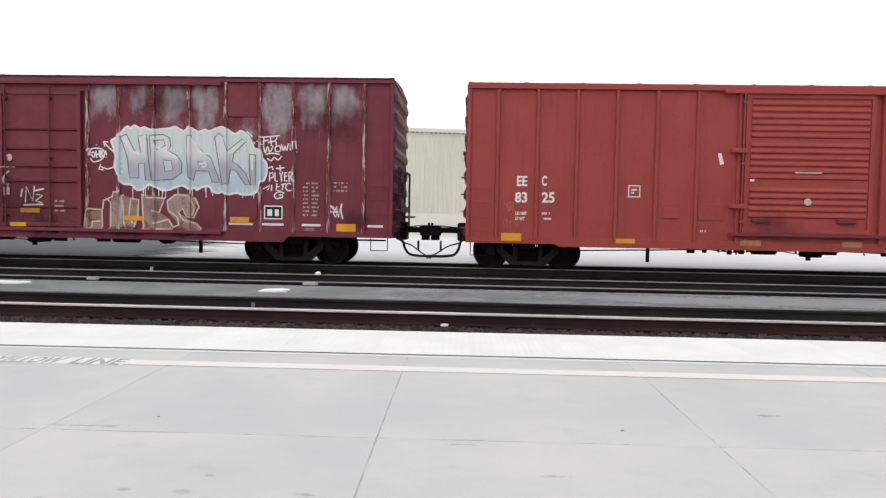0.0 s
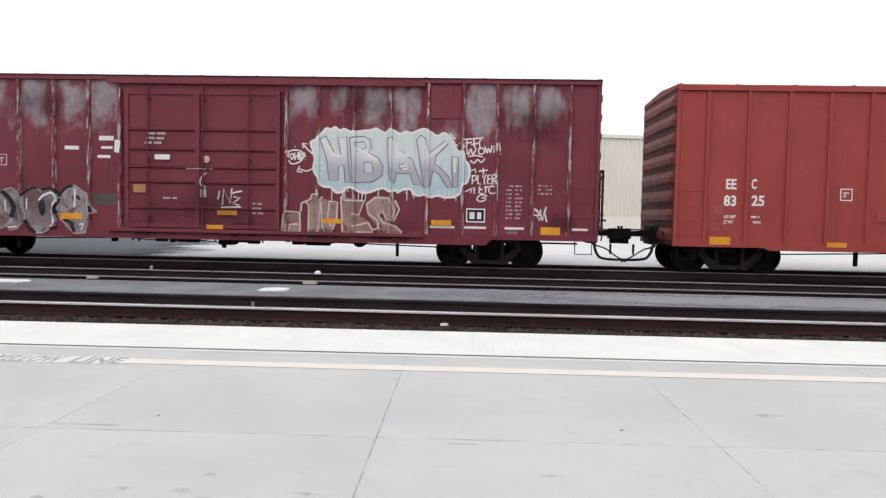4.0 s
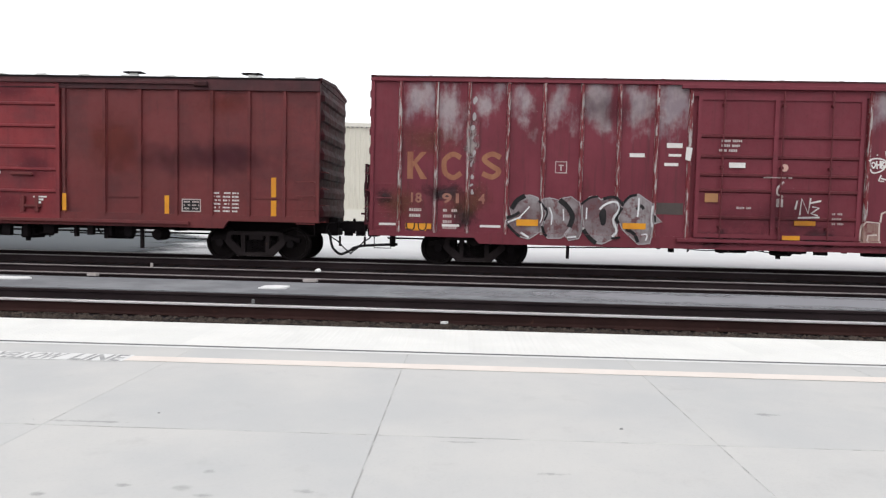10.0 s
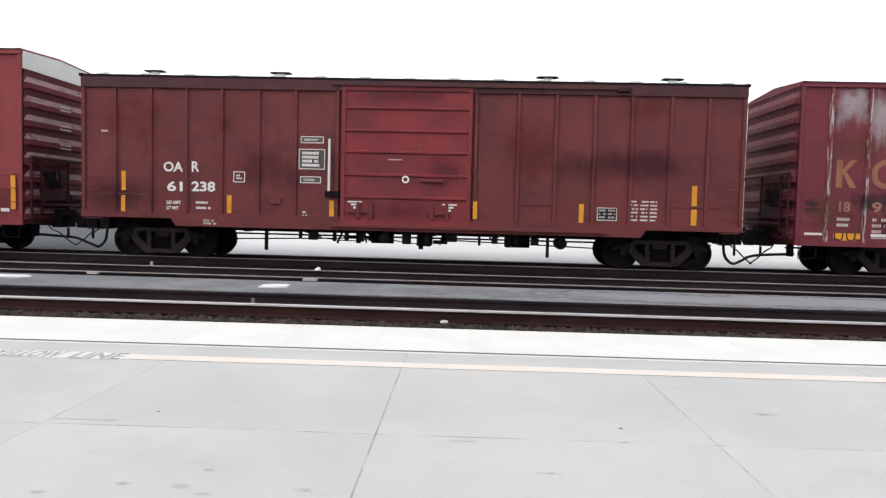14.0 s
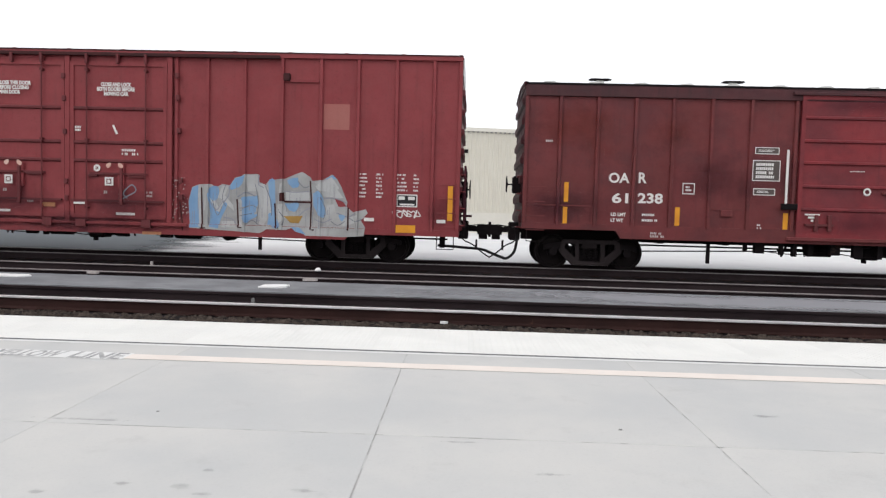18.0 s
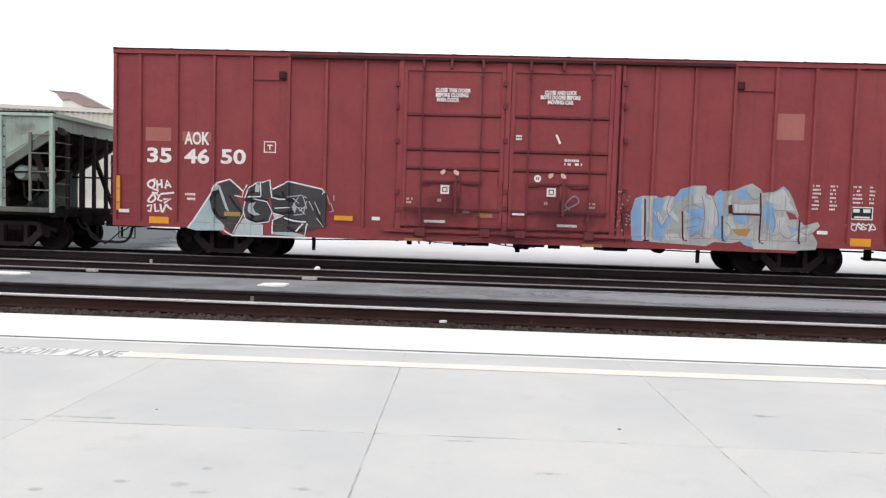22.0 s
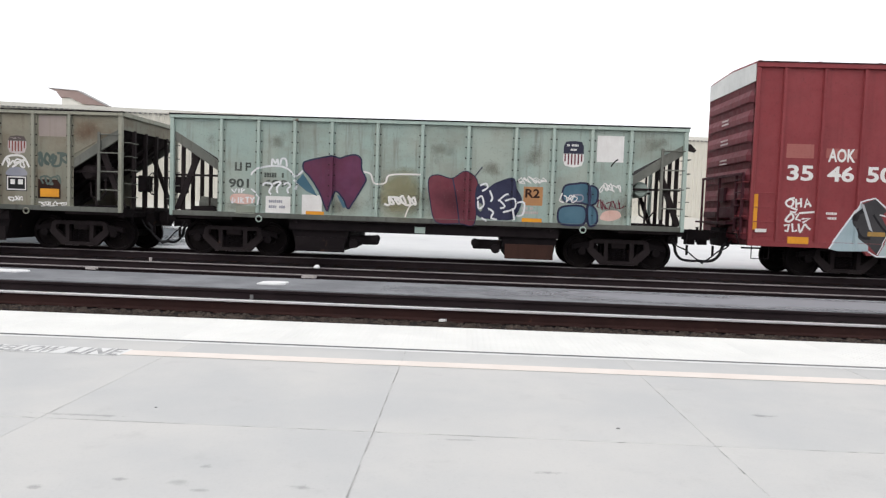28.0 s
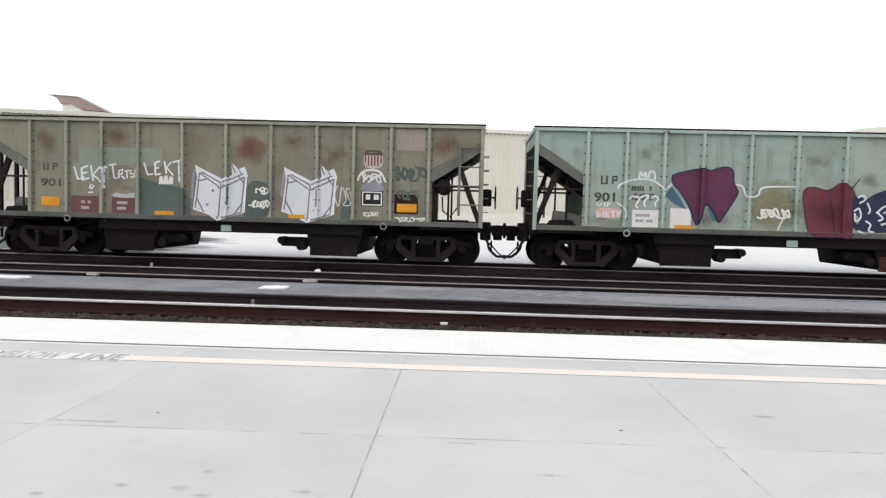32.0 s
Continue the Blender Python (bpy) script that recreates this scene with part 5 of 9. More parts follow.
    decal("plate_mark", c, "old_white", ring(4.36, 4.64, 2.28, 2.56, 0.022) + rect(4.44, 4.56, 2.45, 2.48) + rect(4.485, 4.515, 2.34, 2.45), 1)
    decal("sticker", c, "white", rect(6.08, 6.43, 2.69, 2.78), 1)
    for x0, x1, z0, z1 in ((6.93, 7.29, 2.92, 3.03), (6.98, 7.27, 2.72, 2.78), (6.89, 7.21, 2.50, 2.57)):
        decal("sticker", c, "white", rect(x0, x1, z0, z1), 1)
    decal("sticker", c, "white", [[(7.36, 2.94), (7.50, 2.92), (7.46, 2.62), (7.34, 2.64)]], 40)
    decal("painted_out_patch", c, "grey_patch", rect(6.74, 7.36, 1.37, 1.64), 1, "grey-green painted-out patch")
    # chrome throw-up in five bubble letters
    for k, o in enumerate(([(3.22, 1.12), (3.37, 1.28), (3.32, 1.44), (3.54, 1.71), (3.79, 1.76), (3.98, 1.70), (4.09, 1.47), (4.18, 1.34), (4.09, 1.07), (4.07, 0.91), (3.79, 0.72), (3.58, 0.77), (3.35, 0.98)],
            [(4.05, 1.65), (4.25, 1.70), (4.44, 1.66), (4.62, 1.53), (4.76, 1.31), (4.79, 1.08), (4.67, 0.85), (4.53, 0.76), (4.23, 0.75), (4.11, 0.88), (4.14, 1.11), (4.21, 1.34)],
            [(4.49, 1.68), (4.76, 1.74), (4.95, 1.60), (4.99, 1.45), (5.02, 1.17), (5.04, 0.95), (4.95, 0.76), (4.72, 0.71), (4.62, 0.85), (4.74, 1.01), (4.80, 1.24), (4.69, 1.48)])):
        decal("graffiti", c, "silver", blob(o, 2), 2 + k, "worn chrome bubble-letter graffiti", True)
        decal("graffiti", c, "chrome_line", ribbon(o, 0.024, True, soft=False), 8, "pale outline of the letters", True)
    for k, o in enumerate(([(5.02, 1.58), (5.18, 1.74), (5.36, 1.77), (5.45, 1.68), (5.68, 1.77), (5.87, 1.71), (5.94, 1.55), (5.82, 1.23), (5.87, 0.96), (5.73, 0.76), (5.50, 0.64), (5.32, 0.68), (5.09, 0.97), (5.03, 1.31)],
            [(5.96, 1.60), (6.10, 1.78), (6.33, 1.83), (6.51, 1.70), (6.67, 1.61), (6.67, 1.39), (6.88, 1.19), (6.67, 1.14), (6.65, 0.93), (6.61, 0.68), (6.33, 0.66), (6.15, 0.83), (5.96, 1.01), (5.87, 1.24)]), 3):
        decal("graffiti", c, "silver", blob(o, 2), 2 + k, "worn chrome bubble-letter graffiti", True)
        decal("graffiti", c, "chrome_line", ribbon(o, 0.024, True, soft=False), 8, "pale outline of the letters", True)
    for pts, w in (([(3.37, 1.42), (3.49, 1.62), (3.68, 1.74)], 0.11),
            ([(3.25, 1.21), (3.42, 1.26), (3.56, 1.35)], 0.07),
            ([(3.28, 1.05), (3.44, 0.89), (3.58, 0.77)], 0.06),
            ([(4.00, 1.63), (4.14, 1.47), (4.21, 1.39)], 0.05),
            ([(4.09, 1.04), (4.14, 0.88), (4.21, 0.80)], 0.07),
            ([(4.49, 1.66), (4.69, 1.48), (4.80, 1.26), (4.73, 1.02)], 0.12),
            ([(4.99, 1.56), (5.18, 1.71), (5.39, 1.76)], 0.05),
            ([(5.06, 0.97), (5.22, 0.77), (5.36, 0.66)], 0.1),
            ([(5.50, 1.70), (5.73, 1.75), (5.89, 1.66), (5.98, 1.55)], 0.07),
            ([(5.87, 1.14), (5.82, 1.28), (5.94, 1.51)], 0.09),
            ([(5.71, 0.78), (5.92, 0.81)], 0.05),
            ([(5.98, 1.62), (6.12, 1.77), (6.28, 1.81)], 0.06)):
        decal("graffiti", c, "black", ribbon(pts, w), 9, "black shading of the letters", True)
    for pts, w in (([(6.05, 1.01), (6.24, 0.90), (6.33, 0.70)], 0.08),
            ([(6.28, 1.47), (6.38, 1.56), (6.45, 1.48)], 0.07),
            ([(6.70, 1.34), (6.72, 1.18)], 0.05),
            ([(4.14, 1.16), (4.21, 1.34), (4.17, 1.48)], 0.04)):
        decal("graffiti", c, "black", ribbon(pts, w), 9, "black shading of the letters", True)
    decal("graffiti", c, "black", blob([(5.42, 1.36), (5.54, 1.48), (5.59, 1.32), (5.57, 1.12), (5.48, 1.09)], 3), 9.5, "black shading of the letters", True)
    for pts, w in (([(3.28, 1.10), (3.46, 1.18), (3.60, 1.24)], 0.05),
            ([(3.53, 1.19), (3.70, 1.38), (3.79, 1.49)], 0.04),
            ([(5.43, 1.45), (5.55, 1.57), (5.78, 1.64), (5.87, 1.48), (5.75, 1.23), (5.82, 0.96), (5.73, 0.82)], 0.06),
            ([(6.33, 1.74), (6.33, 1.51), (6.31, 1.29)], 0.05),
            ([(6.65, 1.57), (6.63, 1.29), (6.65, 1.07)], 0.04),
            ([(3.60, 0.87), (3.79, 0.75)], 0.06),
            ([(4.25, 1.48), (4.32, 1.30), (4.31, 1.07)], 0.04),
            ([(4.58, 1.44), (4.60, 1.17)], 0.035),
            ([(4.69, 0.78), (4.90, 0.80)], 0.04),
            ([(5.13, 1.49), (5.12, 1.22)], 0.04),
            ([(6.42, 0.88), (6.54, 0.89), (6.51, 0.75)], 0.04),
            ([(4.05, 1.56), (4.09, 1.29), (4.04, 1.11)], 0.035)):
        decal("graffiti", c, "line_white", ribbon(pts, w * 0.8), 10, "pale highlight of the letters", True)
    reflectors(c, [(3.49, 4.0, 1.03, 1.18), (5.97, 6.51, 1.01, 1.15)], layer=11)
    reflectors(c, [(0.87, 1.48, 0.90, 1.03), (1.0, 1.36, 0.82, 0.90), (15.0, 15.47, 1.03, 1.16), (17.58, 18.04, 0.83, 1.04)], layer=18)
    for x in (0.98, 1.26):
        decal("graffiti", c, "black", ribbon([(x - 0.09, 1.05), (x - 0.07, 0.90), (x + 0.02, 0.86), (x + 0.09, 0.92), (x + 0.10, 1.05)], 0.03), 20, "black scribble over the amber strip")
    reflectors(c, [(9.87, 10.35, 1.18, 1.29), (9.61, 10.01, 0.84, 0.94)], layer=52)
    for x0, x1 in ((0.23, 0.63), (1.73, 2.14), (2.63, 3.12), (14.96, 15.55), (15.77, 16.3), (16.74, 17.19), (18.32, 18.69), (4.15, 4.75), (5.05, 5.6)):
        decal("dash", c, "white", rect(x0, x1, 0.97, 1.025), 1)
    # the door's small marks
    decal("stencil", c, "old_white", bars(8.10, 8.78, 2.82, 3.15, 3, 21, 0.5), 46)
    decal("sticker", c, "white", rect(8.34, 8.71, 2.48, 2.60), 46)
    decal("sticker", c, "orange", rect(7.82, 8.12, 1.68, 1.88), 46)
    decal("door_mark", c, "salmon", disc(9.60, 2.50, 0.085), 48)
    decal("door_mark", c, "old_white", ribbon([(9.60, 2.18), (9.47, 2.05), (9.46, 1.90), (9.58, 1.84), (9.47, 1.74), (9.50, 1.62)], 0.045), 48)
    decal("stencil", c, "old_white", bars(9.1, 9.9, 2.25, 2.29, 1, 22, 0.7), 62)
    decal("sticker", c, "white", rect(9.45, 9.60, 1.60, 1.78), 46)
    for pts in ([(9.99, 1.42), (10.02, 1.80), (10.18, 1.46), (10.22, 1.82)], [(10.20, 1.70), (10.46, 1.76)], [(10.26, 1.62), (10.42, 1.60), (10.24, 1.46), (10.40, 1.42)], [(9.95, 1.36), (10.44, 1.38)], [(9.88, 1.55), (9.92, 1.75)]):
        decal("graffiti", c, "white", ribbon(pts, 0.04, soft=False), 46, "white tag")
    decal("stencil", c, "old_white", bars(8.55, 8.95, 1.52, 1.60, 1, 23) + bars(10.72, 11.05, 1.18, 1.52, 3, 24, 0.4), 46)
    # pale blue piece over several panels
    ol = [(12.20, 3.01), (12.30, 3.10), (12.46, 3.28), (12.57, 3.25), (12.66, 3.31), (12.79, 3.24), (12.90, 3.27), (13.08, 3.21), (13.39, 3.24), (13.54, 3.26), (13.65, 3.29), (13.78, 3.23), (13.87, 3.19), (14.00, 3.28), (14.18, 3.19), (14.22, 3.17), (14.37, 3.23), (14.48, 3.20), (14.65, 3.26), (14.80, 3.30), (14.96, 3.22), (15.11, 3.14), (15.26, 3.21), (15.40, 3.12), (15.51, 2.97), (15.58, 2.80), (15.73, 2.76), (15.77, 2.58), (15.86, 2.47), (15.88, 2.26), (15.82, 2.06)]
    ol += [(15.72, 2.01), (15.66, 1.81), (15.53, 1.72), (15.31, 1.70), (15.14, 1.74), (14.96, 1.70), (14.81, 1.76), (14.70, 1.73), (14.57, 1.77), (14.48, 1.88), (14.30, 1.86), (14.17, 1.79), (14.17, 1.85), (14.00, 1.82), (13.84, 1.89), (13.69, 1.86), (13.47, 1.78), (13.29, 1.79), (13.11, 1.88), (12.98, 1.90), (12.89, 1.81), (12.72, 1.77), (12.58, 1.89), (12.40, 1.91), (12.31, 1.98), (12.29, 2.11), (12.20, 2.22), (12.16, 2.37), (12.19, 2.55), (12.14, 2.77), (12.09, 2.94)]
    decal("graffiti", c, "piece_ground", blob(ol, 2), 3, "large pale blue graffiti piece", True)
    decal("graffiti", c, "white", ribbon(ol, 0.055, True), 4, "white cloud outline of the piece", True)
    for k, o in enumerate(([(12.31, 3.04), (12.46, 3.10), (12.67, 2.68), (12.81, 2.68), (12.74, 3.06), (12.95, 3.10), (12.99, 2.56), (13.07, 2.01), (12.92, 2.01), (12.89, 2.41), (12.76, 2.40), (12.76, 2.06), (12.53, 2.06), (12.48, 2.55)],
            [(13.02, 3.07), (13.35, 3.11), (13.52, 3.03), (13.55, 2.83), (13.47, 2.72), (13.69, 2.62), (13.82, 2.44), (13.81, 2.20), (13.59, 2.04), (13.11, 2.00), (13.06, 2.56)],
            [(13.92, 3.06), (14.05, 3.10), (14.05, 2.99), (14.34, 2.69), (14.52, 2.58), (14.76, 1.97), (14.56, 1.99), (14.47, 2.25), (14.16, 2.25), (14.10, 2.01), (13.99, 2.09)])):
        decal("graffiti", c, "piece_fill", [o], 5 + 0.2 * k, "letter fading from white to mauve", True)
        decal("graffiti", c, "dark_lilac", ribbon(o, 0.026, True, soft=False), 7, "grey outline of a letter", True)
    for k, o in enumerate(([(14.62, 3.05), (14.72, 3.16), (14.83, 3.07), (14.93, 2.74), (15.29, 3.03), (15.36, 2.95), (15.08, 2.68), (15.05, 2.48), (15.16, 2.42), (15.38, 2.20), (15.48, 1.94), (15.37, 1.93), (15.16, 2.24), (15.01, 2.31), (14.95, 1.96), (14.80, 1.93), (14.72, 2.41)],
            [(15.46, 2.66), (15.61, 2.65), (15.61, 1.94), (15.50, 1.92), (15.46, 2.29)]), 3):
        decal("graffiti", c, "piece_fill", [o], 5 + 0.2 * k, "letter fading from white to mauve", True)
        decal("graffiti", c, "dark_lilac", ribbon(o, 0.026, True, soft=False), 7, "grey outline of a letter", True)
    for o in ([(13.15, 2.96), (13.37, 2.98), (13.42, 2.85), (13.20, 2.74)],
            [(13.36, 2.50), (13.56, 2.48), (13.59, 2.26), (13.41, 2.22)],
            [(14.20, 2.47), (14.33, 2.46), (14.24, 2.33)]):
        decal("graffiti", c, "piece_ground", [o], 6.6, "", True)
        decal("graffiti", c, "dark_lilac", ribbon(o, 0.022, True, soft=False), 7.4, "", True)
    for k, pts in enumerate(([(12.36, 3.01), (12.63, 2.68), (12.79, 2.64)],
            [(12.80, 3.02), (12.85, 2.71)],
            [(13.08, 3.02), (13.37, 3.06)],
            [(13.16, 2.83), (13.49, 2.67), (13.69, 2.55)],
            [(14.01, 3.04), (14.32, 2.67)],
            [(14.77, 3.07), (14.78, 2.79)],
            [(14.95, 2.68), (15.27, 2.95)],
            [(14.17, 2.75), (14.32, 2.67), (14.45, 2.67)],
            [(14.26, 2.41), (14.39, 2.45), (14.40, 2.36), (14.31, 2.35)],
            [(13.36, 2.61), (13.58, 2.59)],
            [(15.52, 2.62), (15.53, 2.29)])):
        decal("graffiti", c, "white", ribbon(pts, 0.045 if k % 3 else 0.07, soft=False), 8, "white highlight of a letter", True)
    for x, z in ((12.33, 2.45), (12.36, 2.33), (12.34, 2.20), (13.3, 2.02), (13.82, 2.72), (15.0, 2.15)):
        decal("graffiti", c, "white", disc(x, z, 0.03, 8), 4.6, "", True)
    rn = random.Random(31)
    drips = []
    for _ in range(26):
        x = rn.uniform(12.2, 15.6)
        z = 1.86 + rn.uniform(-0.04, 0.06)
        drips += rect(x, x + 0.018, z - rn.uniform(0.08, 0.30), z)
    decal("dripping_paint", c, "white", drips, 4, "white paint runs", True)
    # beige hollow letters below it
    for o in ([(11.44, 1.25), (11.84, 1.26), (11.85, 0.81), (11.40, 0.80)],
            [(12.06, 1.66), (12.28, 1.69), (12.30, 0.78), (12.05, 0.82)],
            [(12.34, 1.62), (12.74, 1.56), (12.69, 0.96), (12.52, 0.78), (12.32, 0.78)],
            [(12.83, 1.68), (13.38, 1.60), (13.26, 1.24), (13.53, 1.07), (13.58, 0.80), (12.87, 0.79)],
            [(13.45, 1.55), (13.69, 1.69), (14.04, 1.70), (14.18, 1.52), (14.10, 1.17), (13.92, 1.16), (13.83, 1.34), (13.73, 1.23), (14.15, 0.99), (14.29, 0.82), (13.67, 0.78), (13.75, 0.94), (13.48, 1.24)]):
        decal("graffiti", c, "beige", [o], 1, "faint beige bubble letters", True)
    for pts in ([(11.39, 0.85), (11.44, 1.21), (11.51, 1.30), (11.84, 1.28), (11.85, 0.81), (11.78, 0.81)],
            [(11.58, 0.83), (11.60, 0.99), (11.80, 1.00)],
            [(11.86, 1.30), (11.88, 1.50), (12.10, 1.60), (12.12, 1.71), (12.30, 1.73)],
            [(12.05, 0.82), (12.06, 1.44), (11.99, 1.53)],
            [(12.30, 0.78), (12.32, 1.62), (12.39, 1.65)],
            [(12.35, 1.53), (12.38, 0.96), (12.47, 0.78), (12.61, 0.83), (12.73, 1.14), (12.75, 1.54), (12.55, 1.56), (12.51, 1.14), (12.60, 0.96)],
            [(12.83, 1.68), (12.87, 0.83)],
            [(12.90, 1.59), (13.39, 1.58), (13.26, 1.24), (13.08, 1.28)],
            [(13.11, 0.97), (13.49, 1.07), (13.60, 0.85), (13.18, 0.84)],
            [(12.96, 0.77), (13.58, 0.79)]):
        decal("graffiti", c, "old_beige", ribbon(pts, 0.042, soft=False), 2, "pale outline of faint letters", True)
    for pts in ([(14.00, 1.65), (13.65, 1.67), (13.45, 1.51), (13.48, 1.29), (13.71, 1.12), (13.73, 0.94), (13.60, 0.89), (13.49, 1.05)],
            [(14.13, 1.61), (14.23, 1.39), (14.10, 1.12), (13.92, 1.16), (13.83, 1.34), (13.72, 1.25), (13.84, 1.07), (14.15, 0.99), (14.29, 0.86), (14.24, 0.76)],
            [(14.00, 1.63), (14.12, 1.35), (14.06, 1.17)]):
        decal("graffiti", c, "old_beige", ribbon(pts, 0.042, soft=False), 2, "pale outline of faint letters", True)
    reflectors(c, [(12.38, 12.86, 1.03, 1.14)], layer=5)
    for name, tag in (("small white tag with arrows", ([(11.55, 2.58), (11.57, 2.72), (11.70, 2.76), (11.88, 2.72), (11.91, 2.59), (11.82, 2.48), (11.64, 2.43), (11.56, 2.52)],
            [(11.59, 2.63), (11.63, 2.67), (11.68, 2.62), (11.64, 2.54), (11.59, 2.61)],
            [(11.70, 2.70), (11.72, 2.52)],
            [(11.78, 2.71), (11.79, 2.54)],
            [(11.71, 2.61), (11.78, 2.62)],
            [(11.81, 2.70), (11.82, 2.54), (11.88, 2.59), (11.82, 2.62), (11.87, 2.67), (11.81, 2.70)],
            [(11.94, 2.71), (11.96, 2.59)],
            [(11.95, 2.54), (11.95, 2.53)],
            [(11.49, 2.69), (11.55, 2.75)],
            [(11.70, 2.84), (11.72, 2.84)],
            [(11.76, 2.78), (11.77, 2.78)],
            [(12.16, 2.66), (12.03, 2.77), (11.90, 2.91)],
            [(12.01, 2.91), (11.89, 2.92), (11.92, 2.80)],
            [(12.17, 2.33), (12.00, 2.26), (11.82, 2.31)],
            [(11.82, 2.38), (11.77, 2.25), (11.89, 2.24)])),):
        decal("graffiti", c, "white", [q for pts in tag for q in ribbon(pts, 0.032, soft=len(pts) > 4)], 1, name, True)
    for name, tag in (("white spray tags", ([(15.72, 3.07), (15.96, 3.09), (16.19, 3.12)],
            [(15.81, 3.08), (15.80, 2.89), (15.73, 2.91)],
            [(15.77, 2.97), (15.92, 3.01)],
            [(15.96, 3.11), (15.99, 2.87)],
            [(15.90, 2.95), (16.09, 2.99), (16.13, 3.09)],
            [(16.10, 2.98), (16.12, 2.85)],
            [(15.80, 2.87), (15.84, 2.71), (15.90, 2.85), (15.95, 2.72), (16.03, 2.87)],
            [(16.08, 2.85), (16.10, 2.74), (16.21, 2.76), (16.19, 2.87), (16.08, 2.85)],
            [(16.23, 2.92), (16.28, 2.76), (16.31, 2.87), (16.36, 2.77), (16.40, 2.94)],
            [(16.45, 2.77), (16.44, 2.94), (16.51, 2.79), (16.52, 2.99)],
            [(16.57, 3.00), (16.59, 2.81)],
            [(16.59, 2.75), (16.60, 2.73)],
            [(15.85, 2.67), (16.02, 2.70), (16.19, 2.67)],
            [(15.89, 2.58), (15.98, 2.52), (16.06, 2.60), (16.15, 2.54), (16.24, 2.63)],
            [(15.55, 2.95), (15.59, 2.92)],
            [(15.63, 2.99), (15.65, 2.97)],
            [(15.39, 3.21), (15.53, 3.08)],
            [(15.35, 3.19), (15.46, 3.04)])),):
        decal("graffiti", c, "white", [q for pts in tag for q in ribbon(pts, 0.032, soft=len(pts) > 4)], 1, name, True)
    for name, tag in (("white spray tags", ([(15.92, 2.34), (16.01, 2.38), (16.03, 2.30)],
            [(16.10, 2.33), (16.31, 2.36)],
            [(16.20, 2.41), (16.21, 2.26)],
            [(15.95, 2.24), (15.95, 2.02)],
            [(15.95, 2.21), (16.03, 2.24), (16.04, 2.13), (15.96, 2.10)],
            [(16.08, 2.24), (16.08, 2.04), (16.15, 2.03)],
            [(16.19, 2.24), (16.23, 2.13), (16.27, 2.26)],
            [(16.23, 2.13), (16.24, 2.02)],
            [(16.38, 2.24), (16.32, 2.24), (16.31, 2.04), (16.39, 2.05)],
            [(16.32, 2.15), (16.38, 2.16)],
            [(16.43, 2.02), (16.42, 2.24), (16.53, 2.22), (16.45, 2.14), (16.56, 2.03)],
            [(15.79, 1.84), (15.96, 1.93), (15.90, 1.81)],
            [(16.00, 1.95), (16.00, 1.80)],
            [(16.13, 1.98), (16.11, 1.82), (16.22, 1.80)],
            [(16.11, 1.89), (16.20, 1.91)],
            [(16.28, 1.96), (16.26, 1.82)],
            [(16.23, 1.95), (16.35, 1.98)],
            [(16.48, 1.97), (16.39, 1.98), (16.34, 1.89), (16.40, 1.81), (16.50, 1.83)],
            [(16.31, 1.75), (16.18, 1.78), (16.07, 1.70), (16.12, 1.62), (16.25, 1.65), (16.26, 1.71), (16.18, 1.70)])),):
        decal("graffiti", c, "white", [q for pts in tag for q in ribbon(pts, 0.032, soft=len(pts) > 4)], 1, name, True)
    decal("graffiti", c, "white", scrawl(17.42, 17.76, 1.16, 1.55, 46, 0.035, 4), 1, "white tag")
    decal("sign", c, "black", rect(15.83, 16.26, 1.13, 1.44), 1, "black and white consolidated stencil")
    decal("sign", c, "white", ring(15.82, 16.27, 1.12, 1.45, 0.03) + rect(15.90, 16.02, 1.2, 1.36) + rect(16.08, 16.18, 1.2, 1.36), 2)
    decal("stencil", c, "old_white", bars(16.76, 17.18, 1.19, 2.04, 9, 25, 0.4, 2) + bars(17.5, 17.86, 1.78, 2.06, 3, 26, 0.4, 2), 1)
    decal("stencil", c, "old_white", bars(16.8, 17.1, 0.84, 0.93, 2, 27, 0.5), 1)
    return c


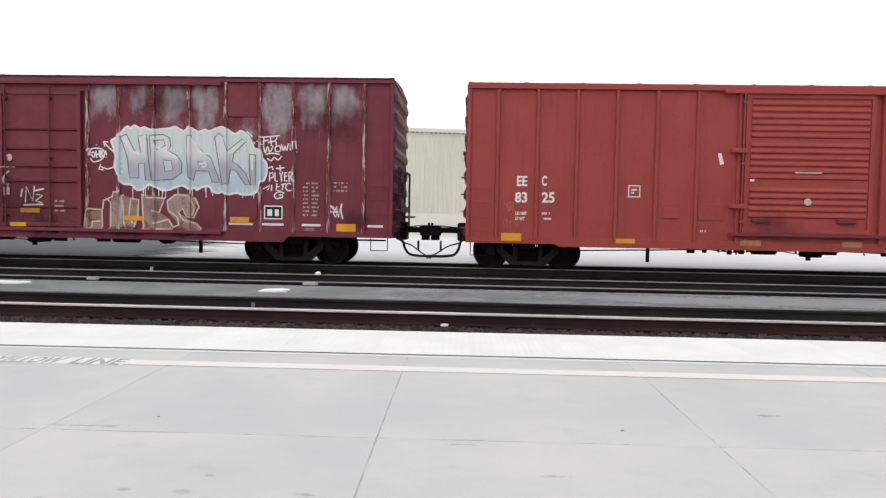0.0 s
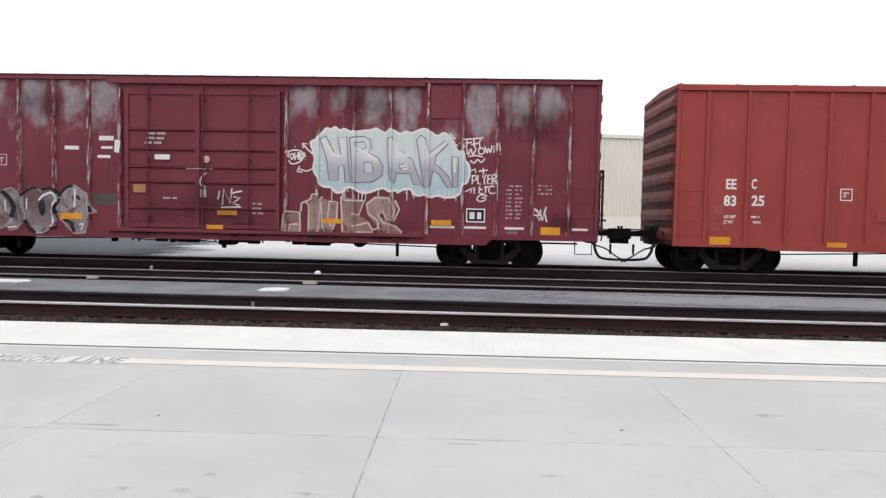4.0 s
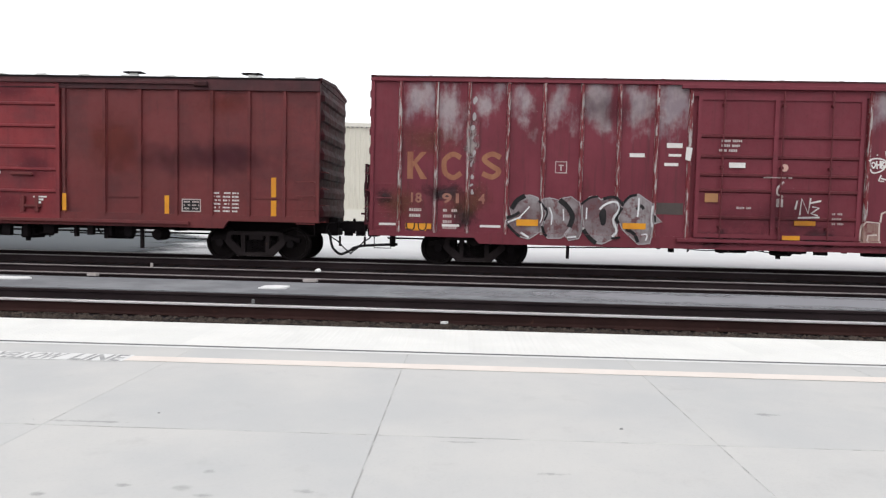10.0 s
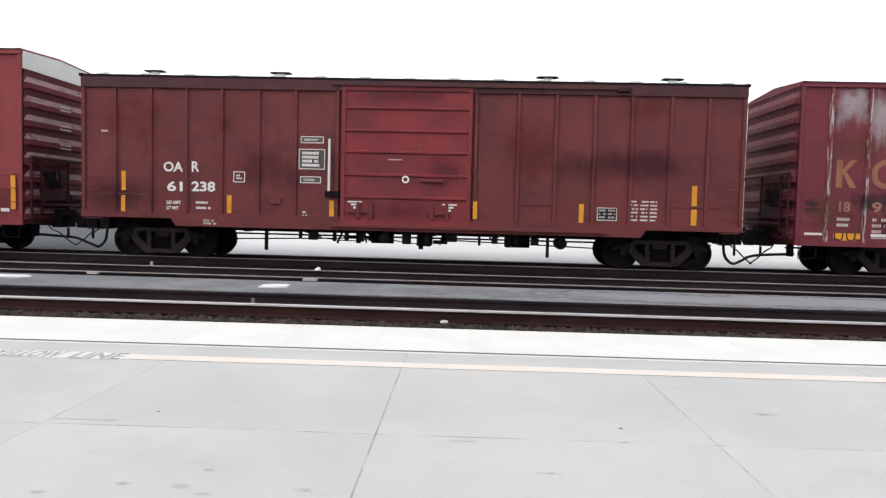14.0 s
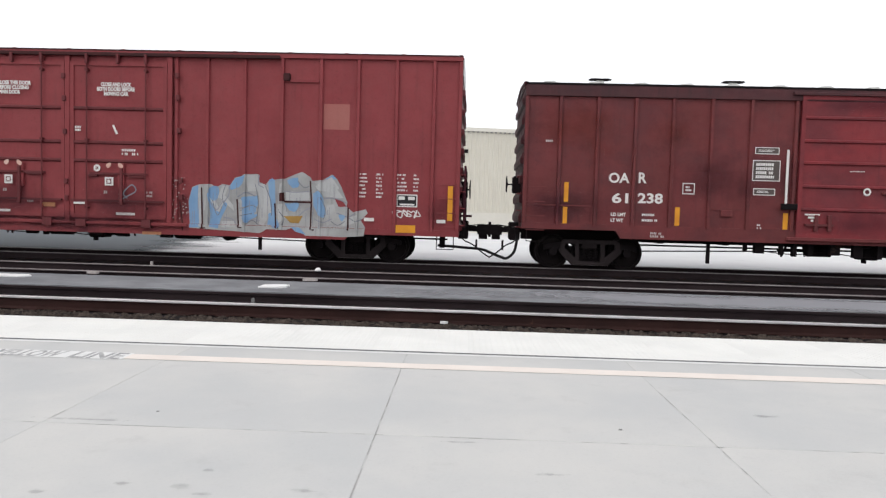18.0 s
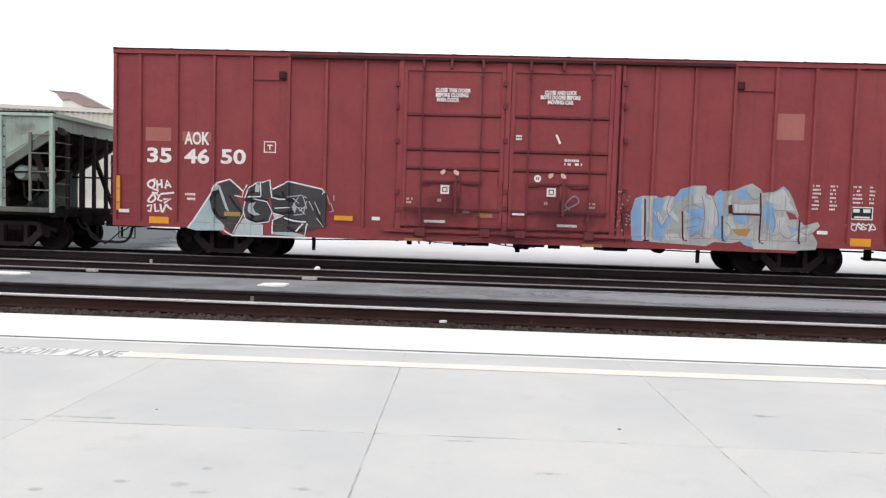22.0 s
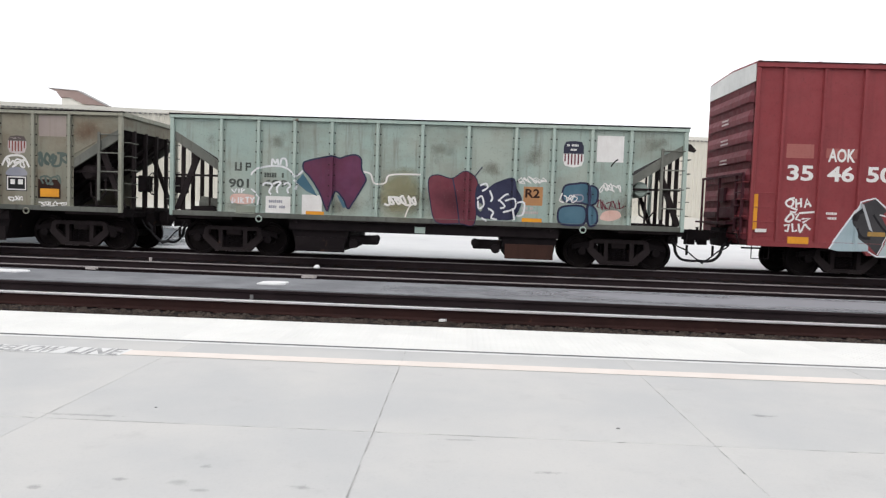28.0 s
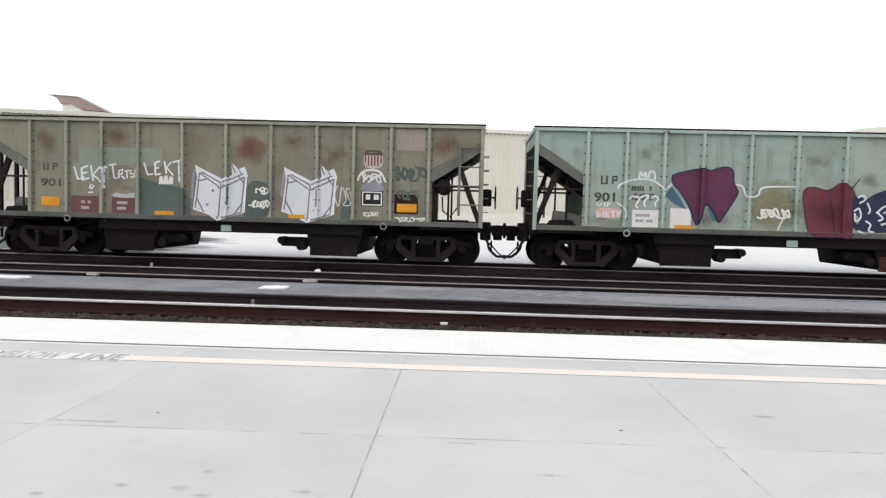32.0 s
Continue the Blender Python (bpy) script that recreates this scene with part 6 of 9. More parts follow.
def car_brown_red():
    P = [0.83, 1.70, 2.57, 3.43, 4.32, 5.21, 6.22, 9.50, 10.49, 11.37, 12.26, 13.12, 14.02, 14.88]
    c = boxcar(-37.78, 15.73, "sooty brown-red boxcar with a brighter red door and white lettering", "oar", "oar", "oar", P, 4.36, 4.08, 0.98, 2.2, 0.80,
               (6.22, 9.50, 0.95, 4.07), 1.71, 4.50, 7, roof="galv", gaps=(0.7, 0.6), roof_label="pale galvanised roof", mat_end="oar_end", mat_chord="oar_chord", hang=("deep", "deep"))
    brake_wheel(c["ob"], 0.0, -1, 0.34, 2.04, 0.19)
    y = c["panel"]
    d = sliding_door(c, 6.32, 9.40, 0.95, 4.20, "oar_door", [3.70, 3.17, 2.67, 2.13, 1.60], [], label="faded red sliding door with pressed ribs")
    part("lock_rod", rod(bmesh.new(), (6.04, y - 0.10, 1.72), (6.04, y - 0.10, 2.95), 0.03), "white", c["ob"], "white-painted handle bar")
    part("door_lock", cube(5.95, 6.30, y - 0.14, y - 0.05, 1.58, 1.72, 0.01), "under", d)
    part("door_lock", cube(8.2, 8.75, y - 0.12, y - 0.05, 1.98, 2.05, 0.01), "oar", d)
    for x in (6.75, 7.05, 8.5, 8.85):
        part("door_roller", cube(x - 0.04, x + 0.04, y - 0.13, y - 0.05, 1.10, 1.48, 0.01), "oar", d)
    part("door_roller", cube(6.5, 7.15, y - 0.12, y - 0.05, 1.22, 1.27), "oar", d)
    part("door_roller", cube(8.4, 8.95, y - 0.12, y - 0.05, 1.22, 1.27), "oar", d)
    rails(c, 6.1, 13.0, 4.20, "oar_chord", 0.07)
    rails(c, 6.1, 12.6, 0.87, "oar", 0.08)
    part("rail_stop", cube(12.72, 13.05, y - 0.16, y - 0.06, 4.15, 4.27, 0.02), "smear", c["ob"])
    for x in (10.53, 11.33):
        part("sunk_frame", cube(x - 0.02, x + 0.02, y - 0.02, y, 1.53, 4.04), "oar", c["ob"])
    part("sunk_frame", cube(10.55, 11.31, y - 0.025, y, 1.50, 1.54), "oar", c["ob"])
    for x0, x1 in ((4.38, 5.14), (0.1, 1.62), (13.95, 15.3)):
        part("belt_seam", cube(x0, x1, y - 0.02, y, 1.53, 1.56), "oar", c["ob"])
    part("tool_box", cube(4.6, 4.86, y - 0.05, y, 1.38, 1.53, 0.01), "oar", c["ob"])
    for x in (1.73, 4.80, 11.14, 14.04):
        bm = prism(bmesh.new(), [(x - 0.26, 4.505), (x - 0.20, 4.525), (x + 0.20, 4.525), (x + 0.26, 4.505), (x + 0.18, 4.49), (x - 0.18, 4.49)], -1.46, -1.28)
        h = part("roof_hatch", bm, "under", c["ob"], "dark roof bracket plate")
        part("hatch_riser", cube(x - 0.09, x + 0.09, -1.42, -1.32, 4.38, 4.49), "galv", h)
    for x in (0.0, 15.73):
        part("gable_trim", prism(bmesh.new(), [(-1.60, 4.33), (-1.60, 4.40), (0, 4.53), (1.60, 4.40), (1.60, 4.33), (0, 4.45)], x - 0.04, x + 0.04, "x"), "oar_end", c["ob"])
    for k in range(15):
        a = 0.35 + 1.05 * k
        ridge = prism(bmesh.new(), [(a, 4.37), (a + 0.08, 4.42), (a + 0.30, 4.43), (a + 0.40, 4.37)], -1.56, -0.9)
        part("roof_corrugation", ridge, "galv", c["ob"], "pale pressed ridge of the roof sheet")
    # Dark line added along the roof edge.
    part("roof_edge", cube(-0.005, 15.735, -1.60, -1.575, 4.335, 4.385), "under", c["ob"], "added dark line along the roof edge")
    for body, x0, x1, z0, z1 in (("OA", 2.0, 2.48, 2.10, 2.34), ("R", 2.69, 2.88, 2.11, 2.36), ("61", 2.09, 2.47, 1.63, 1.87), ("238", 2.69, 3.27, 1.64, 1.88)):
        decal("lettering", c, "white", word(body, x0, x1, z0, z1), 1, "white painted lettering")
    for body, z in (("LD LMT", 1.325), ("LT WT", 1.19)):
        decal("lettering", c, "white", word(body, 2.08, 2.43 if body[1] == "D" else 2.37, z, z + 0.08, 0.0, 0.04), 1, "small white stencil")
    decal("stencil", c, "white", bars(2.80, 3.22, 1.18, 1.44, 2, 52, 0.4) + bars(2.72, 3.33, 1.0, 1.04, 1, 53, 0.7), 1)
    decal("stencil", c, "old_white", bars(3.0, 3.38, 0.84, 0.98, 2, 54, 0.7) + bars(0.5, 0.75, 3.0, 3.08, 1, 55), 24)
    decal("plate_mark", c, "white", ring(3.71, 3.99, 1.88, 2.14, 0.02) + bars(3.78, 3.94, 1.94, 2.08, 2, 56), 1)
    for x0, x1, z0, z1, r in ((5.33, 5.88, 2.85, 3.01, 2), (5.29, 5.92, 2.23, 2.71, 4), (5.33, 5.83, 1.90, 2.06, 2)):
        decal("sign", c, "grey_patch", rect(x0, x1, z0, z1), 1, "small dark warning panel with white lines")
        decal("sign", c, "white", ring(x0, x1, z0, z1, 0.018) + bars(x0 + 0.08, x1 + 0.02, z0 + 0.05, z1 - 0.05, r, 57 + r, 0.68), 2)
    decal("stencil", c, "white", [q for m, z in ((6.66, 1.30), (8.92, 1.28)) for q in rect(m - 0.17, m + 0.17, z + 0.165, z + 0.20) + rect(m - 0.09, m + 0.09, z + 0.095, z + 0.14) + rect(m - 0.03, m + 0.03, z + 0.02, z + 0.07)], 46)
    decal("stencil", c, "white", bars(5.42, 5.55, 1.10, 1.24, 2, 58) + bars(7.45, 8.0, 2.48, 2.51, 1, 59, 0.7), 46)
    decal("door_mark", c, "white", [q for q in ribbon([(7.86 + 0.07 * math.cos(a), 2.035 + 0.07 * math.sin(a)) for a in (0, 1.05, 2.1, 3.14, 4.19, 5.24)], 0.04, True)], 46)
    decal("sign", c, "black", rect(12.38, 12.85, 1.18, 1.49), 1, "black and white consolidated stencil")
    decal("sign", c, "old_white", ring(12.38, 12.85, 1.18, 1.49, 0.025) + bars(12.43, 12.85, 1.22, 1.46, 3, 60, 0.5, 2), 2)
    decal("stencil", c, "white", bars(13.16, 13.84, 1.17, 1.69, 6, 61, 0.45, 3) + bars(13.18, 13.80, 0.99, 1.05, 1, 62, 0.5), 1)
    for x0, x1, z0, z1 in ((8.8, 16.2, 1.7, 3.1), (2.2, 6.6, 1.2, 3.2), (-0.6, 2.9, 0.8, 2.2), (6.0, 9.8, 0.7, 1.5)):
        decal("dirty_smear", c, "soot_bloom", rect(x0, x1, z0, z1), 0.3, "soft sooty smear", True)
    for x0, x1, z0, z1 in ((9.4, 12.0, 1.6, 4.3), (-0.3, 2.6, 2.3, 4.3), (2.6, 4.6, 2.4, 4.1), (12.2, 14.6, 3.25, 4.3)):
        decal("faded_cloud", c, "warm_bloom", rect(x0, x1, z0, z1), 0.2, "rusty red fading", True)
    for x0, x1, z0, z1 in ((10.8, 16.0, 1.9, 3.2), (4.6, 6.6, 1.6, 3.4), (-0.2, 1.6, 0.9, 2.25)):
        decal("sooty_cloud", c, "purple_bloom", rect(x0, x1, z0, z1), 0.25, "purplish soot", True)
    for x0, x1, z0, z1 in ((6.2, 9.6, 3.7, 4.3), (6.3, 9.5, 0.85, 1.7), (7.9, 9.6, 1.6, 3.0)):
        decal("sooty_cloud", c, "purple_bloom", rect(x0, x1, z0, z1), 44, "purplish soot on the door")
    reflectors(c, [(0.97, 1.07, 1.63, 2.09), (0.96, 1.06, 1.08, 1.51), (3.56, 3.67, 1.14, 1.57), (6.04, 6.15, 1.06, 1.50), (11.96, 12.07, 1.12, 1.56), (14.56, 14.68, 1.57, 2.04), (14.56, 14.69, 1.04, 1.49)], layer=3)
    reflectors(c, [(9.47, 9.57, 1.15, 1.56)], layer=40)
    return c


def car_tall_red():
    P = [0.65, 1.55, 2.45, 3.35, 4.25, 5.15, 6.07, 6.89, 12.10, 12.85, 13.75, 14.65, 15.58, 16.47, 17.38, 18.26]
    c = boxcar(-58.18, 18.92, "tall faded-red boxcar with double doors, white numbers and graffiti", "aok", "aok", "aok", P, 4.95, 4.83, 0.72, 2.6, 0.58,
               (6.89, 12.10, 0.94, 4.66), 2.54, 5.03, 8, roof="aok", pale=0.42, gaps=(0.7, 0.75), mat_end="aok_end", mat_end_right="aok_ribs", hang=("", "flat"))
    end_gear(c["ob"], 0.0, -1, 3)
    end_gear(c["ob"], 18.92, 1, 3)
    y = c["panel"]
    for x0, x1, bars_at in ((6.99, 9.37, (7.45, 8.83)), (9.51, 11.88, (9.94, 11.38))):
        d = sliding_door(c, x0, x1, 0.94, 4.66, "aok", [3.56, 2.31, 2.75], bars_at, hard="aok_dark", label="tall red plug door with two locking bars")
        part("door_handle", cube(x0 + 1.25, x0 + 1.32, y - 0.16, y - 0.10, 1.25, 2.15, 0.01), "aok_dark", d)
        part("door_handle", cube(x0 + 0.5, x0 + 1.9, y - 0.12, y - 0.07, 1.98, 2.03), "aok_dark", d)
        part("hinge_arm", cube(x0 + 0.05, x1 - 0.05, y - 0.13, y - 0.09, 1.33, 1.38), "aok_dark", d)
    for x in (6.93, 9.44, 11.95):
        part("door_post", cube(x - 0.06, x + 0.06, y - 0.09, y - 0.05, 0.80, 4.83, 0.01), "aok", c["ob"])
    rails(c, 4.3, 14.6, 4.80, "smear", 0.08)
    rails(c, 6.6, 12.4, 0.78, "aok", 0.08)
    part("lock_housing", cube(8.21, 8.37, y - 0.12, y - 0.05, 1.65, 2.23, 0.006), "aok", c["ob"])
    part("lock_housing", cube(10.71, 10.86, y - 0.12, y - 0.05, 1.64, 2.26, 0.006), "aok", c["ob"])
    part("lock_rod", cube(8.23, 8.27, y - 0.11, y - 0.05, 1.40, 1.65, 0.006), "aok_dark", c["ob"])
    part("lock_rod", cube(10.72, 10.75, y - 0.11, y - 0.05, 1.40, 1.64, 0.006), "aok_dark", c["ob"])
    part("lock_rod", cube(7.48, 7.69, y - 0.11, y - 0.05, 1.91, 1.96, 0.006), "aok_dark", c["ob"])
    part("lock_rod", cube(8.45, 8.82, y - 0.11, y - 0.05, 1.94, 1.99, 0.006), "aok_dark", c["ob"])
    part("lock_rod", cube(9.96, 10.19, y - 0.11, y - 0.05, 1.93, 1.98, 0.006), "aok_dark", c["ob"])
    part("lock_rod", cube(10.96, 11.33, y - 0.11, y - 0.05, 1.92, 1.97, 0.006), "aok_dark", c["ob"])
    part("door_roller", cube(7.34, 7.58, y - 0.17, y - 0.05, 0.70, 0.89, 0.006), "aok_dark", c["ob"])
    part("door_roller", cube(8.86, 9.09, y - 0.17, y - 0.05, 0.72, 0.92, 0.006), "aok_dark", c["ob"])
    part("door_roller", cube(9.69, 9.93, y - 0.17, y - 0.05, 0.72, 0.90, 0.006), "aok_dark", c["ob"])
    part("door_roller", cube(11.30, 11.53, y - 0.17, y - 0.05, 0.72, 0.92, 0.006), "aok_dark", c["ob"])
    part("door_hinge", cube(6.80, 6.89, y - 0.13, y - 0.05, 4.19, 4.31, 0.006), "aok_dark", c["ob"])
    part("door_hinge", cube(6.81, 6.90, y - 0.13, y - 0.05, 3.66, 3.78, 0.006), "aok_dark", c["ob"])
    part("door_hinge", cube(6.82, 6.91, y - 0.13, y - 0.05, 2.86, 2.99, 0.006), "aok_dark", c["ob"])
    part("door_hinge", cube(6.84, 6.94, y - 0.13, y - 0.05, 1.66, 1.79, 0.006), "aok_dark", c["ob"])
    part("door_hinge", cube(6.85, 6.95, y - 0.13, y - 0.05, 1.26, 1.38, 0.006), "aok_dark", c["ob"])
    part("door_hinge", cube(9.31, 9.40, y - 0.13, y - 0.05, 4.25, 4.37, 0.006), "aok_dark", c["ob"])
    part("door_hinge", cube(9.33, 9.42, y - 0.13, y - 0.05, 3.72, 3.84, 0.006), "aok_dark", c["ob"])
    part("door_hinge", cube(9.35, 9.44, y - 0.13, y - 0.05, 2.93, 3.05, 0.006), "aok_dark", c["ob"])
    part("door_hinge", cube(9.38, 9.47, y - 0.13, y - 0.05, 1.74, 1.86, 0.006), "aok_dark", c["ob"])
    part("door_hinge", cube(9.39, 9.48, y - 0.13, y - 0.05, 1.34, 1.46, 0.006), "aok_dark", c["ob"])
    part("door_hinge", cube(12.09, 12.18, y - 0.13, y - 0.05, 4.31, 4.43, 0.006), "aok_dark", c["ob"])
    part("door_hinge", cube(12.11, 12.20, y - 0.13, y - 0.05, 3.79, 3.91, 0.006), "aok_dark", c["ob"])
    part("door_hinge", cube(12.14, 12.23, y - 0.13, y - 0.05, 3.01, 3.13, 0.006), "aok_dark", c["ob"])
    part("door_hinge", cube(12.19, 12.27, y - 0.13, y - 0.05, 1.83, 1.95, 0.006), "aok_dark", c["ob"])
    part("door_hinge", cube(12.20, 12.29, y - 0.13, y - 0.05, 1.43, 1.55, 0.006), "aok_dark", c["ob"])
    for x in (7.45, 8.83, 9.94, 11.38, 8.1, 10.7):
        part("hanger", cube(x - 0.03, x + 0.03, y - 0.16, y - 0.06, 4.62, 4.84), "aok_dark", c["ob"])
    for a, b, m in ((3.40, 4.18, 1), (14.70, 15.52, -1)):
        part("bracket", cube(a, b, y - 0.04, y, 4.28, 4.34), "aok", c["ob"])
        xx = b - 0.16 if m > 0 else a - 0.02
        part("bracket_lug", cube(xx, xx + 0.16, y - 0.10, y, 4.30, 4.48, 0.02), "smear", c["ob"])
    # Added dark strip that outlines the roof edge; no real trim.
    part("roof_edge", cube(-0.005, 18.925, -1.60, -1.575, 4.93, 4.962), "smear", c["ob"], "added dark line along the roof edge")
    for body, x0, x1, z0, z1 in (("AOK", 1.73, 2.34, 2.71, 3.02), ("35", 0.82, 1.42, 2.26, 2.62), ("46", 1.73, 2.34, 2.26, 2.62), ("50", 2.62, 3.23, 2.27, 2.63)):
        decal("lettering", c, "white", word(body, x0, x1, z0, z1), 2, "white painted lettering")
    decal("plate_mark", c, "white", ring(3.66, 3.95, 2.57, 2.84, 0.022) + rect(3.74, 3.87, 2.73, 2.76) + rect(3.79, 3.82, 2.64, 2.73), 1)
    decal("faded_patch", c, "faded_patch", rect(0.78, 1.40, 2.78, 3.10) + rect(1.68, 2.38, 2.80, 3.02), 1, "paler square of old paint")
    decal("faded_patch", c, "faded_patch", rect(15.64, 16.26, 3.19, 3.79), 1, "paler square of old paint")
    decal("graffiti", c, "white", [q for pts in ([(0.87, 1.67), (0.84, 1.76), (0.94, 1.83), (1.01, 1.77), (0.96, 1.66), (0.87, 1.67)],
            [(0.91, 1.83), (1.03, 1.86)],
            [(1.06, 1.84), (1.08, 1.63)],
            [(1.06, 1.72), (1.18, 1.75)],
            [(1.17, 1.86), (1.19, 1.65)],
            [(1.27, 1.64), (1.31, 1.85), (1.41, 1.67)],
            [(1.28, 1.72), (1.37, 1.73)],
            [(1.15, 1.51), (1.50, 1.55)],
            [(0.84, 1.33), (0.96, 1.49), (1.03, 1.40), (0.94, 1.31), (0.84, 1.33)],
            [(1.06, 1.47), (1.15, 1.50), (1.08, 1.37), (1.20, 1.34)],
            [(1.22, 1.38), (1.41, 1.40), (1.24, 1.29)],
            [(0.82, 1.21), (0.94, 1.24), (0.91, 1.08), (0.84, 1.10)],
            [(1.01, 1.27), (1.03, 1.08), (1.13, 1.11)],
            [(1.15, 1.27), (1.20, 1.07), (1.29, 1.25), (1.36, 1.19), (1.43, 1.14)],
            [(0.96, 1.63), (1.10, 1.59), (1.06, 1.52), (0.94, 1.54)]) for q in ribbon(pts, 0.046, soft=len(pts) > 4)], 1, "white spray tag", True)
    decal("stencil", c, "white", bars(1.76, 2.12, 1.36, 1.58, 2, 74, 0.5), 1)
    # black and pale blue piece
    for o in ([(1.85, 0.71), (2.36, 1.51), (2.53, 1.81), (2.57, 1.66), (2.37, 1.48), (2.48, 1.15), (2.54, 0.99), (2.74, 0.80), (2.74, 0.68), (2.04, 0.66)],
            [(2.98, 0.61), (3.18, 0.99), (3.49, 0.89), (3.67, 0.86), (3.67, 0.60), (3.00, 0.58)],
            [(3.91, 0.63), (3.90, 0.72), (4.41, 0.69), (4.69, 0.63), (4.65, 0.58)]):
        decal("graffiti", c, "sky_blue", [o], 2, "pale blue graffiti ground", True)
    for k, o in enumerate(([(2.57, 1.77), (2.85, 1.89), (3.13, 1.63), (3.02, 1.49), (3.20, 1.15), (3.02, 0.76), (2.93, 0.62), (2.76, 0.80), (2.53, 0.97), (2.37, 1.33), (2.36, 1.49), (2.55, 1.65)],
            [(3.20, 1.39), (3.34, 1.49), (3.57, 1.47), (3.76, 1.40), (3.90, 1.20), (3.81, 0.92), (3.49, 0.87), (3.25, 1.00), (3.19, 1.20)],
            [(3.20, 1.50), (3.29, 1.71), (3.48, 1.85), (3.58, 1.81), (3.66, 1.89), (3.82, 1.90), (3.88, 1.70), (4.26, 1.89), (5.14, 1.71), (5.19, 1.60), (5.20, 0.84), (5.06, 0.83), (4.74, 0.70), (3.90, 0.68), (3.91, 1.06), (3.85, 1.48), (3.29, 1.48)])):
        decal("graffiti", c, "faded_black", [o], 3 + 0.2 * k, "black graffiti letters", True)
    decal("graffiti", c, "soot_bloom", rect(4.75, 5.65, 0.75, 1.85), 2.4, "sooty overspray", True)
    for pts, w in (([(2.39, 1.38), (2.48, 1.56), (2.62, 1.61)], 0.10), ([(2.46, 1.20), (2.60, 1.00), (2.79, 0.98)], 0.06), ([(3.20, 1.40), (3.48, 1.46), (3.80, 1.42)], 0.08), ([(3.94, 1.56), (4.17, 1.48), (4.41, 1.44)], 0.07),
                   ([(3.90, 1.15), (4.13, 1.14), (4.41, 1.17)], 0.06), ([(4.18, 1.03), (4.41, 0.94), (4.60, 0.97)], 0.09), ([(4.27, 0.82), (4.46, 0.72), (4.64, 0.77)], 0.08), ([(3.30, 1.04), (3.49, 0.91), (3.72, 0.97)], 0.05),
                   ([(3.41, 1.45), (3.39, 1.18), (3.44, 1.00)], 0.07), ([(4.13, 1.66), (4.20, 1.43)], 0.06), ([(2.83, 1.53), (3.02, 1.26), (3.16, 1.13)], 0.05), ([(3.25, 1.54), (3.48, 1.64), (3.66, 1.58)], 0.05), ([(4.89, 1.32), (5.01, 1.10), (5.15, 0.83)], 0.05)):
        decal("graffiti", c, "black", ribbon(pts, w), 3.9, "black outline of the letters", True)
    for o in ([(2.53, 1.80), (2.61, 1.75), (2.72, 1.46), (2.84, 1.13), (2.76, 1.18), (2.66, 1.45)],
            [(3.29, 1.25), (3.35, 1.35), (3.49, 1.38), (3.42, 1.26), (3.48, 1.14), (3.61, 1.09), (3.45, 1.06), (3.33, 1.14)],
            [(3.48, 1.84), (3.58, 1.79), (3.56, 1.62), (3.46, 1.63)],
            [(4.41, 1.40), (4.48, 1.30), (4.44, 1.14), (4.36, 1.28)],
            [(3.90, 1.11), (4.17, 1.08), (3.95, 0.99)]):
        decal("graffiti", c, "pale_grey", [o], 4.4, "pale blue-grey light in a letter", True)
    for pts, w in (([(1.85, 0.71), (2.36, 1.51), (2.53, 1.81), (2.67, 1.86), (2.85, 1.91), (3.18, 1.63), (3.27, 1.79)], 0.045),
            ([(3.18, 1.63), (3.16, 1.49), (2.97, 1.53)], 0.035),
            ([(3.22, 1.48), (3.29, 1.68), (3.48, 1.84), (3.59, 1.87), (3.61, 1.55)], 0.035),
            ([(3.29, 1.50), (3.61, 1.52)], 0.035),
            ([(3.62, 1.85), (3.82, 1.92), (3.87, 1.51), (4.04, 1.47), (4.22, 1.47)], 0.04),
            ([(3.89, 1.70), (4.28, 1.90), (5.09, 1.74), (5.16, 1.67), (5.09, 1.62)], 0.04),
            ([(3.43, 1.46), (3.76, 1.40), (3.89, 1.17), (3.81, 0.92), (3.49, 0.87), (3.24, 0.97), (3.18, 1.18), (3.23, 1.40)], 0.028),
            ([(3.95, 1.25), (4.31, 1.28)], 0.03)):
        decal("graffiti", c, "line_white", ribbon(pts, w * 0.8, soft=False), 5, "white outline", True)
    for pts, w in (([(3.90, 1.13), (4.16, 1.08), (3.90, 0.96), (3.91, 0.63)], 0.04),
            ([(2.84, 0.62), (2.93, 0.57), (4.69, 0.57), (4.74, 0.91)], 0.045),
            ([(4.18, 1.03), (4.41, 0.96), (4.71, 0.94)], 0.045),
            ([(4.64, 0.90), (4.48, 0.71)], 0.05),
            ([(3.67, 0.84), (3.67, 0.60)], 0.03),
            ([(2.74, 0.68), (2.85, 0.61)], 0.04),
            ([(3.20, 1.13), (3.02, 0.76), (2.95, 0.61)], 0.025)):
        decal("graffiti", c, "line_white", ribbon(pts, w * 0.8, soft=False), 5, "white outline", True)
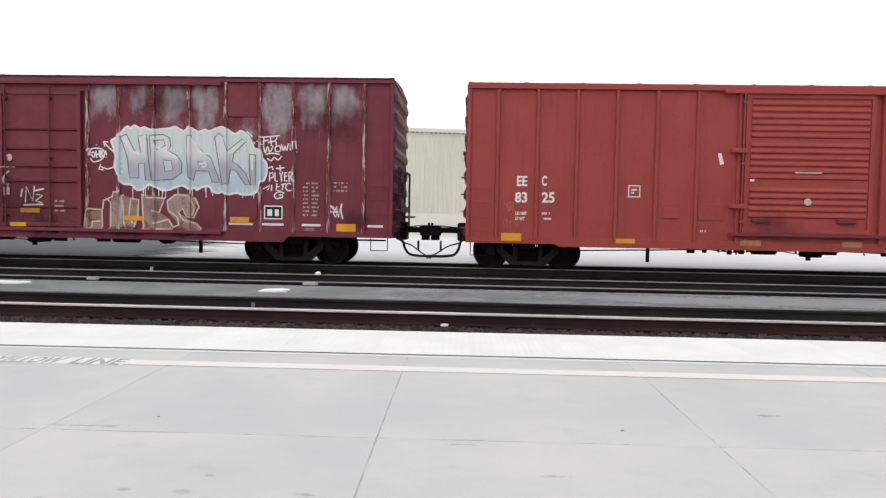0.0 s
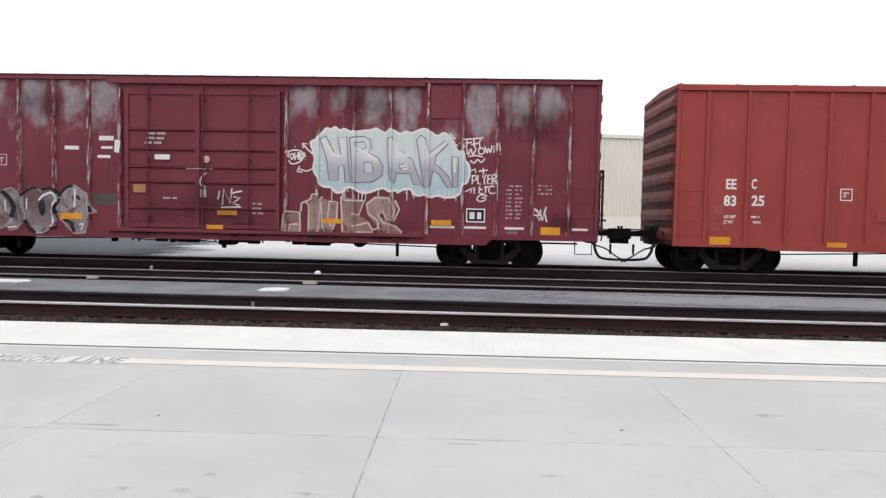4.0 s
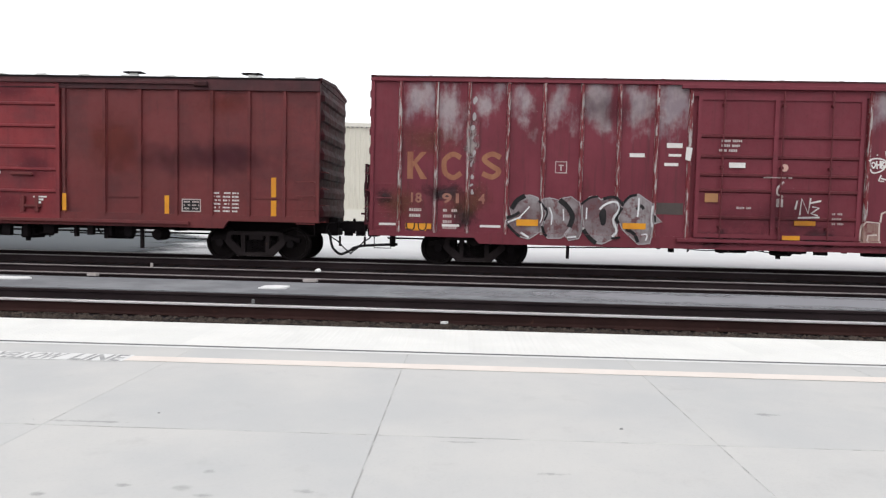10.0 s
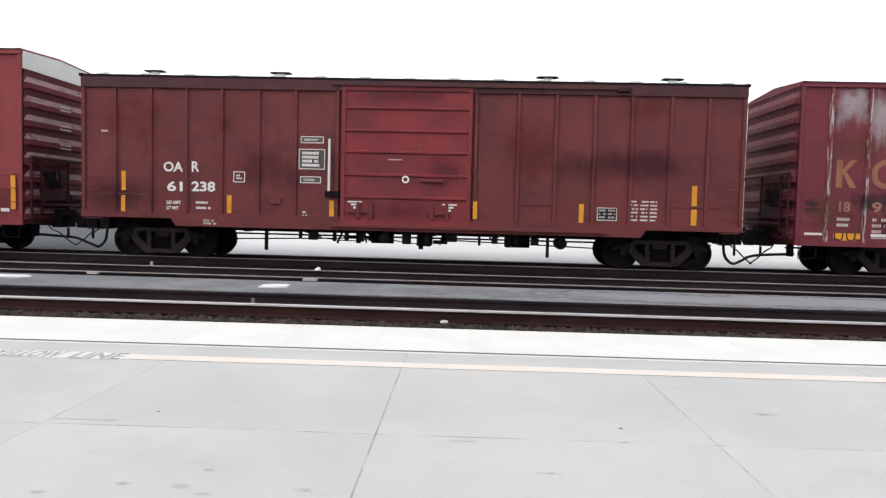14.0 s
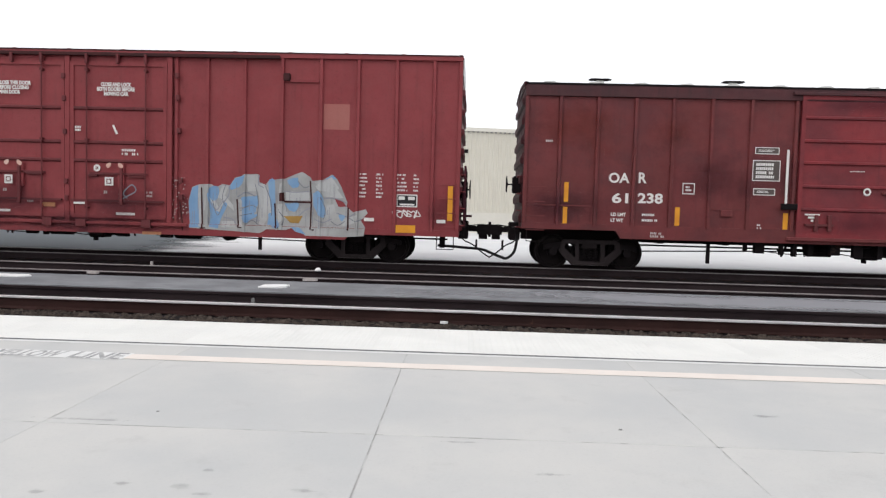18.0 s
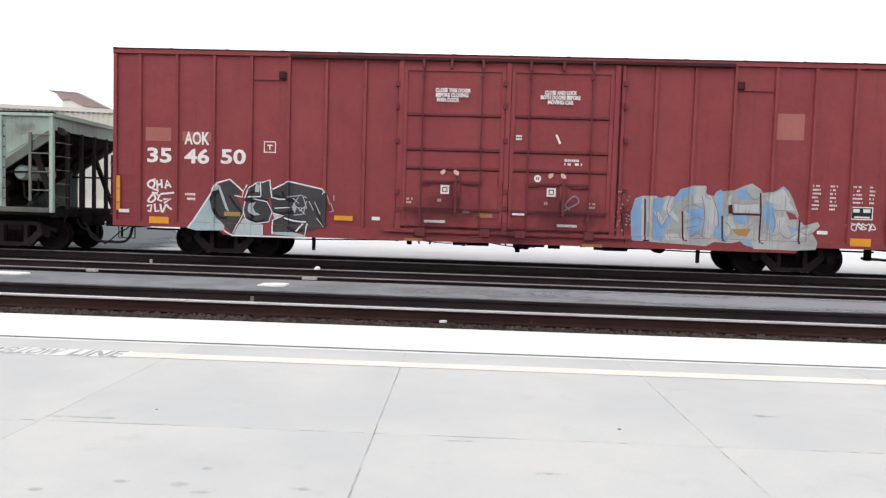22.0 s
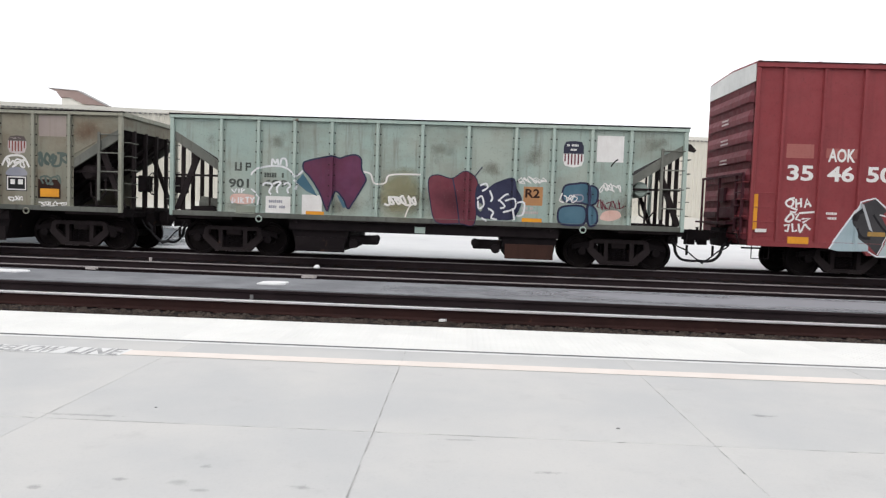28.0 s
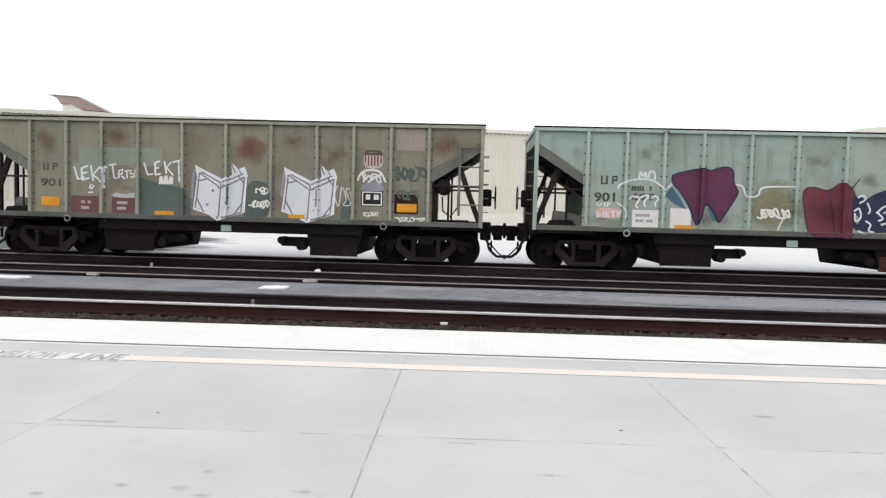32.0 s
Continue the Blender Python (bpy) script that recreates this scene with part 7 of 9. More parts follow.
    for pts in ([(4.27, 1.53), (4.59, 1.58), (4.73, 1.52)],
            [(4.77, 1.45), (4.89, 1.23)],
            [(4.91, 1.43), (5.05, 1.14)],
            [(4.96, 1.05), (5.15, 0.83)],
            [(4.54, 1.58), (4.41, 1.35), (4.69, 1.13)],
            [(4.63, 1.54), (4.73, 1.27), (4.50, 1.28)],
            [(4.41, 1.10), (4.64, 1.13), (4.72, 1.45)],
            [(4.55, 1.20), (4.71, 1.34)],
            [(4.38, 1.51), (4.54, 1.38)],
            [(5.21, 1.60), (5.28, 1.38)],
            [(5.30, 1.42), (5.37, 1.22), (5.28, 1.20)],
            [(5.37, 1.61), (5.38, 1.47)]):
        decal("graffiti", c, "pale_grey", ribbon(pts, 0.02, soft=False), 5.6, "thin pale tag over the letters", True)
    reflectors(c, [(2.72, 3.12, 1.03, 1.13)], "dull_amber", 8)
    brake_wheel(c["ob"], 18.92, 1, 0.24, 1.88, 0.22)
    # blue and grey piece
    decal("graffiti", c, "piece_pale", [[(12.43, 0.76), (12.39, 1.40), (12.48, 1.74), (12.65, 1.81), (12.96, 1.82), (13.05, 1.75), (13.22, 1.83), (13.40, 1.81), (13.52, 1.99), (13.70, 2.04), (13.78, 2.08), (14.09, 2.09), (14.12, 1.90), (14.27, 1.84), (14.36, 1.97), (14.49, 1.97), (14.75, 2.00), (14.96, 2.10), (15.15, 2.17), (15.36, 2.04), (15.40, 1.96), (15.66, 1.99), (15.87, 2.13), (15.99, 2.02), (16.10, 1.83), (16.25, 1.46), (16.23, 1.37), (16.39, 1.24), (16.69, 1.32), (16.74, 1.23), (16.58, 1.05), (16.69, 0.88), (16.66, 0.68), (16.16, 0.64), (15.81, 0.65), (15.25, 0.65), (15.02, 0.85), (14.76, 0.77), (14.32, 0.78), (14.15, 0.68), (13.53, 0.71), (13.05, 0.73)]], 2, "large pale grey and light blue graffiti piece", True)
    for k, o in enumerate(([(12.43, 0.77), (12.40, 1.40), (12.48, 1.72), (12.63, 1.79), (12.62, 1.41), (12.69, 0.78)],
            [(12.86, 1.59), (13.05, 1.74), (13.12, 1.56), (12.97, 1.42), (13.21, 1.14), (13.29, 1.36), (13.25, 1.16), (13.17, 0.94), (13.13, 0.76), (12.91, 0.80), (12.94, 1.15)],
            [(13.36, 1.74), (13.52, 1.97), (13.78, 2.06), (13.73, 1.88), (13.62, 1.77), (13.45, 1.70)],
            [(14.34, 1.93), (14.49, 1.95), (14.54, 0.85), (14.32, 0.89), (14.39, 1.29), (14.35, 1.68)],
            [(14.80, 1.90), (15.05, 2.04), (15.06, 1.84), (14.93, 1.77)],
            [(15.42, 1.67), (15.54, 1.72), (15.69, 1.33), (15.77, 1.16), (15.57, 1.13), (15.43, 1.37)],
            [(15.70, 2.01), (15.89, 2.11), (15.98, 2.02), (15.83, 2.01)])):
        decal("graffiti", c, "blue", [o], 3 + 0.05 * k, "light blue shading of the piece", True)
    for k, o in enumerate(([(14.73, 1.41), (15.08, 1.40), (14.96, 1.22), (14.85, 1.24)],
            [(13.68, 1.51), (14.07, 1.57), (14.04, 1.19), (13.79, 0.91), (13.65, 1.13)],
            [(14.89, 0.85), (15.11, 0.84), (15.27, 0.67), (15.02, 0.74)]), 7):
        decal("graffiti", c, "blue", [o], 3 + 0.05 * k, "light blue shading of the piece", True)
    for k, o in enumerate(([(13.78, 2.05), (14.07, 2.08), (14.11, 1.68), (13.84, 1.67)],
            [(12.76, 1.77), (12.85, 1.73), (12.83, 1.19), (12.76, 1.19)],
            [(14.76, 1.70), (15.33, 1.69), (15.34, 1.50), (14.77, 1.48)],
            [(13.22, 1.80), (13.38, 1.79), (13.24, 1.47), (13.10, 1.51)],
            [(15.45, 1.94), (15.84, 1.97), (16.16, 1.57), (15.68, 1.59)],
            [(14.56, 1.38), (14.73, 1.41), (14.83, 1.13), (14.58, 0.90)],
            [(13.61, 1.48), (13.72, 1.47), (13.73, 0.82), (13.64, 0.82)])):
        decal("graffiti", c, "pale_light", [o], 3.6 + 0.05 * k, "paler face of a letter", True)
    for pts in ([(13.59, 1.53), (13.80, 1.64), (14.02, 1.56)],
            [(13.64, 1.26), (13.86, 1.31)],
            [(12.92, 1.57), (13.12, 1.58)],
            [(13.26, 1.03), (13.48, 0.99), (13.57, 0.86)],
            [(13.74, 0.91), (13.92, 1.01), (14.14, 0.97)],
            [(14.72, 1.70), (14.98, 1.68), (15.33, 1.71)],
            [(15.68, 1.55), (15.94, 1.56), (16.23, 1.46)],
            [(15.45, 1.06), (15.67, 0.98), (15.88, 1.07)],
            [(16.00, 1.21), (16.27, 1.13), (16.44, 1.22)],
            [(14.11, 2.07), (14.10, 1.85), (14.23, 1.77)],
            [(13.40, 1.79), (13.37, 1.56), (13.24, 1.38)],
            [(15.01, 1.04), (15.20, 1.23), (15.35, 1.32)],
            [(12.93, 1.40), (13.07, 1.20), (13.24, 1.43)]):
        decal("graffiti", c, "lilac", ribbon(pts, 0.024), 4.4, "thin grey letter line", True)
    # Upright strokes paint the posts' shadows; the level one is spray paint.
    for pts, w in (([(14.73, 1.45), (15.38, 1.45)], 0.045),
            ([(12.71, 1.74), (12.74, 0.77)], 0.035),
            ([(12.69, 0.76), (12.83, 0.77)], 0.03),
            ([(13.58, 1.48), (13.62, 0.80), (13.71, 0.80)], 0.035),
            ([(14.50, 1.40), (14.53, 0.81), (14.59, 0.82)], 0.035),
            ([(15.35, 1.96), (15.38, 1.50), (15.37, 0.80), (15.46, 0.79)], 0.035),
            ([(16.27, 1.35), (16.27, 0.80)], 0.04),
            ([(12.18, 1.39), (12.27, 0.69)], 0.03)):
        decal("graffiti", c, "smear", ribbon(pts, w, soft=False), 5, "dark strokes of the piece with painted post shadows", True)
    decal("graffiti", c, "smear", [[(14.61, 1.65), (14.72, 1.67), (14.74, 1.45), (14.62, 1.46)]], 5, "dark strokes of the piece with painted post shadows", True)
    decal("graffiti", c, "dull_amber", [[(14.72, 1.10), (15.18, 1.12), (15.08, 0.94), (14.88, 0.95)]], 5, "grimy amber reflector under the paint", True)
    decal("graffiti", c, "aok", [[(15.94, 1.56), (16.12, 1.52), (16.23, 1.37), (16.04, 1.36)]], 4.2, "", True)
    for k, o in enumerate(([(14.05, 1.87), (14.25, 1.86), (14.36, 1.62), (14.38, 1.44), (14.41, 1.18), (14.23, 0.86), (14.12, 0.90), (14.16, 1.35)],
            [(12.90, 1.50), (13.12, 1.10), (13.26, 1.40), (13.51, 1.20), (13.48, 1.34), (13.28, 1.56), (13.13, 1.28), (12.98, 1.55)],
            [(15.47, 1.84), (15.86, 2.07), (16.05, 1.80), (15.90, 1.70), (15.55, 1.74)],
            [(15.60, 1.36), (15.92, 1.42), (16.00, 1.14), (15.75, 0.86), (15.66, 1.10)],
            [(12.63, 1.60), (12.69, 1.62), (12.72, 0.80), (12.66, 0.80)], [(13.20, 0.94), (13.50, 0.95), (13.56, 0.80), (13.22, 0.79)],
            [(14.60, 1.85), (14.68, 1.90), (14.66, 1.70), (14.58, 1.30)], [(16.10, 1.05), (16.50, 1.18), (16.42, 0.98), (16.14, 0.90)])):
        decal("graffiti", c, "pale_light", [o], 4.0 + 0.03 * k, "chalky highlight of a letter", True)
    for k, o in enumerate(([(12.90, 1.73), (13.12, 1.76), (13.10, 1.47), (12.94, 1.46)],
            [(12.91, 1.35), (13.05, 1.20), (13.18, 1.18), (13.26, 1.38), (13.34, 1.34), (13.21, 1.05), (13.10, 1.00), (13.13, 0.85), (13.02, 0.82), (12.94, 1.09)],
            [(13.74, 1.09), (14.06, 1.13), (14.05, 1.07), (13.89, 0.99), (13.84, 0.92), (13.74, 0.96)],
            [(14.34, 1.93), (14.49, 1.95), (14.48, 1.36), (14.37, 1.62)],
            [(14.34, 1.13), (14.46, 1.14), (14.63, 0.85), (14.45, 0.83)],
            [(14.79, 1.95), (15.01, 2.03), (15.08, 1.86), (14.98, 1.79)],
            [(14.82, 1.39), (15.08, 1.42), (15.00, 1.22), (14.87, 1.26)],
            [(15.46, 1.65), (15.61, 1.68), (15.74, 1.18), (15.59, 1.13)],
            [(13.72, 1.53), (14.07, 1.54), (14.06, 1.30), (13.92, 1.45), (13.70, 1.44)],
            [(16.05, 1.17), (16.20, 1.15), (16.14, 1.02), (16.08, 1.06)])):
        decal("graffiti", c, "blue", blob(o, 3), 4.25 + 0.02 * k, "light blue shading of the piece", True)
    for pts in ([(12.98, 1.44), (13.10, 1.08), (13.22, 1.30)], [(13.30, 1.82), (13.22, 1.52), (13.30, 1.30)], [(14.02, 1.84), (14.10, 1.40), (14.05, 0.90)], [(14.25, 1.84), (14.40, 1.45), (14.42, 1.10)],
                [(13.66, 1.20), (13.90, 1.34), (14.08, 1.28)], [(13.65, 1.08), (13.95, 1.15)], [(13.80, 0.88), (13.95, 0.98), (14.10, 0.88)], [(15.05, 1.95), (15.20, 1.80), (15.34, 1.84)],
                [(15.60, 1.58), (15.72, 1.30), (15.68, 1.05)], [(15.85, 1.02), (16.02, 0.92), (16.20, 1.02)], [(14.58, 1.26), (14.72, 1.06), (14.68, 0.88)], [(16.30, 1.10), (16.45, 1.02), (16.60, 1.08)]):
        decal("graffiti", c, "dark_lilac", ribbon(pts, 0.018), 4.6, "thin grey letter line", True)
    rn = random.Random(78)
    runs = []
    for _ in range(40):
        x = rn.uniform(12.4, 16.3)
        z = rn.uniform(0.75, 1.6)
        runs += rect(x, x + 0.012, z, z + rn.uniform(0.1, 0.4))
    decal("graffiti", c, "lilac", runs, 4, "", True)
    for x0, x1, z0, z1 in ((6.6, 9.6, 0.5, 2.1), (9.2, 12.3, 0.5, 2.1), (6.4, 12.4, 0.4, 1.3)):
        decal("dirty_smear", c, "soot_bloom", rect(x0, x1, z0, z1), 64, "grime on the lower door")
    for x0, x1, z0, z1 in ((11.9, 12.7, 0.7, 1.9), (18.0, 18.9, 0.7, 1.9), (6.2, 12.3, 0.62, 1.1)):
        decal("dirty_smear", c, "soot_bloom", rect(x0, x1, z0, z1), 0.3, "soft dirty smear", True)
    # stencils and small signs
    decal("stencil", c, "white", bars(16.53, 16.75, 1.58, 2.20, 7, 79, 0.45) + bars(16.93, 17.12, 1.58, 2.20, 7, 80, 0.45) + bars(17.42, 17.76, 1.75, 2.2, 5, 81, 0.45) + bars(17.82, 18.0, 1.75, 2.2, 5, 82, 0.45), 1)
    decal("sign", c, "black", rect(17.42, 17.92, 1.40, 1.70), 1, "black and white consolidated stencil")
    decal("sign", c, "white", ring(17.42, 17.92, 1.40, 1.70, 0.025) + rect(17.47, 17.62, 1.57, 1.65) + rect(17.70, 17.86, 1.57, 1.65) + rect(17.5, 17.85, 1.44, 1.48), 2)
    decal("graffiti", c, "white", scrawl(17.35, 18.0, 1.15, 1.34, 83, 0.025, 6), 3)
    reflectors(c, [(0.09, 0.18, 1.1, 1.92), (0.9, 1.38, 0.80, 0.96), (5.40, 5.84, 1.01, 1.12), (17.42, 17.89, 0.79, 0.97), (18.64, 18.76, 1.1, 1.92)], layer=24)
    reflectors(c, [(7.09, 7.52, 0.58, 0.65), (11.28, 11.75, 0.57, 0.64)], "old_yellow", 26)
    reflectors(c, [(8.8, 9.15, 1.18, 1.28)], "old_yellow", 46)
    for x0, x1 in ((6.3, 6.49), (0.15, 0.41), (18.39, 18.6), (16.66, 16.9)):
        decal("dash", c, "white", rect(x0, x1, 1.04, 1.12), 24)
    for body, x0, x1, z in (("CLOSE THIS DOOR", 7.73, 8.56, 4.085), ("BEFORE CLOSING", 7.74, 8.50, 3.975), ("MAIN DOOR", 7.77, 8.29, 3.865),
                            ("CLOSE AND LOCK", 10.275, 11.02, 4.085), ("BOTH DOORS BEFORE", 10.18, 11.10, 3.975), ("MOVING CAR", 10.35, 10.95, 3.865)):
        decal("lettering", c, "white", word(body, x0, x1, z - 0.006, z + 0.092, 0.0, 0.05), 46, "white painted door notice")
    rn = random.Random(79)
    decal("paint_flecks", c, "old_white", [q for _ in range(40) for x, z in [(rn.uniform(11.95, 12.4), rn.uniform(0.95, 1.95))] for q in rect(x, x + rn.uniform(0.01, 0.035), z, z + rn.uniform(0.01, 0.04))], 30, "specks of white paint")
    decal("sticker", c, "white", rect(7.92, 8.12, 1.71, 1.92) + rect(10.40, 10.61, 1.72, 1.92), 70, "white square door label")
    decal("door_mark", c, "white", disc(10.18, 2.135, 0.085), 46)
    decal("stencil", c, "white", bars(10.79, 11.29, 2.44, 2.62, 2, 86, 0.6) + bars(9.64, 9.87, 3.0, 3.14, 2, 87, 0.7) + [[(10.55, 3.16), (10.60, 3.17), (10.70, 2.96), (10.65, 2.95)]], 46)
    decal("door_mark", c, "white", rect(7.55, 8.05, 1.03, 1.09) + rect(10.67, 11.13, 1.02, 1.08) + rect(9.62, 9.9, 1.26, 1.31), 62)
    decal("door_mark", c, "salmon", blob([(7.90, 2.23), (8.00, 2.29), (8.02, 2.22), (7.95, 2.16)]) + blob([(8.24, 2.29), (8.34, 2.22), (8.31, 2.15), (8.22, 2.21)])
          + blob([(10.42, 2.21), (10.52, 2.27), (10.54, 2.20), (10.47, 2.14)]) + blob([(10.74, 2.27), (10.84, 2.20), (10.81, 2.13), (10.72, 2.19)]), 64)
    decal("door_mark", c, "aok_dark", rect(10.15, 10.175, 2.10, 2.17) + rect(10.19, 10.215, 2.10, 2.17), 48)
    decal("door_mark", c, "aok_dark", ring(7.96, 8.08, 1.755, 1.875, 0.02) + ring(10.445, 10.565, 1.76, 1.88, 0.02), 74)
    decal("stencil", c, "old_white", bars(7.12, 7.32, 1.45, 1.62, 2, 88) + bars(11.40, 11.62, 1.45, 1.62, 2, 89) + bars(7.85, 8.0, 1.5, 1.62, 1, 90) + bars(10.35, 10.5, 1.5, 1.62, 1, 91) + bars(8.45, 8.7, 1.26, 1.34, 1, 92), 46)
    decal("graffiti", c, "lilac", ribbon([(10.95, 1.42), (10.85, 1.55), (11.05, 1.75), (11.15, 1.6), (10.85, 1.42), (10.78, 1.3)], 0.03), 62, "blue tag")
    return c


def hopper(x_left, label, skin, frame_mat, gaps, wheel_end):
    """An open ballast hopper: side sheets with posts, sloped ends, open end platforms, two outlet pockets."""
    car = thing("hopper_car", (x_left, TRACK_Y, 0), label, "hopper car", "cars of the freight train")
    ROLLING.append((car, x_left))
    L, top, sill, side, wide = 12.26, 3.39, 0.99, -1.525, 0.075
    P = [1.26, 2.16, 3.03, 3.92, 5.01, 6.07, 7.16, 8.27, 9.15, 10.04, 10.94]
    c = {"ob": car, "panel": side, "post": side - 0.082, "flank": 0.006, "sill_top": sill + 0.10, "sill_y": -1.602, "posts": [(p - wide / 2, p + wide / 2) for p in P]}
    for s in (-1, 1):
        ya, yb = sorted((s * 1.525, s * 1.507))
        for a, b in zip(P, P[1:]):
            part("side_panel", cube(a + 0.001, b - 0.001, ya, yb, sill + 0.08, top - 0.09), skin, car, at=((a + b) / 2, s * 1.52, 2.2))
        for a, b, lo in ((0.06, P[0], 3.02), (L - 0.06, P[-1], 3.02)):
            sl = prism(bmesh.new(), [(a, top - 0.09), (b, top - 0.09), (b, 2.30), (a, lo)], ya, yb)
            part("end_bay_panel", sl, skin, car)
        y0, y1 = sorted((s * 1.50, s * 1.60))
        tc = part("top_chord", cube(0.0, L, y0, y1, top - 0.10, top - 0.02, 0.008), frame_mat, car)
        part("chord_cap", cube(-0.01, L + 0.01, y0 - 0.006, y1 + 0.006, top - 0.02, top + 0.012, 0.004), "under", tc)
        part("side_sill", cube(0.10, L - 0.10, y0, y1, sill - 0.02, sill + 0.10, 0.008), "sill_grime", car)
        post = None
        for p in P:
            if post is None:
                ys = sorted((s * 1.525, s * 1.605))
                post = part("side_post", cube(-wide / 2, wide / 2, *ys, sill + 0.10, top - 0.10, 0.008), frame_mat, car)
                post.location = (p, 0, 0)
                flange = part("post_flange", cube(-0.085, 0.085, *sorted((s * 1.525, s * 1.537)), sill + 0.10, top - 0.10), skin, post)
                rivets = bmesh.new()
                for k in range(9):
                    for xx in (-0.065, 0.065):
                        rod(rivets, (xx, s * 1.537, sill + 0.3 + 0.25 * k), (xx, s * 1.556, sill + 0.3 + 0.25 * k), 0.018, 6)
                rv = tagged(part("rivets", rivets, "truck", post), kind="stuff")
            else:
                o = again(post, (p, 0, 0))
                again(flange, (0, 0, 0), o)
                again(rv, (0, 0, 0), o)
        # end posts, ladders and braces of the open ends
        for e, m in ((0.0, 1), (L, -1)):
            part("corner_post", cube(*sorted((e + m * 0.02, e + m * 0.11)), *sorted((s * 1.49, s * 1.59)), sill - 0.02, top - 0.10, 0.006), frame_mat, car)
            if m == s:
                part("ladder_rail", cube(*sorted((e + m * 0.56, e + m * 0.62)), *sorted((s * 1.55, s * 1.59)), sill + 0.26, 2.90), "end_steel", car)
                for k in range(4):
                    z = 1.51 + 0.445 * k
                    part("rung", rod(bmesh.new(), (e + m * 0.07, s * 1.58, z), (e + m * 0.60, s * 1.58, z), 0.016), "end_steel", car)
            part("diagonal_brace", prism(bmesh.new(), [(e + m * 0.04, 1.10), (e + m * 0.17, 1.10), (e + m * 0.70, 2.48), (e + m * 0.57, 2.52)] if s < 0 else
                                         [(e + m * 0.04, 1.10), (e + m * 0.14, 1.10), (e + m * 0.67, 2.46), (e + m * 0.57, 2.50)], *sorted((s * 1.30, s * 1.38))), "truck", car)
            part("cross_tie", cube(*sorted((e + m * 0.1, e + m * 1.3)), *sorted((s * 1.36, s * 1.42)), 1.92, 1.97), "truck", car)
            part("hanger_rod", rod(bmesh.new(), (e + m * 0.85, s * 1.2, sill), (e + m * 0.85, s * 1.2, 2.5), 0.025), "truck", car)
    for e, m in ((0.0, 1), (L, -1)):
        part("slope_sheet", prism(bmesh.new(), [(e + m * 0.08, 3.05), (e + m * 0.08, 3.00), (e + m * 3.1, 0.86), (e + m * 3.1, 0.93)], -1.50, 1.50), "truck", car, "sloping end sheet")
        for s in (-1, 1):
            part("slope_channel", prism(bmesh.new(), [(e + m * 0.10, 3.03), (e + m * 1.32, 2.19), (e + m * 1.32, 1.97), (e + m * 0.10, 2.76)], *sorted((s * 1.515, s * 1.45))), "end_steel", car, "grimy channel along the sloping sheet")
        part("end_chord", cube(*sorted((e, e + m * 0.10)), -1.50, 1.50, top - 0.10, top), frame_mat, car)
        part("end_sheet", cube(*sorted((e + m * 0.05, e + m * 0.075)), -1.50, 1.50, 2.98, top - 0.08), skin, car)
        for y in (-0.9, -0.3, 0.3, 0.9):
            part("end_post", cube(*sorted((e + m * 0.02, e + m * 0.10)), y - 0.04, y + 0.04, sill, 3.0), "truck", car)
            part("slope_stiffener", prism(bmesh.new(), [(e + m * 0.3, 2.84), (e + m * 0.3, 2.72), (e + m * 2.4, 1.22), (e + m * 2.4, 1.36)], y - 0.03, y + 0.03), "truck", car)
        part("end_sill", cube(*sorted((e, e + m * 0.14)), -1.5, 1.5, 0.86, 1.06), "under", car)
        part("deck", cube(*sorted((e + m * 0.05, e + m * 1.5)), -1.45, 1.45, 0.90, 0.98), "truck", car)
        for k in range(5):
            z = 1.35 + 0.33 * k
            part("grab_iron", pipe(bmesh.new(), [(e + m * 0.02, -1.45, z), (e - m * 0.10, -1.45, z), (e - m * 0.10, -1.02, z), (e + m * 0.02, -1.02, z)], 0.012), "end_steel", car)
        coupler(car, e, -m, gaps[0] if m > 0 else gaps[1])
    if wheel_end < 0:
        part("end_gusset", prism(bmesh.new(), [(L, 3.06), (L, 2.90), (L + 0.19, 2.85), (L + 0.22, 2.90), (L + 0.08, 3.04)], -1.42, -1.30), "truck", car, "dark bracket on the end chord")
    # air tank at one end, brake wheel at the other
    tank = bmesh.new()
    lathe(tank, [(0.02, -1.36), (0.15, -1.33), (0.19, -1.25), (0.19, -0.2), (0.15, -0.1), (0.02, -0.06)], 18)
    bmesh.ops.translate(tank, verts=tank.verts, vec=(L - 1.0, 0, 1.94))
    part("air_tank", tank, frame_mat if wheel_end < 0 else "truck", car, "round air tank under the slope sheet")
    part("air_pipe", pipe(bmesh.new(), [(L - 1.0, -1.2, 1.70), (L - 0.98, -1.2, 1.35), (L - 0.80, -1.2, 1.22), (L - 0.62, -1.2, 1.45), (L - 0.62, -1.2, 1.8)], 0.02), "truck", car)
    gear = cube(L - 1.28, L - 0.35, -1.2, -0.5, 0.98, 1.14, 0.02)
    part("brake_gear_box", gear, "under", car)
    part("brake_cylinder", rod(bmesh.new(), (0.55, -0.95, 1.30), (1.12, -0.95, 1.22), 0.15, 16), "end_steel", car)
    part("brake_bracket", prism(bmesh.new(), [(1.0, 0.99), (1.3, 0.99), (1.3, 1.42), (1.08, 1.30)], -1.25, -1.15), "end_steel", car)
    part("brake_gear_box", prism(bmesh.new(), [(0.35, 0.98), (0.5, 1.2), (0.95, 1.22), (1.2, 0.98)], -1.3, -0.7), "under", car)
    brake_wheel(car, 0.0 if wheel_end < 0 else L, wheel_end, 0.30, 1.72, 0.28)
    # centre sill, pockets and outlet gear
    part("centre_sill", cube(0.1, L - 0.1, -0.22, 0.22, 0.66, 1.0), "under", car)
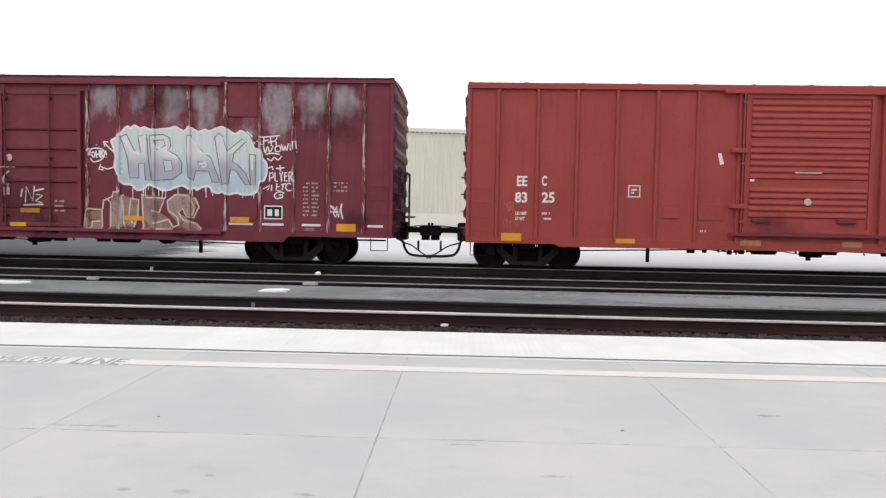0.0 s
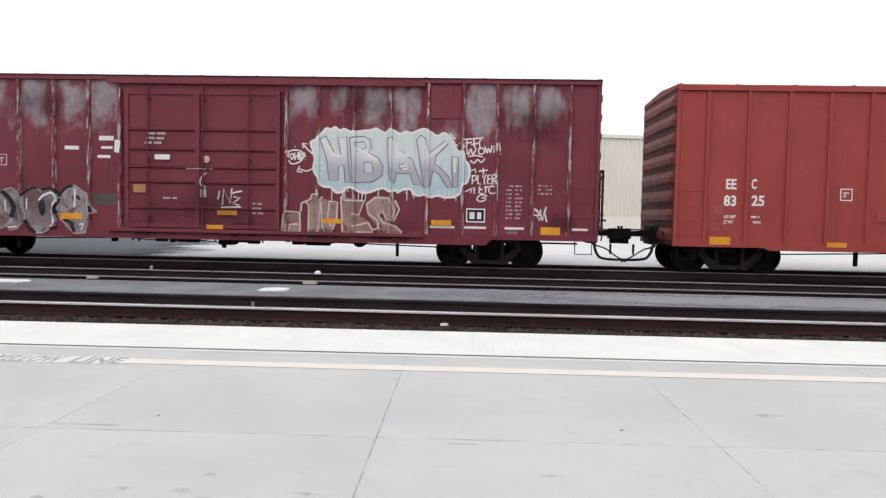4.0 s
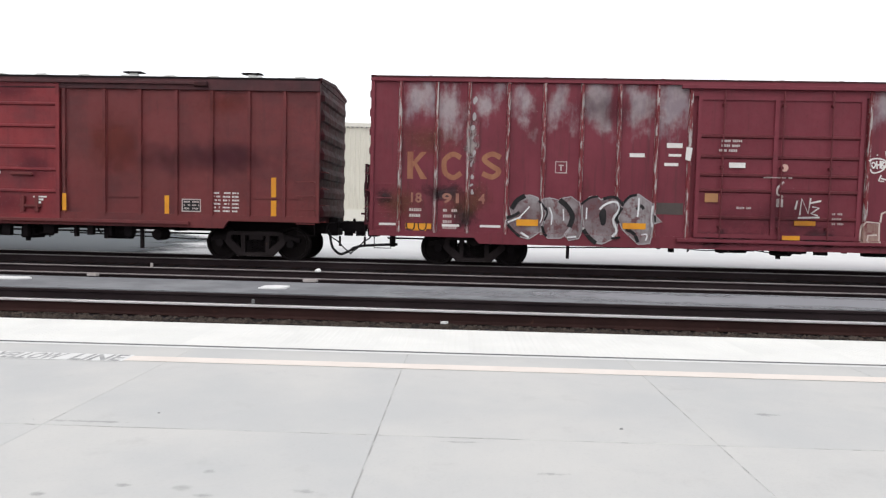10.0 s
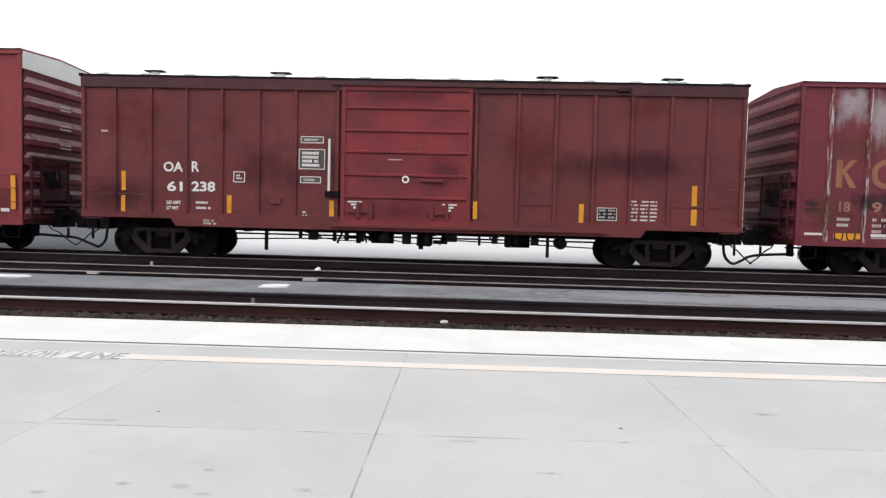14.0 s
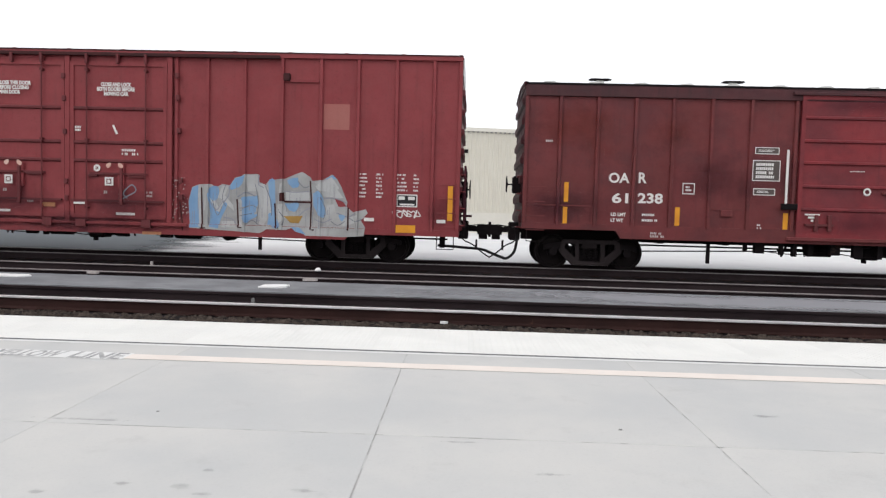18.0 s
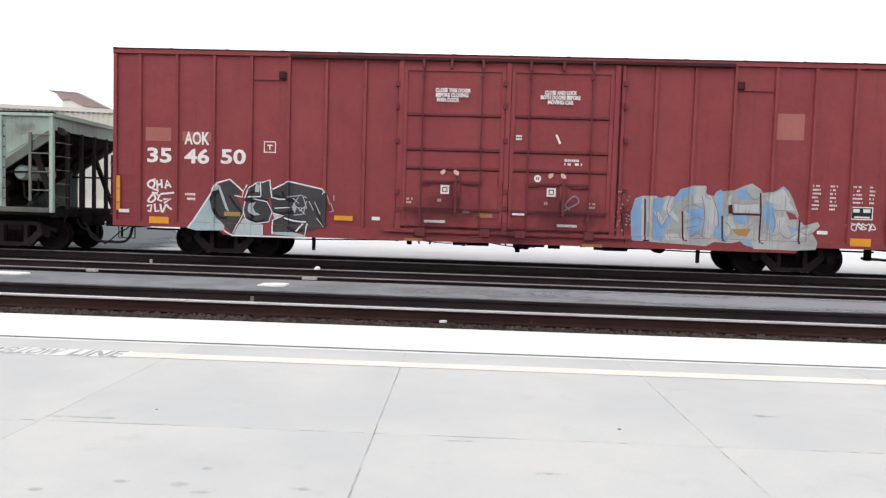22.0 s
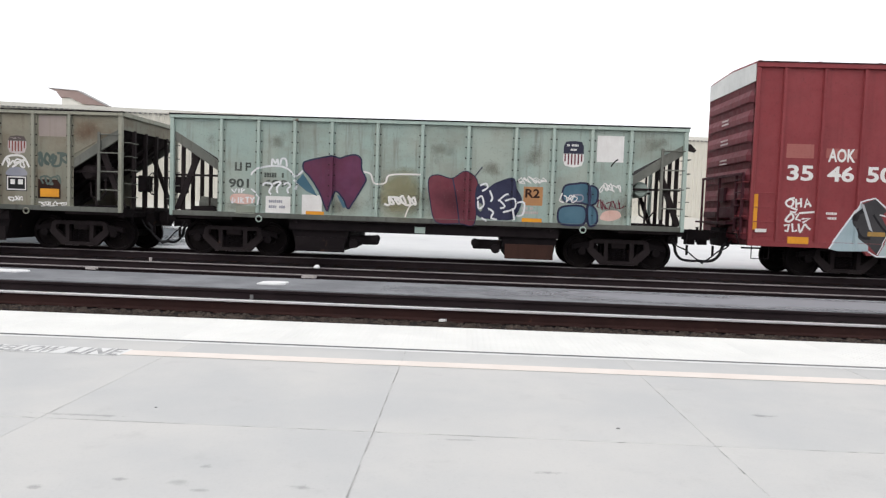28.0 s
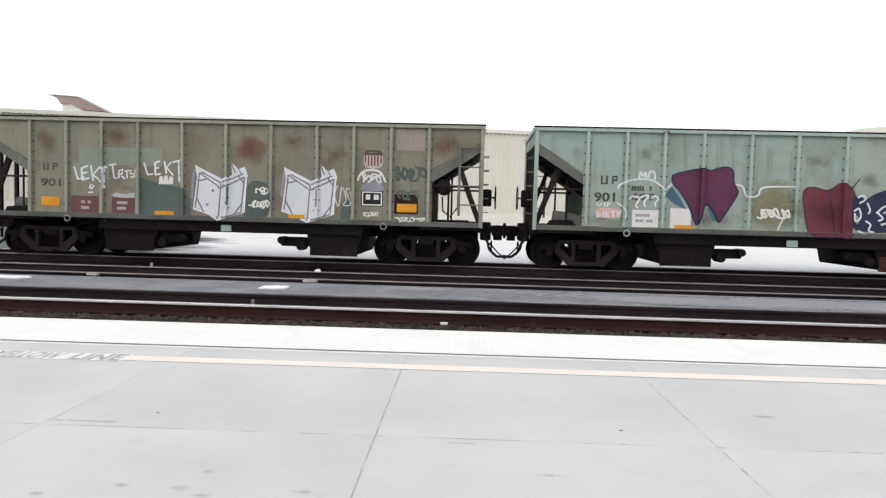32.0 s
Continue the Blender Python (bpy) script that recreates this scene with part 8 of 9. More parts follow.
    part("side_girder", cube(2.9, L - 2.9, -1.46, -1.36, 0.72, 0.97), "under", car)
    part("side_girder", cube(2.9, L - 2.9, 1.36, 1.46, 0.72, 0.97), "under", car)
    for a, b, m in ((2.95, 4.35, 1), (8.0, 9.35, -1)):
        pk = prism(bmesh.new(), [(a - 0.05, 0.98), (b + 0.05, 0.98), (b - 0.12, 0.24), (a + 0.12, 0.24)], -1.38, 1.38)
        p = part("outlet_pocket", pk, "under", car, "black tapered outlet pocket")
        part("outlet_door", cube(a + 0.10, b - 0.10, -1.42, -1.385, 0.20, 0.55, 0.01), "rusty" if m < 0 and wheel_end < 0 else "under", p, "grimy outlet door")
        q = b + 0.12 if m > 0 else a - 0.12
        og = cube(*sorted((q - m * 0.15, q + m * 0.55)), -1.25, -0.9, 0.40, 0.62, 0.03)
        rod(og, (q + m * 0.0, -1.45, 0.42), (q + m * 0.0, -1.1, 0.42), 0.11, 10)
        rod(og, (q + m * 0.5, -1.4, 0.55), (q + m * 0.5, -1.0, 0.55), 0.09, 10)
        part("outlet_gear", og, "under", p)
    part("plate", cube(5.94, 6.19, -1.49, -1.465, 0.73, 0.88), "up1_post", car, "small pale plate")
    for x in (2.21, 9.9):
        rg = bmesh.new()
        pipe(rg, [(x + 0.07 * math.cos(i * math.pi / 5), -1.62, 0.95 + 0.07 * math.sin(i * math.pi / 5)) for i in range(11)], 0.016, 5)
        part("tow_ring", rg, frame_mat, car)
    truck(car, 1.38)
    truck(car, L - 1.38)
    inner = part("lading_floor", prism(bmesh.new(), [(3.05, 0.93), (L - 3.05, 0.93), (L - 3.05, 0.98), (3.05, 0.98)], -1.48, 1.48), "truck", car)
    return c


def shield(c, x0, x1, z0, z1, old):
    w = x1 - x0
    o = [(x0, z0 + 0.16), (x0 + 0.02 * w, z1 - 0.12), (x0 + 0.12 * w, z1 - 0.02), (x0 + 0.5 * w, z1), (x1 - 0.12 * w, z1 - 0.02), (x1 - 0.02 * w, z1 - 0.12), (x1, z0 + 0.16), (x1 - 0.10 * w, z0 + 0.04), (x0 + 0.5 * w, z0), (x0 + 0.10 * w, z0 + 0.04)]
    decal("emblem", c, "white" if not old else "old_white", [o], 1, "striped shield emblem")
    decal("emblem", c, "emblem_navy" if not old else "grey_patch", [[(x0 + 0.01 * w, z0 + 0.32), (x0 + 0.02 * w, z1 - 0.12), (x0 + 0.12 * w, z1 - 0.02), (x0 + 0.5 * w, z1), (x1 - 0.12 * w, z1 - 0.02), (x1 - 0.02 * w, z1 - 0.12), (x1 - 0.01 * w, z0 + 0.32)]], 2)
    decal("emblem", c, "white" if not old else "old_white", bars(x0 + 0.08, x1, z0 + 0.36, z1 - 0.05, 2, 8, 0.45), 3)
    st = []
    for i in range(6):
        x = x0 + w * (0.06 + i * 0.16)
        st += rect(x, x + w * 0.07, z0 + (0.07 if 0 < i < 5 else 0.14), z0 + 0.315)
    decal("emblem", c, "maroon" if not old else "dull_red", st, 3)


def hopper_pale():
    c = hopper(-71.90, "faded pale-green open hopper car with graffiti", "up1", "up1_post", (0.55, 0.75), -1)
    decal("emblem", c, "faded_dark", rect(1.58, 1.63, 2.08, 2.28) + rect(1.70, 1.75, 2.08, 2.28) + rect(1.63, 1.70, 2.08, 2.12) + rect(1.84, 1.88, 2.08, 2.28) + rect(1.88, 1.97, 2.16, 2.20) + rect(1.88, 1.97, 2.24, 2.28) + rect(1.94, 1.97, 2.20, 2.24), 1, "faded dark emblem")
    decal("lettering", c, "faded_dark", word("901", 1.44, 1.93, 1.67, 1.89), 1, "faded dark numbers")
    decal("stencil", c, "faded_dark", bars(2.30, 2.95, 1.93, 2.07, 1, 101, 0.8), 1)
    decal("lettering", c, "faded_dark", word("699", 2.30, 2.86, 1.72, 1.89), 1, "faded dark numbers")
    decal("graffiti", c, "line_white", [q for pts in ([(1.98, 1.98), (2.05, 2.09), (2.30, 2.19), (2.63, 2.22), (2.86, 2.16), (3.03, 2.01)],
            [(2.47, 2.22), (2.49, 2.38), (2.56, 2.29), (2.61, 2.38), (2.63, 2.25)],
            [(2.68, 2.25), (2.71, 2.39), (2.81, 2.38), (2.84, 2.21)],
            [(2.26, 1.74), (2.33, 1.81), (2.49, 1.77), (2.42, 1.61), (2.47, 1.54)],
            [(2.51, 1.79), (2.63, 1.84), (2.70, 1.82), (2.61, 1.70), (2.63, 1.57)],
            [(2.77, 1.78), (2.86, 1.83), (2.93, 1.76), (2.86, 1.67), (2.89, 1.58)],
            [(3.03, 1.97), (3.14, 2.04), (3.23, 2.13)],
            [(3.03, 1.90), (3.10, 1.83), (3.07, 1.67)]) for q in ribbon(pts, 0.045)], 2.2, "white cloud-shaped tag", True)
    decal("painted_patch", c, "white", rect(2.34, 2.96, 1.10, 1.50), 1, "white painted panel")
    decal("stencil", c, "lilac", bars(2.42, 2.9, 1.18, 1.44, 2, 104, 0.5), 2)
    decal("painted_patch", c, "white", rect(3.22, 3.70, 1.08, 1.56), 1, "white painted panel")
    decal("graffiti", c, "salmon", blob([(1.50, 1.34), (1.55, 1.52), (2.05, 1.50), (2.08, 1.34), (1.8, 1.28)]), 1, "salmon tag fill")
    decal("graffiti", c, "line_white", [q for pts in ([(1.51, 1.63), (1.58, 1.56), (1.63, 1.65)],
            [(1.69, 1.65), (1.69, 1.55)],
            [(1.75, 1.55), (1.75, 1.65), (1.83, 1.63), (1.76, 1.59)],
            [(1.98, 1.66), (2.10, 1.57)],
            [(1.52, 1.30), (1.54, 1.44), (1.61, 1.37), (1.53, 1.30)],
            [(1.68, 1.45), (1.68, 1.31)],
            [(1.74, 1.31), (1.74, 1.45), (1.80, 1.41), (1.75, 1.37), (1.81, 1.31)],
            [(1.85, 1.44), (1.94, 1.45)],
            [(1.90, 1.44), (1.90, 1.32)],
            [(1.97, 1.45), (2.02, 1.39), (2.07, 1.46)],
            [(2.02, 1.39), (2.01, 1.31)],
            [(2.10, 1.57), (2.19, 1.46), (2.17, 1.28)]) for q in ribbon(pts, 0.034, soft=False)], 3, "white tag", True)
    decal("graffiti", c, "fresh_green", rect(1.62, 2.1, 1.06, 1.24), 1, "", True)
    for o in ([(3.07, 1.85), (3.23, 2.06), (3.47, 1.73), (3.59, 1.53), (3.33, 1.64)],
            [(4.05, 1.59), (4.14, 1.55), (4.31, 1.29), (4.21, 1.28)],
            [(3.93, 1.70), (4.02, 1.68), (3.91, 1.36), (3.98, 1.48)]):
        decal("graffiti", c, "deep_blue", [o], 3, "blue shadow of the tag", True)
    pur = [(3.23, 2.27), (3.32, 2.36), (3.88, 2.49), (4.11, 2.45), (4.25, 2.50), (4.48, 2.54), (4.62, 2.44), (4.64, 2.20), (4.74, 2.00), (4.71, 1.86), (4.44, 1.40), (4.33, 1.26), (4.21, 1.49), (4.02, 1.66), (3.91, 1.34), (3.82, 1.20), (3.65, 1.60), (3.42, 1.96), (3.26, 2.13)]
    decal("graffiti", c, "purple", blob(pur, 3), 4, "purple heart-like graffiti", True)
    decal("graffiti", c, "navy", ribbon(pur, 0.038, True), 5, "dark outline of the heart", True)
    decal("graffiti", c, "khaki_bloom", rect(5.0, 6.12, 1.0, 2.3), 1, "soft khaki sprayed ground", True)
    decal("graffiti", c, "white", ribbon([(4.65, 2.15), (4.85, 2.1), (4.95, 1.88), (5.2, 1.9), (5.3, 2.08), (5.7, 2.12), (6.05, 2.12)], 0.04) + scrawl(5.2, 5.95, 1.35, 1.62, 107, 0.05, 6) + ribbon([(5.7, 1.1), (5.8, 1.35), (5.95, 1.45)], 0.03), 3, "white outline", True)
    red = [(6.24, 2.02), (6.46, 2.13), (6.79, 2.06), (7.10, 2.24), (7.38, 2.05), (7.40, 1.70), (7.35, 1.0), (7.00, 1.0), (6.45, 1.02), (6.29, 1.52)]
    decal("graffiti", c, "maroon", blob(red, 4), 4, "maroon graffiti letter", True)
    for pts, w, cl in ((red, 0.022, True), ([(6.81, 2.06), (6.91, 1.59), (7.00, 1.0)], 0.03, False), ([(7.33, 2.12), (7.50, 2.35)], 0.025, False)):
        decal("graffiti", c, "navy", ribbon(pts, w, cl), 5, "", True)
    decal("graffiti", c, "navy", blob([(7.41, 1.95), (7.66, 1.88), (7.81, 1.98), (8.22, 2.12), (8.33, 1.87), (8.46, 1.57), (8.28, 1.17), (7.99, 1.11), (7.69, 1.13), (7.42, 1.20), (7.35, 1.60)], 4), 4.5, "navy graffiti letters", True)
    for pts in ([(7.46, 1.91), (7.59, 1.96), (7.64, 1.87), (7.51, 1.78)],
            [(7.40, 1.59), (7.51, 1.66), (7.56, 1.46), (7.45, 1.37), (7.42, 1.55)],
            [(7.69, 1.80), (7.76, 1.63), (7.72, 1.54)],
            [(7.90, 1.56), (8.05, 1.70), (8.14, 1.73)],
            [(8.06, 1.57), (8.28, 1.62), (8.29, 1.40), (8.02, 1.30)],
            [(7.67, 1.38), (7.79, 1.29), (7.75, 1.16), (7.88, 1.12)],
            [(8.33, 1.53), (8.51, 1.54), (8.49, 1.27), (8.34, 1.22)],
            [(8.24, 1.40), (8.29, 1.13)],
            [(7.92, 1.59), (8.06, 1.44), (7.95, 1.39)],
            [(7.52, 1.15), (7.64, 1.08)]):
        decal("graffiti", c, "line_white", ribbon(pts, 0.042), 6, "white outline", True)
    decal("graffiti", c, "fresh_green", blob([(7.46, 1.5), (7.54, 1.42), (7.5, 1.3), (7.43, 1.36)]), 5.5, "", True)
    decal("painted_patch", c, "orange", rect(8.49, 8.94, 1.48, 1.92), 1, "orange stencil square")
    decal("lettering", c, "rusty", word("R2", 8.53, 8.87, 1.66, 1.87), 2, "black stencilled code")
    decal("stencil", c, "old_white", bars(8.46, 8.94, 1.26, 1.46, 2, 111, 0.6), 2)
    decal("graffiti", c, "white", scrawl(8.35, 9.02, 1.98, 2.16, 112, 0.03, 6), 2, "", True)
    for x0, x1, z0, z1 in ((6.1, 7.0, 2.2, 3.25), (2.3, 2.95, 2.4, 3.2), (7.2, 8.2, 2.0, 2.6), (8.4, 9.1, 2.2, 3.2), (0.7, 1.25, 2.4, 3.1), (11.0, 12.0, 2.6, 3.3)):
        decal("stain", c, "brown_bloom", rect(x0, x1, z0, z1), 0.3, "brown grime stain", True)
    for x0, x1, z0, z1 in ((2.9, 5.2, 0.9, 1.7), (4.6, 7.4, 0.9, 2.2), (0.9, 2.4, 0.9, 1.6), (9.8, 11.4, 0.9, 2.0)):
        decal("stain", c, "brown_bloom", rect(x0, x1, z0, z1), 0.35, "brown grime along the sill", True)
    shield(c, 9.38, 9.86, 2.40, 3.02, False)
    decal("painted_patch", c, "white", rect(10.16, 10.78, 2.55, 3.16), 1, "blank white painted square")
    decal("graffiti", c, "black", ribbon([(10.50, 2.45), (10.58, 2.56), (10.66, 2.62)], 0.03), 2)
    for k, bl in enumerate(([(9.43, 1.94), (9.67, 2.02), (9.99, 2.01), (10.03, 1.58), (9.84, 1.58), (9.44, 1.62)], [(9.31, 1.29), (9.40, 1.47), (9.84, 1.51), (9.97, 1.36), (9.93, 1.10), (9.67, 1.05), (9.37, 1.09)],
                            [(10.02, 1.96), (10.21, 1.91), (10.20, 1.61), (10.03, 1.56)], [(9.99, 1.51), (10.19, 1.44), (10.23, 1.14), (10.03, 1.06)])):
        decal("graffiti", c, "deep_blue", blob(bl, 4), 4 + 0.2 * k, "blue bubble graffiti", True)
        decal("graffiti", c, "navy", ribbon(bl, 0.045, True), 5, "", True)
    decal("graffiti", c, "lilac", ribbon([(9.6, 1.74), (9.85, 1.76), (9.86, 1.63), (9.62, 1.62)], 0.035, True), 5.5, "", True)
    decal("graffiti", c, "white", ribbon([(9.40, 1.80), (9.34, 1.62), (9.44, 1.58)], 0.03), 5.5, "", True)
    decal("graffiti", c, "white", scrawl(9.38, 9.75, 1.55, 1.8, 113, 0.02, 3) + scrawl(10.25, 10.75, 1.85, 2.05, 114, 0.025, 5), 6, "", True)
    decal("graffiti", c, "salmon", blob([(10.3, 1.22), (10.4, 1.40), (10.7, 1.42), (10.78, 1.28), (10.55, 1.18)]), 2, "salmon tag")
    decal("graffiti", c, "maroon", scrawl(10.22, 10.85, 1.42, 1.68, 115, 0.03, 6), 3, "", True)
    decal("graffiti", c, "soot_bloom", rect(6.2, 7.4, 1.0, 2.2), 5.8, "streaky overspray", True)
    reflectors(c, [(3.32, 3.76, 1.06, 1.17), (8.47, 8.94, 1.07, 1.18)], layer=8)
    return c


def hopper_rusty():
    c = hopper(-85.30, "rust-stained olive-green open hopper car with white graffiti", "up2", "up2_post", (0.6, 0.55), 1)
    decal("emblem", c, "faded_dark", rect(1.56, 1.60, 2.10, 2.28) + rect(1.66, 1.70, 2.10, 2.28) + rect(1.60, 1.66, 2.10, 2.13) + rect(1.80, 1.84, 2.10, 2.28) + rect(1.84, 1.92, 2.18, 2.21) + rect(1.84, 1.92, 2.25, 2.28) + rect(1.89, 1.92, 2.21, 2.25), 1, "faded dark emblem")
    decal("lettering", c, "faded_dark", word("901", 1.50, 2.0, 1.71, 1.90), 1, "faded dark numbers")
    decal("painted_patch", c, "fresh_green", rect(2.45, 4.50, 2.26, 2.68) + rect(2.3, 3.2, 1.9, 2.3), 1, "paler repainted patch", True)
    decal("painted_patch", c, "dull_maroon", rect(2.25, 2.98, 1.07, 1.50) + rect(3.26, 3.86, 1.08, 1.48), 1, "dull maroon painted panel")
    decal("stencil", c, "old_white", bars(2.50, 2.84, 1.15, 1.42, 2, 121, 0.5) + bars(3.40, 3.75, 1.15, 1.42, 2, 122, 0.5), 2)
    decal("graffiti", c, "teal", [[(3.97, 1.06), (3.97, 1.98), (4.35, 1.86), (5.05, 1.74), (5.22, 1.40), (5.20, 1.06)]], 1, "dark teal sprayed ground", True)
    for tag, w in ((([(2.33, 2.20), (2.43, 1.89), (2.59, 1.95)],
            [(2.51, 2.18), (2.53, 1.88)],
            [(2.50, 2.15), (2.68, 2.23)],
            [(2.52, 2.03), (2.66, 2.07)],
            [(2.53, 1.88), (2.71, 1.93)],
            [(2.75, 2.24), (2.80, 1.86)],
            [(2.96, 2.20), (2.80, 2.01), (3.03, 1.84)],
            [(2.94, 2.16), (3.15, 2.21)],
            [(3.07, 2.20), (3.09, 1.69)]), 0.045),
            (([(4.06, 2.33), (4.15, 2.04), (4.28, 2.07)],
            [(4.33, 2.35), (4.34, 2.04)],
            [(4.33, 2.33), (4.45, 2.38)],
            [(4.33, 2.20), (4.43, 2.22)],
            [(4.34, 2.04), (4.48, 2.08)],
            [(4.56, 2.38), (4.61, 2.08)],
            [(4.73, 2.36), (4.61, 2.23), (4.78, 2.04)],
            [(4.77, 2.36), (4.98, 2.41)],
            [(4.91, 2.39), (4.93, 1.88)]), 0.045)):
        for pts in tag:
            decal("graffiti", c, "line_white", ribbon(pts, w, soft=False), 3, "white handwritten tag", True)
    for tag, w in ((([(3.19, 2.25), (3.37, 2.28)],
            [(3.28, 2.26), (3.32, 1.95), (3.40, 1.94)],
            [(3.43, 2.09), (3.44, 1.94)],
            [(3.43, 2.11), (3.54, 2.16), (3.52, 2.06), (3.45, 2.03)],
            [(3.58, 2.11), (3.71, 2.14)],
            [(3.64, 2.11), (3.64, 1.95)],
            [(3.75, 2.14), (3.72, 2.06), (3.82, 2.05), (3.80, 1.97), (3.72, 1.98)],
            [(3.84, 2.16), (3.87, 1.98), (3.91, 2.01)],
            [(3.50, 2.00), (3.59, 1.93)],
            [(2.71, 1.68), (2.75, 1.78), (2.82, 1.75), (2.75, 1.66)],
            [(2.68, 1.58), (2.80, 1.59)]), 0.036),):
        for pts in tag:
            decal("graffiti", c, "line_white", ribbon(pts, w, soft=False), 3, "white handwritten tag", True)
    decal("graffiti", c, "white", [[(4.42, 1.82), (4.44, 2.01), (4.52, 2.02), (4.53, 1.91), (4.57, 2.04), (4.64, 2.03), (4.66, 1.91), (4.70, 2.02), (4.78, 2.00), (4.77, 1.83)]], 3, "white finger marks", True)
    decal("stain", c, "rust_bloom", rect(3.2, 3.95, 1.45, 1.95), 1, "rusty patch under the tag", True)
    decal("painted_patch", c, "pale_grey", blob([(3.3, 1.50), (3.36, 1.60), (3.55, 1.56), (3.85, 1.60), (3.88, 1.50), (3.6, 1.47)]), 1.4, "pale sprayed patch")
    for dx in (0.0, -2.16):
        def moved(pts):
            return [(x + dx, z) for x, z in pts]
        decal("graffiti", c, "line_white", [moved([(7.47, 2.31), (7.60, 2.24), (8.13, 1.99), (8.38, 2.08), (8.35, 2.39), (8.53, 2.23), (8.68, 2.29), (8.76, 2.09), (8.74, 2.01), (8.69, 1.19), (8.37, 1.10), (8.06, 0.98), (7.78, 1.13), (7.42, 1.24), (7.46, 1.53), (7.52, 2.02)])], 3, "white open-book graffiti with grey outline", True)
        for o in ([(7.63, 2.07), (8.09, 1.81), (8.05, 1.05), (7.74, 1.17), (7.50, 1.28), (7.58, 1.89)],
            [(8.18, 1.79), (8.67, 2.01), (8.62, 1.25), (8.14, 1.10)]):
            decal("graffiti", c, "book_page", [moved(o)], 3.6, "bluish white page", True)
        decal("graffiti", c, "dark_lilac", [q for pts in ([(7.63, 2.14), (8.09, 1.90), (8.13, 1.77)],
            [(7.58, 2.12), (8.10, 1.77), (8.05, 1.03)],
            [(7.58, 2.12), (7.52, 1.53), (7.48, 1.28)],
            [(7.58, 1.93), (7.81, 1.99)],
            [(7.52, 1.51), (7.69, 1.18)],
            [(8.13, 1.77), (8.68, 2.04)],
            [(8.13, 1.90), (8.38, 2.00), (8.65, 2.12)],
            [(8.68, 2.04), (8.62, 1.42), (8.60, 1.20), (8.15, 1.05)],
            [(8.64, 1.43), (8.45, 1.17)],
            [(8.54, 2.05), (8.68, 1.87)],
            [(8.36, 2.37), (8.45, 2.13), (8.53, 2.26), (8.59, 2.13)],
            [(8.28, 1.80), (8.27, 1.37)]) for q in ribbon(moved(pts), 0.035, soft=False)], 5, "dark grey lines of the book", True)
    for x, z in ((5.75, 1.70), (5.90, 1.78), (6.02, 1.84), (5.62, 1.36), (6.1, 1.42)):
        decal("graffiti", c, "dark_lilac", disc(x, z, 0.035, 8), 5.4, "", True)
    decal("graffiti", c, "lilac", ribbon([(5.24, 1.5), (5.28, 2.1), (5.4, 2.25)], 0.06) + ribbon([(7.42, 1.6), (7.48, 2.2)], 0.06), 2, "", True)
    decal("graffiti", c, "white", scrawl(6.62, 7.15, 1.32, 1.52, 126, 0.035, 5) + scrawl(6.8, 7.1, 1.65, 1.82, 127, 0.035, 3) + scrawl(8.7, 9.1, 1.3, 1.9, 128, 0.02, 3), 2, "white tag", True)
    decal("graffiti", c, "teal", blob([(6.5, 1.1), (6.6, 1.85), (6.9, 1.95), (7.15, 1.75), (7.1, 1.15)]) + blob([(8.85, 1.05), (8.9, 1.5), (9.05, 1.55), (9.08, 1.08)]), 1, "", True)
    for x0, x1, z0, z1 in ((6.25, 7.1, 2.3, 3.2), (1.2, 2.1, 2.4, 3.25), (3.0, 3.9, 2.6, 3.3), (7.2, 8.2, 2.5, 3.3), (8.3, 9.1, 2.2, 3.0), (10.9, 11.9, 2.5, 3.3)):
        decal("stain", c, "rust_bloom", rect(x0, x1, z0, z1), 0.3, "rust stain", True)
    decal("stain", c, "rust_spot", rect(6.30, 7.10, 2.30, 3.05), 0.35, "orange rust spot", True)
    shield(c, 9.38, 9.85, 2.31, 2.76, True)
    decal("graffiti", c, "white", ribbon([(9.24, 2.02), (9.35, 2.22), (9.55, 2.28), (9.78, 2.24), (9.92, 2.0)], 0.05) + scrawl(9.3, 9.85, 1.98, 2.2, 129, 0.04, 4), 4, "", True)
    decal("painted_patch", c, "black", rect(9.34, 9.86, 1.42, 1.79), 1, "black and white consolidated stencil")
    decal("sign", c, "white", ring(9.36, 9.84, 1.44, 1.77, 0.03) + rect(9.45, 9.56, 1.58, 1.70) + rect(9.64, 9.76, 1.58, 1.70), 2)
    decal("painted_patch", c, "lilac", blob([(9.36, 1.8), (9.4, 1.95), (9.6, 2.0), (9.82, 1.94), (9.84, 1.8)]), 1)
    decal("painted_patch", c, "pinkish", rect(10.16, 10.84, 2.76, 3.26), 1, "faded pinkish painted square")
    decal("graffiti", c, "teal", scrawl(10.16, 10.86, 2.05, 2.36, 130, 0.06, 5) + scrawl(10.2, 10.7, 1.6, 1.85, 131, 0.04, 4), 2, "dark teal tag", True)
    decal("painted_patch", c, "rusty", rect(10.14, 10.70, 1.26, 1.72), 1, "rust-brown painted patch")
    decal("graffiti", c, "white", scrawl(10.15, 10.88, 1.07, 1.20, 132, 0.03, 8) + scrawl(9.4, 9.75, 1.15, 1.3, 133, 0.03, 5), 2, "white tag", True)
    reflectors(c, [(1.52, 1.98, 1.24, 1.46), (10.20, 10.67, 1.30, 1.50), (4.33, 4.80, 1.07, 1.18), (7.60, 7.99, 1.04, 1.18)], layer=8)
    return c


car_bright_red()
car_worn_red()
car_brown_red()
car_tall_red()
hopper_pale()
hopper_rusty()


